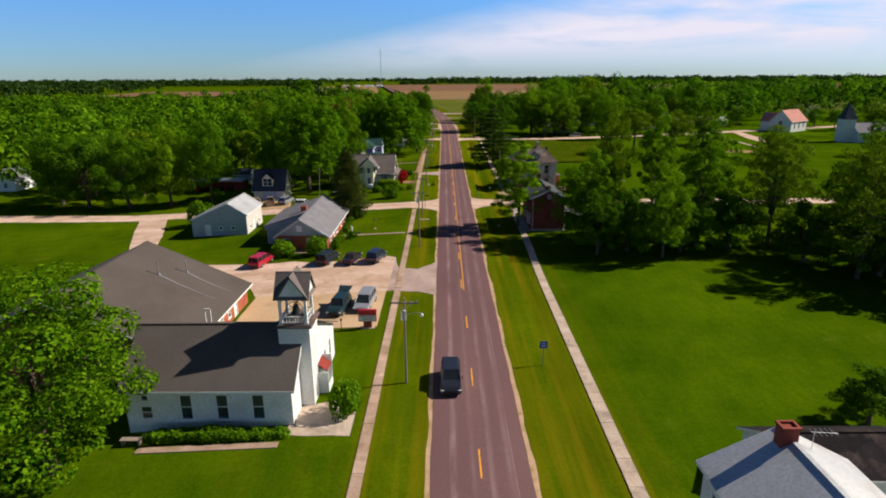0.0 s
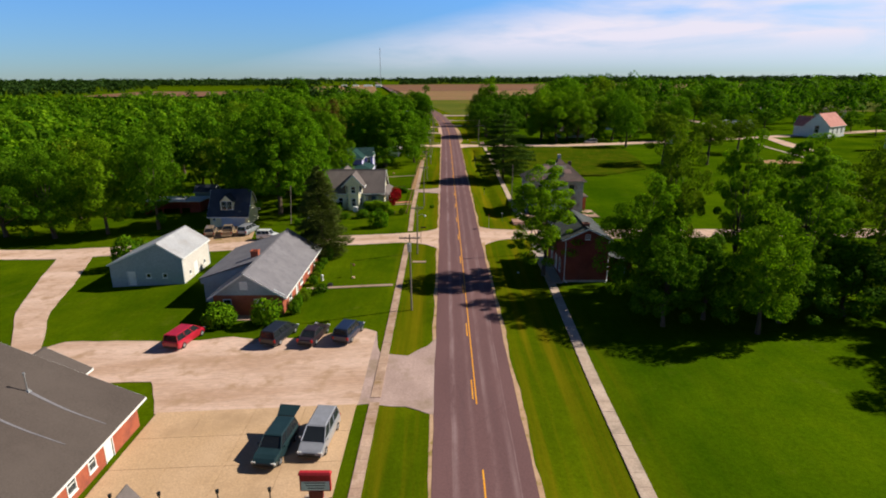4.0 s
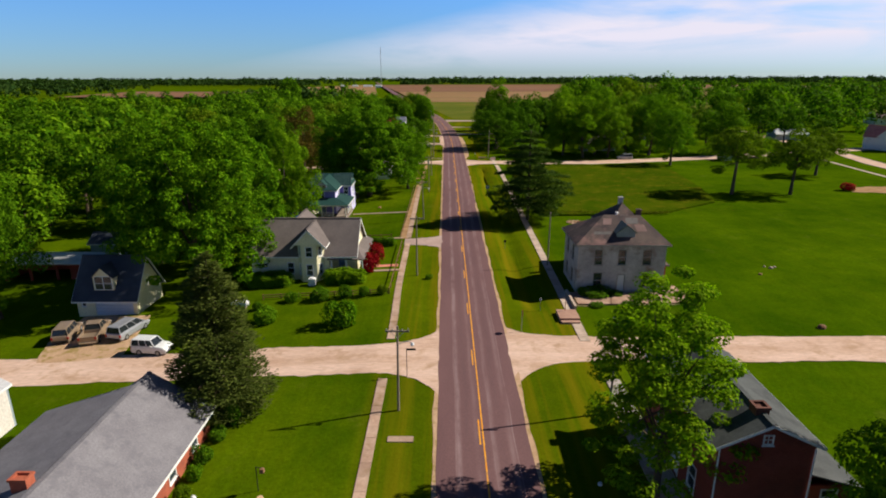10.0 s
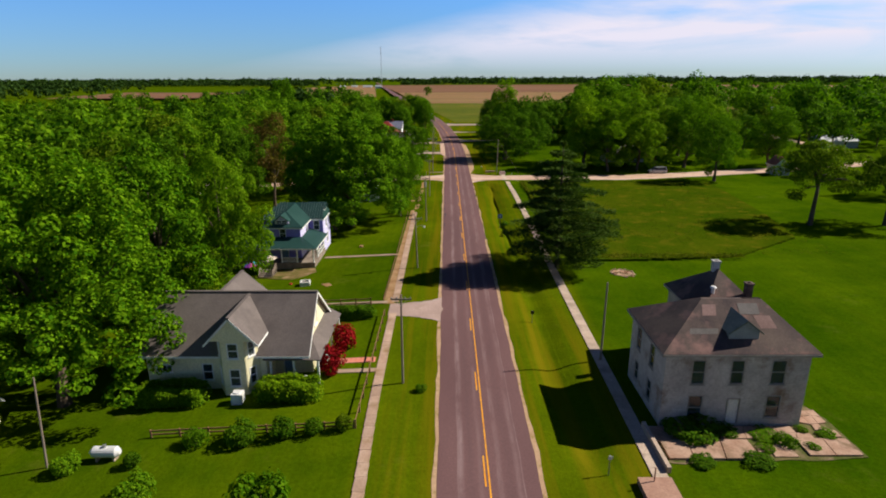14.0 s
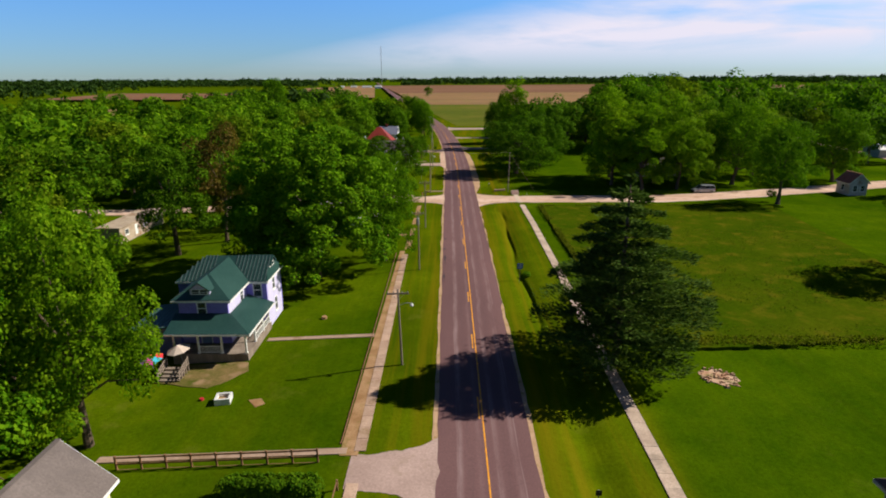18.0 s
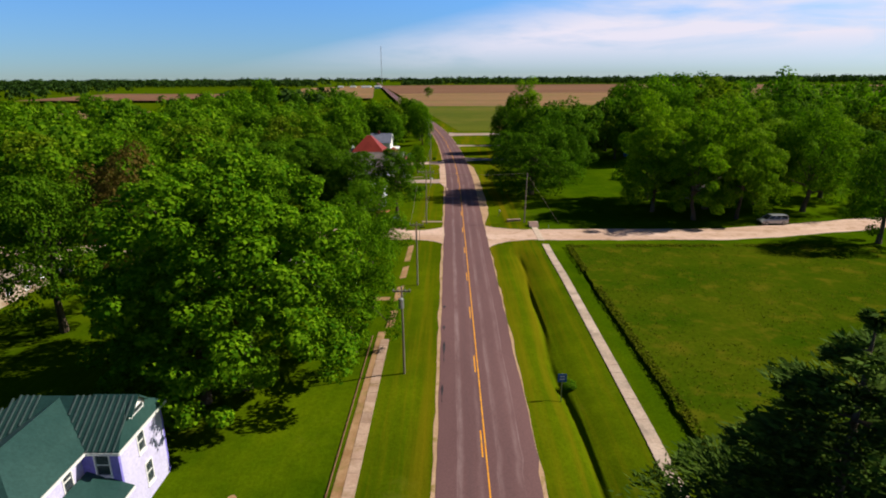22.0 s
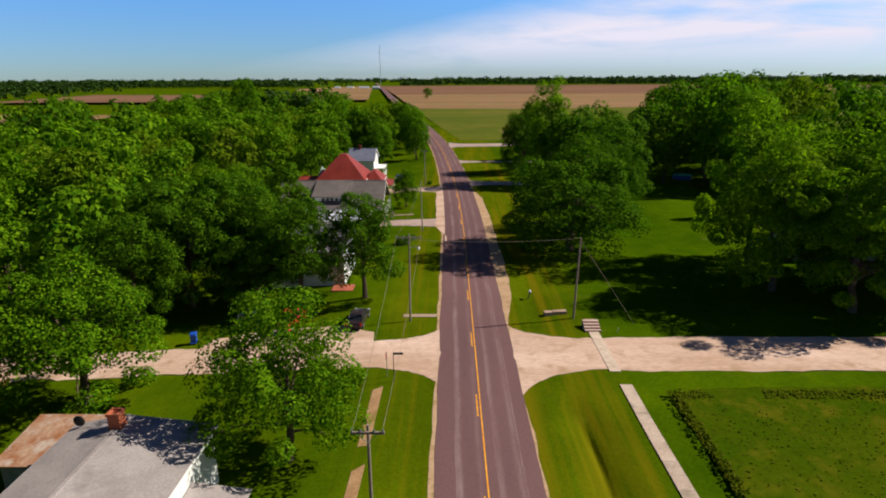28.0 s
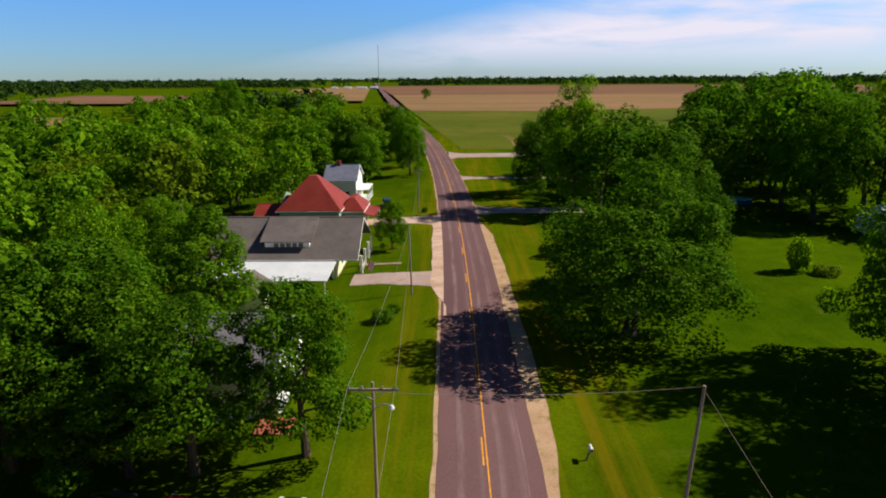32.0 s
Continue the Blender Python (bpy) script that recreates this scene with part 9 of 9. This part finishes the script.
feeder = thing("bird_feeder", "thin iron bird feeder pole on the lawn", "bird feeder", "", pose(-13.9, 108.4, float(fall(-13.9))))
part("pole", Geo().tube((0, 0, -0.2), (0, 0, 1.9), 0.03).tube((0, 0, 1.85), (0.4, 0, 1.8), 0.02), DARK, feeder)
part("tray", Geo().tapered(0.25, -0.15, 1.45, 0.55, 0.15, 1.75, 0.03, 0.03), WOOD_BROWN, feeder)
tagged(part("garden_ornament", Geo().tube((-17.7, 107.0, -0.6), (-17.7, 107.0, 0.0), 0.22, 0.16).ball((-17.7, 107.0, 0.2), 0.2, 0.2, 0.28), SIGN_WHITE), "white garden ornament by the brick wall", "ornament")
gong = thing("yard_frame", "small brown frame on a plank base beside the church hedge", "bench", "", pose(-25.4, 43.4, float(fall(-25.4))))
part("seat", Geo().box(-0.8, -0.25, 0.4, 0.8, 0.25, 0.46), WOOD, gong)
for x in (-0.7, 0.6):
    part("leg", Geo().box(x, -0.22, -0.3, x + 0.1, 0.22, 0.4), WOOD, gong)
# brick-red garden path of the cream house
pth = Geo()
for i in range(9):
    x = -12.6 + 0.5 * i
    pth.box(x, 156.0, float(fall(x)) - 0.2, x + 0.48, 157.0, float(fall(x)) + 0.02)
structure("brick_path", pth, surf("pink_brick", (0.62, 0.20, 0.14), (0.70, 0.27, 0.20), 1, 9, 0.9, 0.1), "pinkish brick path to the porch", "path")
# the bare slab in the lawn beyond the old house
sl = Geo()
rub = random.Random(77)
ring = [(1.75 + rub.uniform(-0.45, 0.4), 2 * math.pi * k / 16) for k in range(16)]
sl.solid([(23.6 + r * math.cos(a) * 0.8 - 0.3 * r * math.sin(a), 182.3 + r * math.sin(a) * 0.85, -0.2) for r, a in ring], (0, 0, 0.215))
for _ in range(70):
    r, a, w = rub.uniform(0.2, 2.1), rub.uniform(0, 6.28), rub.uniform(0.06, 0.2)
    x, y = 23.6 + r * math.cos(a) * 0.8, 182.3 + r * math.sin(a) * 0.85
    sl.tapered(x - w, y - w * 0.8, -0.02, x + w, y + w * 0.8, 0.03 + w * 0.6, w * 0.4, w * 0.3)
structure("bare_slab", sl, surf("earth_and_rubble", (0.40, 0.22, 0.13), (0.60, 0.42, 0.30), 0.9, 5, 0.95, 0.4, stain=(0.12, 0.13, 0.02), stain_scale=0.8), "patch of rubble and bare earth in the lawn", "bare earth")
# steps, bench and mailbox by the second crossing
st = Geo()
for i in range(4):
    st.box(13.7, 266.6 + 0.42 * i, -0.3, 15.4, 267.1 + 0.42 * i, 0.16 + 0.17 * i)
structure("garden_steps", st, surf("rosy_concrete", (0.44, 0.29, 0.24), (0.56, 0.40, 0.34), 0.8, 7, 0.9, 0.2), "worn concrete steps at the lawn's corner", "steps")
foot = Geo()
foot.box(14.05, 258.0, -0.2, 15.1, 266.6, 0.026)
structure("crossing_path", foot, surf("dusty_concrete", (0.52, 0.40, 0.31), (0.66, 0.53, 0.43), 1.2, 7, 0.95, 0.35, stain=(0.45, 0.34, 0.26), stain_scale=0.9), "concrete strip dusted over with gravel", "path")
ledge_wall = thing("low_wall", "low wall of two worn concrete blocks in the grass", "low wall", "", pose(11.4, 271.6, float(land(11.4, 271.6)), 0, 0, 6))
for x0, x1, y in ((-1.35, -0.35, -0.06), (-0.32, 1.3, 0.05)):
    part("block", Geo().tapered(x0, y - 0.36, -0.2, x1, y + 0.34, 0.36, 0.03, 0.03), WALK_TAN, ledge_wall)
mark = thing("marker_stake", "thin white marker stake in the grass", "stake", "", pose(17.1, 266.5, float(land(17.1, 266.5)), 0, 8, 0))
part("stake", Geo().tapered(-0.04, -0.03, -0.2, 0.04, 0.03, 0.62, 0.01, 0.01), SIGN_WHITE, mark)
mb = thing("mailbox", "white mailbox leaning beside the road", "mailbox", "", pose(8.9, 276.6, float(land(8.9, 276.6)), 0, 14, 0))
part("post", Geo().box(-0.05, -0.05, -0.2, 0.05, 0.05, 0.9), WOOD, mb)
part("box", Geo().box(-0.13, -0.3, 0.9, 0.13, 0.3, 1.05).tube((0, -0.3, 1.05), (0, 0.3, 1.05), 0.13, None, 12), SIGN_WHITE, mb)
bn = thing("refuse_bin", "bright blue wheeled refuse bin on the lawn", "bin", "", pose(-27.9, 265.8, float(fall(-27.9)), 0, 0, 12))
part("body", Geo().tapered(-0.36, -0.4, 0.08, 0.36, 0.4, 0.12, 0, 0).solid([(-0.28, -0.3, 0.1), (0.28, -0.3, 0.1), (0.28, 0.3, 0.1), (-0.28, 0.3, 0.1)], (0, 0, 0.95)), BLUE_PLASTIC, bn)
part("lid", Geo().tapered(-0.34, -0.38, 1.05, 0.34, 0.38, 1.14, 0.05, 0.06), BLUE_PLASTIC, bn)
pool = thing("paddling_pool", "round turquoise paddling pool on the lawn", "pool", "", pose(60.6, 362.0, 0))
part("wall", Geo().tube((0, 0, -0.1), (0, 0, 0.9), 2.4, None, 24), SIGN_BLUE, pool)
part("water", Geo().tube((0, 0, 0.9), (0, 0, 0.92), 2.25, None, 24), surf("pool_water", (0.05, 0.50, 0.55), (0.08, 0.58, 0.62), 1, 5, 0.1, 0.02), pool, "turquoise water")
flag = thing("porch_flag", "striped red and white flag on the porch", "flag", "", pose(-12.7, 317.2, -0.62, 0, 20, 0))
part("staff", Geo().tube((0, 0, 0.0), (0, 0, 2.9), 0.025), WOOD, flag)
for i in range(6):
    part("stripe", Geo().box(0.03 + 0.13 * i, -0.01, 1.1, 0.16 + 0.13 * i, 0.01, 2.5), SIGN_RED if i % 2 == 0 else SIGN_WHITE, flag)
# the radio mast on the skyline
mast = thing("radio_mast", "thin lattice radio mast on the skyline", "mast", "", pose(-211.0, 2044.0, -3))
g = Geo()
for k in range(3):
    a = 2 * math.pi * k / 3
    g.tube((0.9 * math.cos(a), 0.9 * math.sin(a), 0), (0.9 * math.cos(a), 0.9 * math.sin(a), 118), 0.28, None, 5)
part("legs", g, STEEL, mast)
g = Geo()
for i in range(39):
    for k in range(3):
        a, b = 2 * math.pi * k / 3, 2 * math.pi * (k + 1) / 3
        g.tube((0.9 * math.cos(a), 0.9 * math.sin(a), 3 * i), (0.9 * math.cos(b), 0.9 * math.sin(b), 3 * i + 3), 0.12, None, 4)
part("lattice", g, STEEL, mast)
for x, y, r, m_, label, cat in ((46.2, 155.2, 0.34, CONCRETE, "pale lump of rubble in the lawn", "rubble"), (46.9, 155.6, 0.26, CONCRETE, "pale lump of rubble in the lawn", "rubble"), (45.6, 155.9, 0.22, CONCRETE, "small lump of rubble in the lawn", "rubble"), (40.6, 134.4, 0.5, WOOD_BROWN, "brown tree stump beside the street", "stump"), (43.2, 152.4, 0.3, EARTH, "small heap of earth in the lawn", "earth heap")):
    tagged(part(cat.replace(" ", "_"), Geo().ball((x, y, float(land(x, y)) + r * 0.2), r, r * 0.8, r * 0.7, 5, 9), m_), label, cat)
